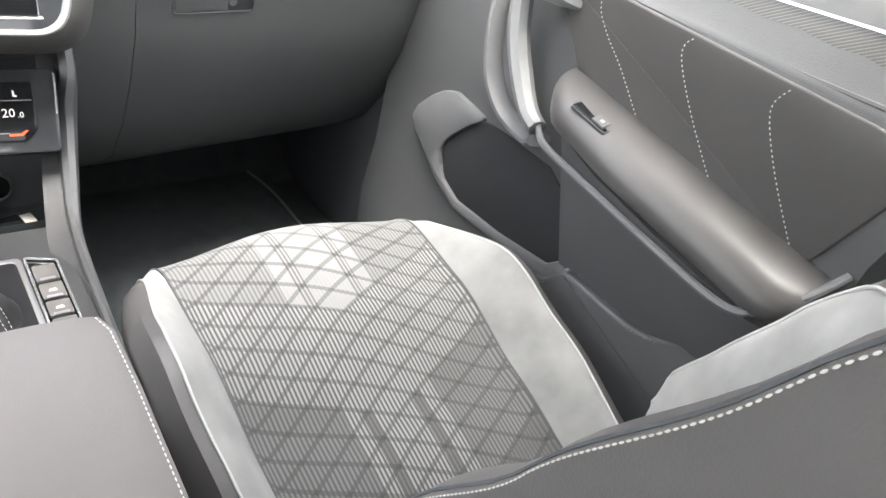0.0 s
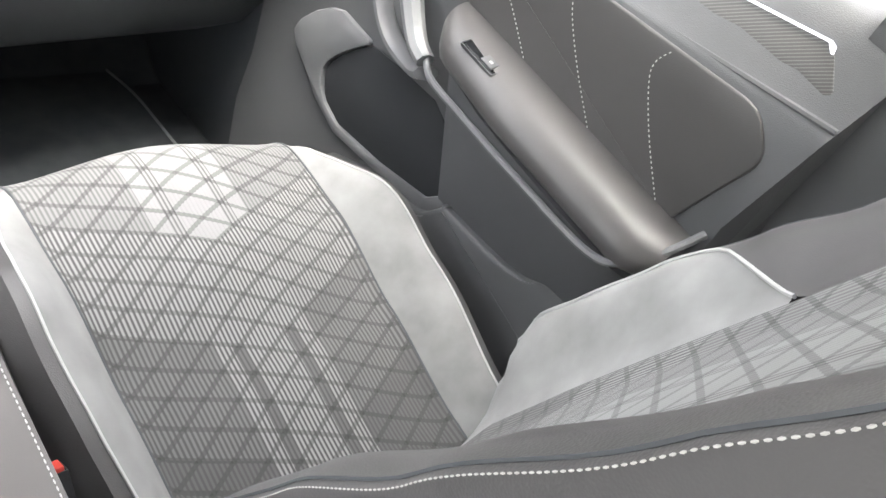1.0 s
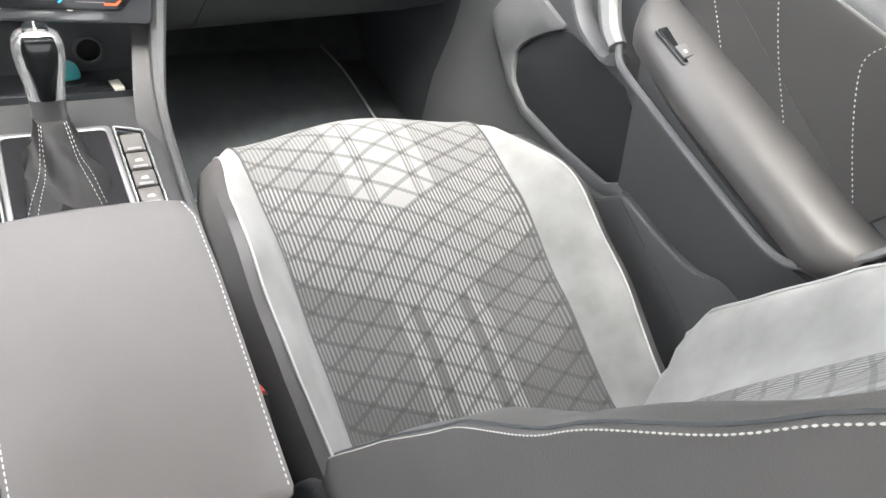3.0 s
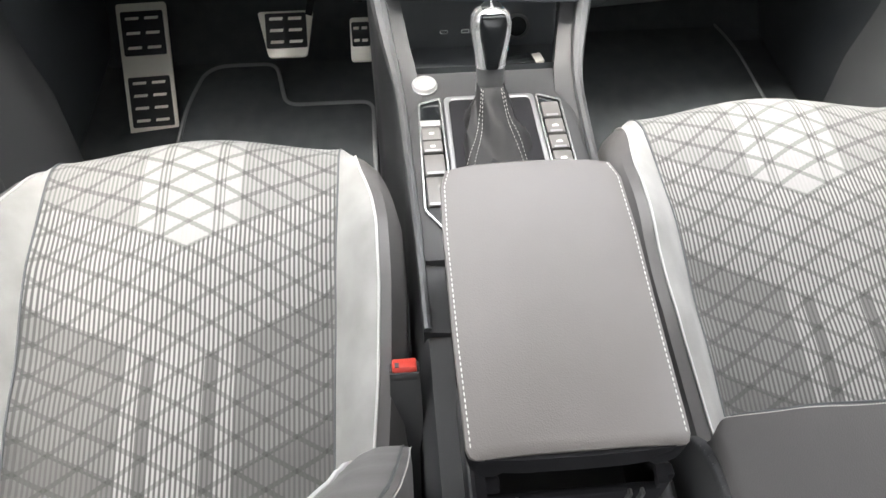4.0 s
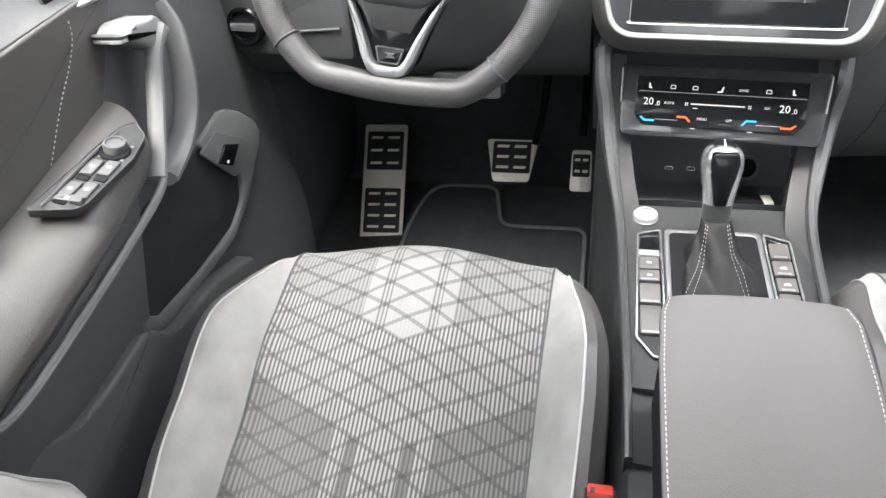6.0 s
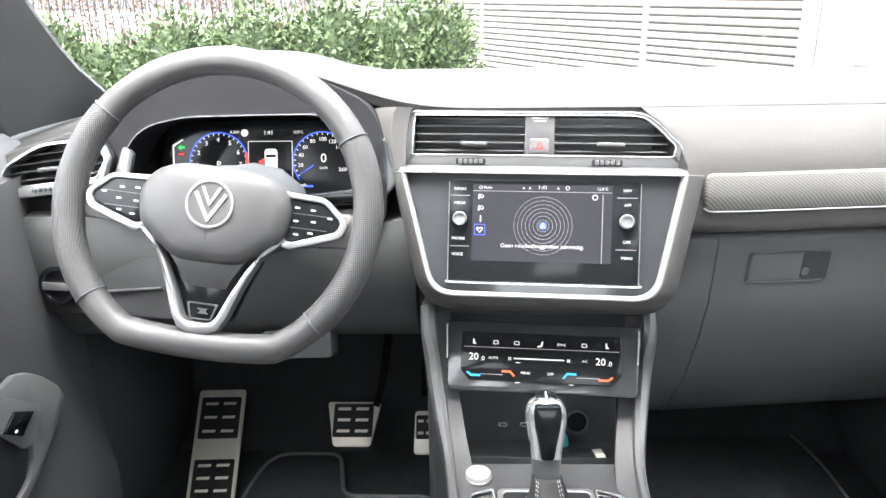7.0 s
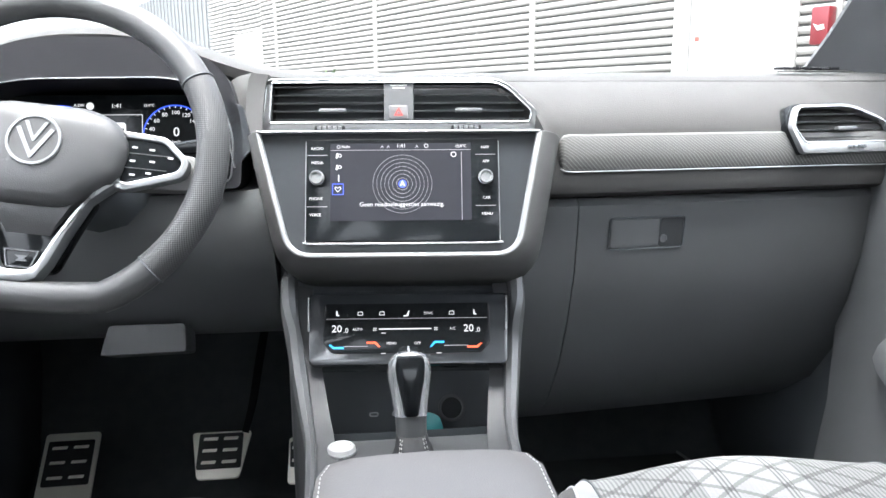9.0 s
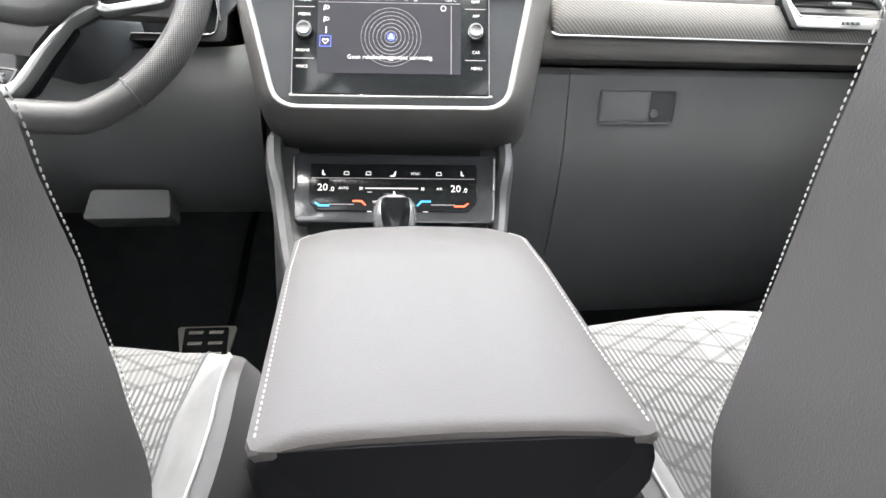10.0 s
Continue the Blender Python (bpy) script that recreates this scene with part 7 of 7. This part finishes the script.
for k in range(20):
    x = -13.5 + k * 0.52
    hgt = 1.9 + 0.2 * rng.uniform(-1, 1) + (0.25 if k % 7 == 5 else 0)
    blobs.append(((x, 13.6 - 0.05 * x + rng.uniform(-0.2, 0.2), hgt * 0.58), (0.42, 0.45, hgt * 0.42)))
leaves(blobs, 14000, 0.070, 0.018, "foliage", DRYLEAF, brown)
for k in range(20):
    c = blobs[k][0]
    for q in range(3):
        a = rng.uniform(-0.25, 0.25, 4)
        part("stem", bm_tube([(c[0] + a[0], c[1], 0), (c[0] + a[1], c[1] + a[2], 1.0), (c[0] + a[3], c[1], 1.9 + 0.5 * abs(a[0]))], [0.022, 0.014, 0.004], 4), BARK, brown)
fence = thing("steel_fence", (-6, 12.6, 0), "dark steel bar fence in front of the brown hedge", "fence")
for k in range(70):
    part("bar", bm_box((-13.0 + 0.14 * k, 12.6, 0.72), (0.022, 0.022, 1.44)), RUBBER, fence, smooth=False)
for z in (0.2, 1.25):
    part("rail", bm_box((-8.1, 12.62, z), (9.9, 0.03, 0.04)), RUBBER, fence, smooth=False)


def parked_car(x, y, rz, paint, label):
    M = Matrix.Translation((x, y, 0)) @ pose(0, 0, 0, 0, 0, rz)
    c = thing("parked_car", (x, y, 0), label, "car", "parked cars")
    sec = [(-2.05, 0.45, 0.62, 0.78), (-2.0, 0.32, 0.85, 0.84), (-1.2, 0.28, 0.95, 0.88), (0.9, 0.28, 0.95, 0.88), (1.9, 0.30, 0.92, 0.85), (2.05, 0.42, 0.70, 0.78)]
    part("body", bm_loft([[M @ Vector(q) for q in ((u, -w, zb), (u, w, zb), (u, w, zt * 0.85), (u, w * 0.88, zt), (u, -w * 0.88, zt), (u, -w, zt * 0.85))] for u, zb, zt, w in sec]), paint, c)
    part("roof", bm_loft([[M @ Vector((u0 + k * (z - 0.93), s * (w - 0.22 * (z - 0.93)), z)) for u0, k, s in ((-1.1, 0.9, -1), (-1.1, 0.9, 1), (1.9, -0.6, 1), (1.9, -0.6, -1))] for z, w in ((1.36, 0.84), (1.44, 0.80))]), paint, c)
    part("windows", bm_loft([[M @ Vector((u0 + k * (z - 0.93), s * (0.84 - 0.22 * (z - 0.93)), z)) for u0, k, s in ((-1.1, 0.9, -1), (-1.1, 0.9, 1), (1.9, -0.6, 1), (1.9, -0.6, -1))] for z in (0.93, 1.37)]), GLOSSGREY, c, "tinted windows")
    for u in (-1.3, 1.3):
        for s in (-1, 1):
            ty = part("tyre", bm_loft([[M @ Vector((u + r * math.cos(q * math.pi / 10), s * yy, 0.32 + r * math.sin(q * math.pi / 10))) for q in range(20)] for r, yy in ((0.20, 0.90), (0.31, 0.90), (0.32, 0.84), (0.32, 0.70))]), RUBBER, c)
            part("rim", bm_loft([[M @ Vector((u + r * math.cos(q * math.pi / 10), s * yy, 0.32 + r * math.sin(q * math.pi / 10))) for q in range(20)] for r, yy in ((0.20, 0.905), (0.05, 0.89))]), SATIN, ty)


parked_car(-6.0, 17.5, 15, CARWHITE, "white parked hatchback beyond the hedge")
parked_car(-9.6, 18.5, 10, CARWHITE, "white parked car beyond the brown hedge")

# rain on the windscreen
drops = bmesh.new()
for k in range(70):
    x = 0.10 + 0.62 * abs(rng.normal()) * 0.75
    if not 0.05 < x < 0.72:
        continue
    s_ = rng.uniform(0.12, 0.6)
    edge0, edge1 = Vector((x, 0.71 - 0.28 * x * x, 1.087)), Vector((x * 0.75, -0.20 - 0.15 * x * x, 1.61))
    bmesh.ops.create_icosphere(drops, subdivisions=1, radius=rng.uniform(0.0012, 0.0030), matrix=Matrix.Translation(edge0.lerp(edge1, s_) + Vector((0, -0.002, -0.001))))
part("raindrop", drops, WATER, windscreen, kind="stuff")
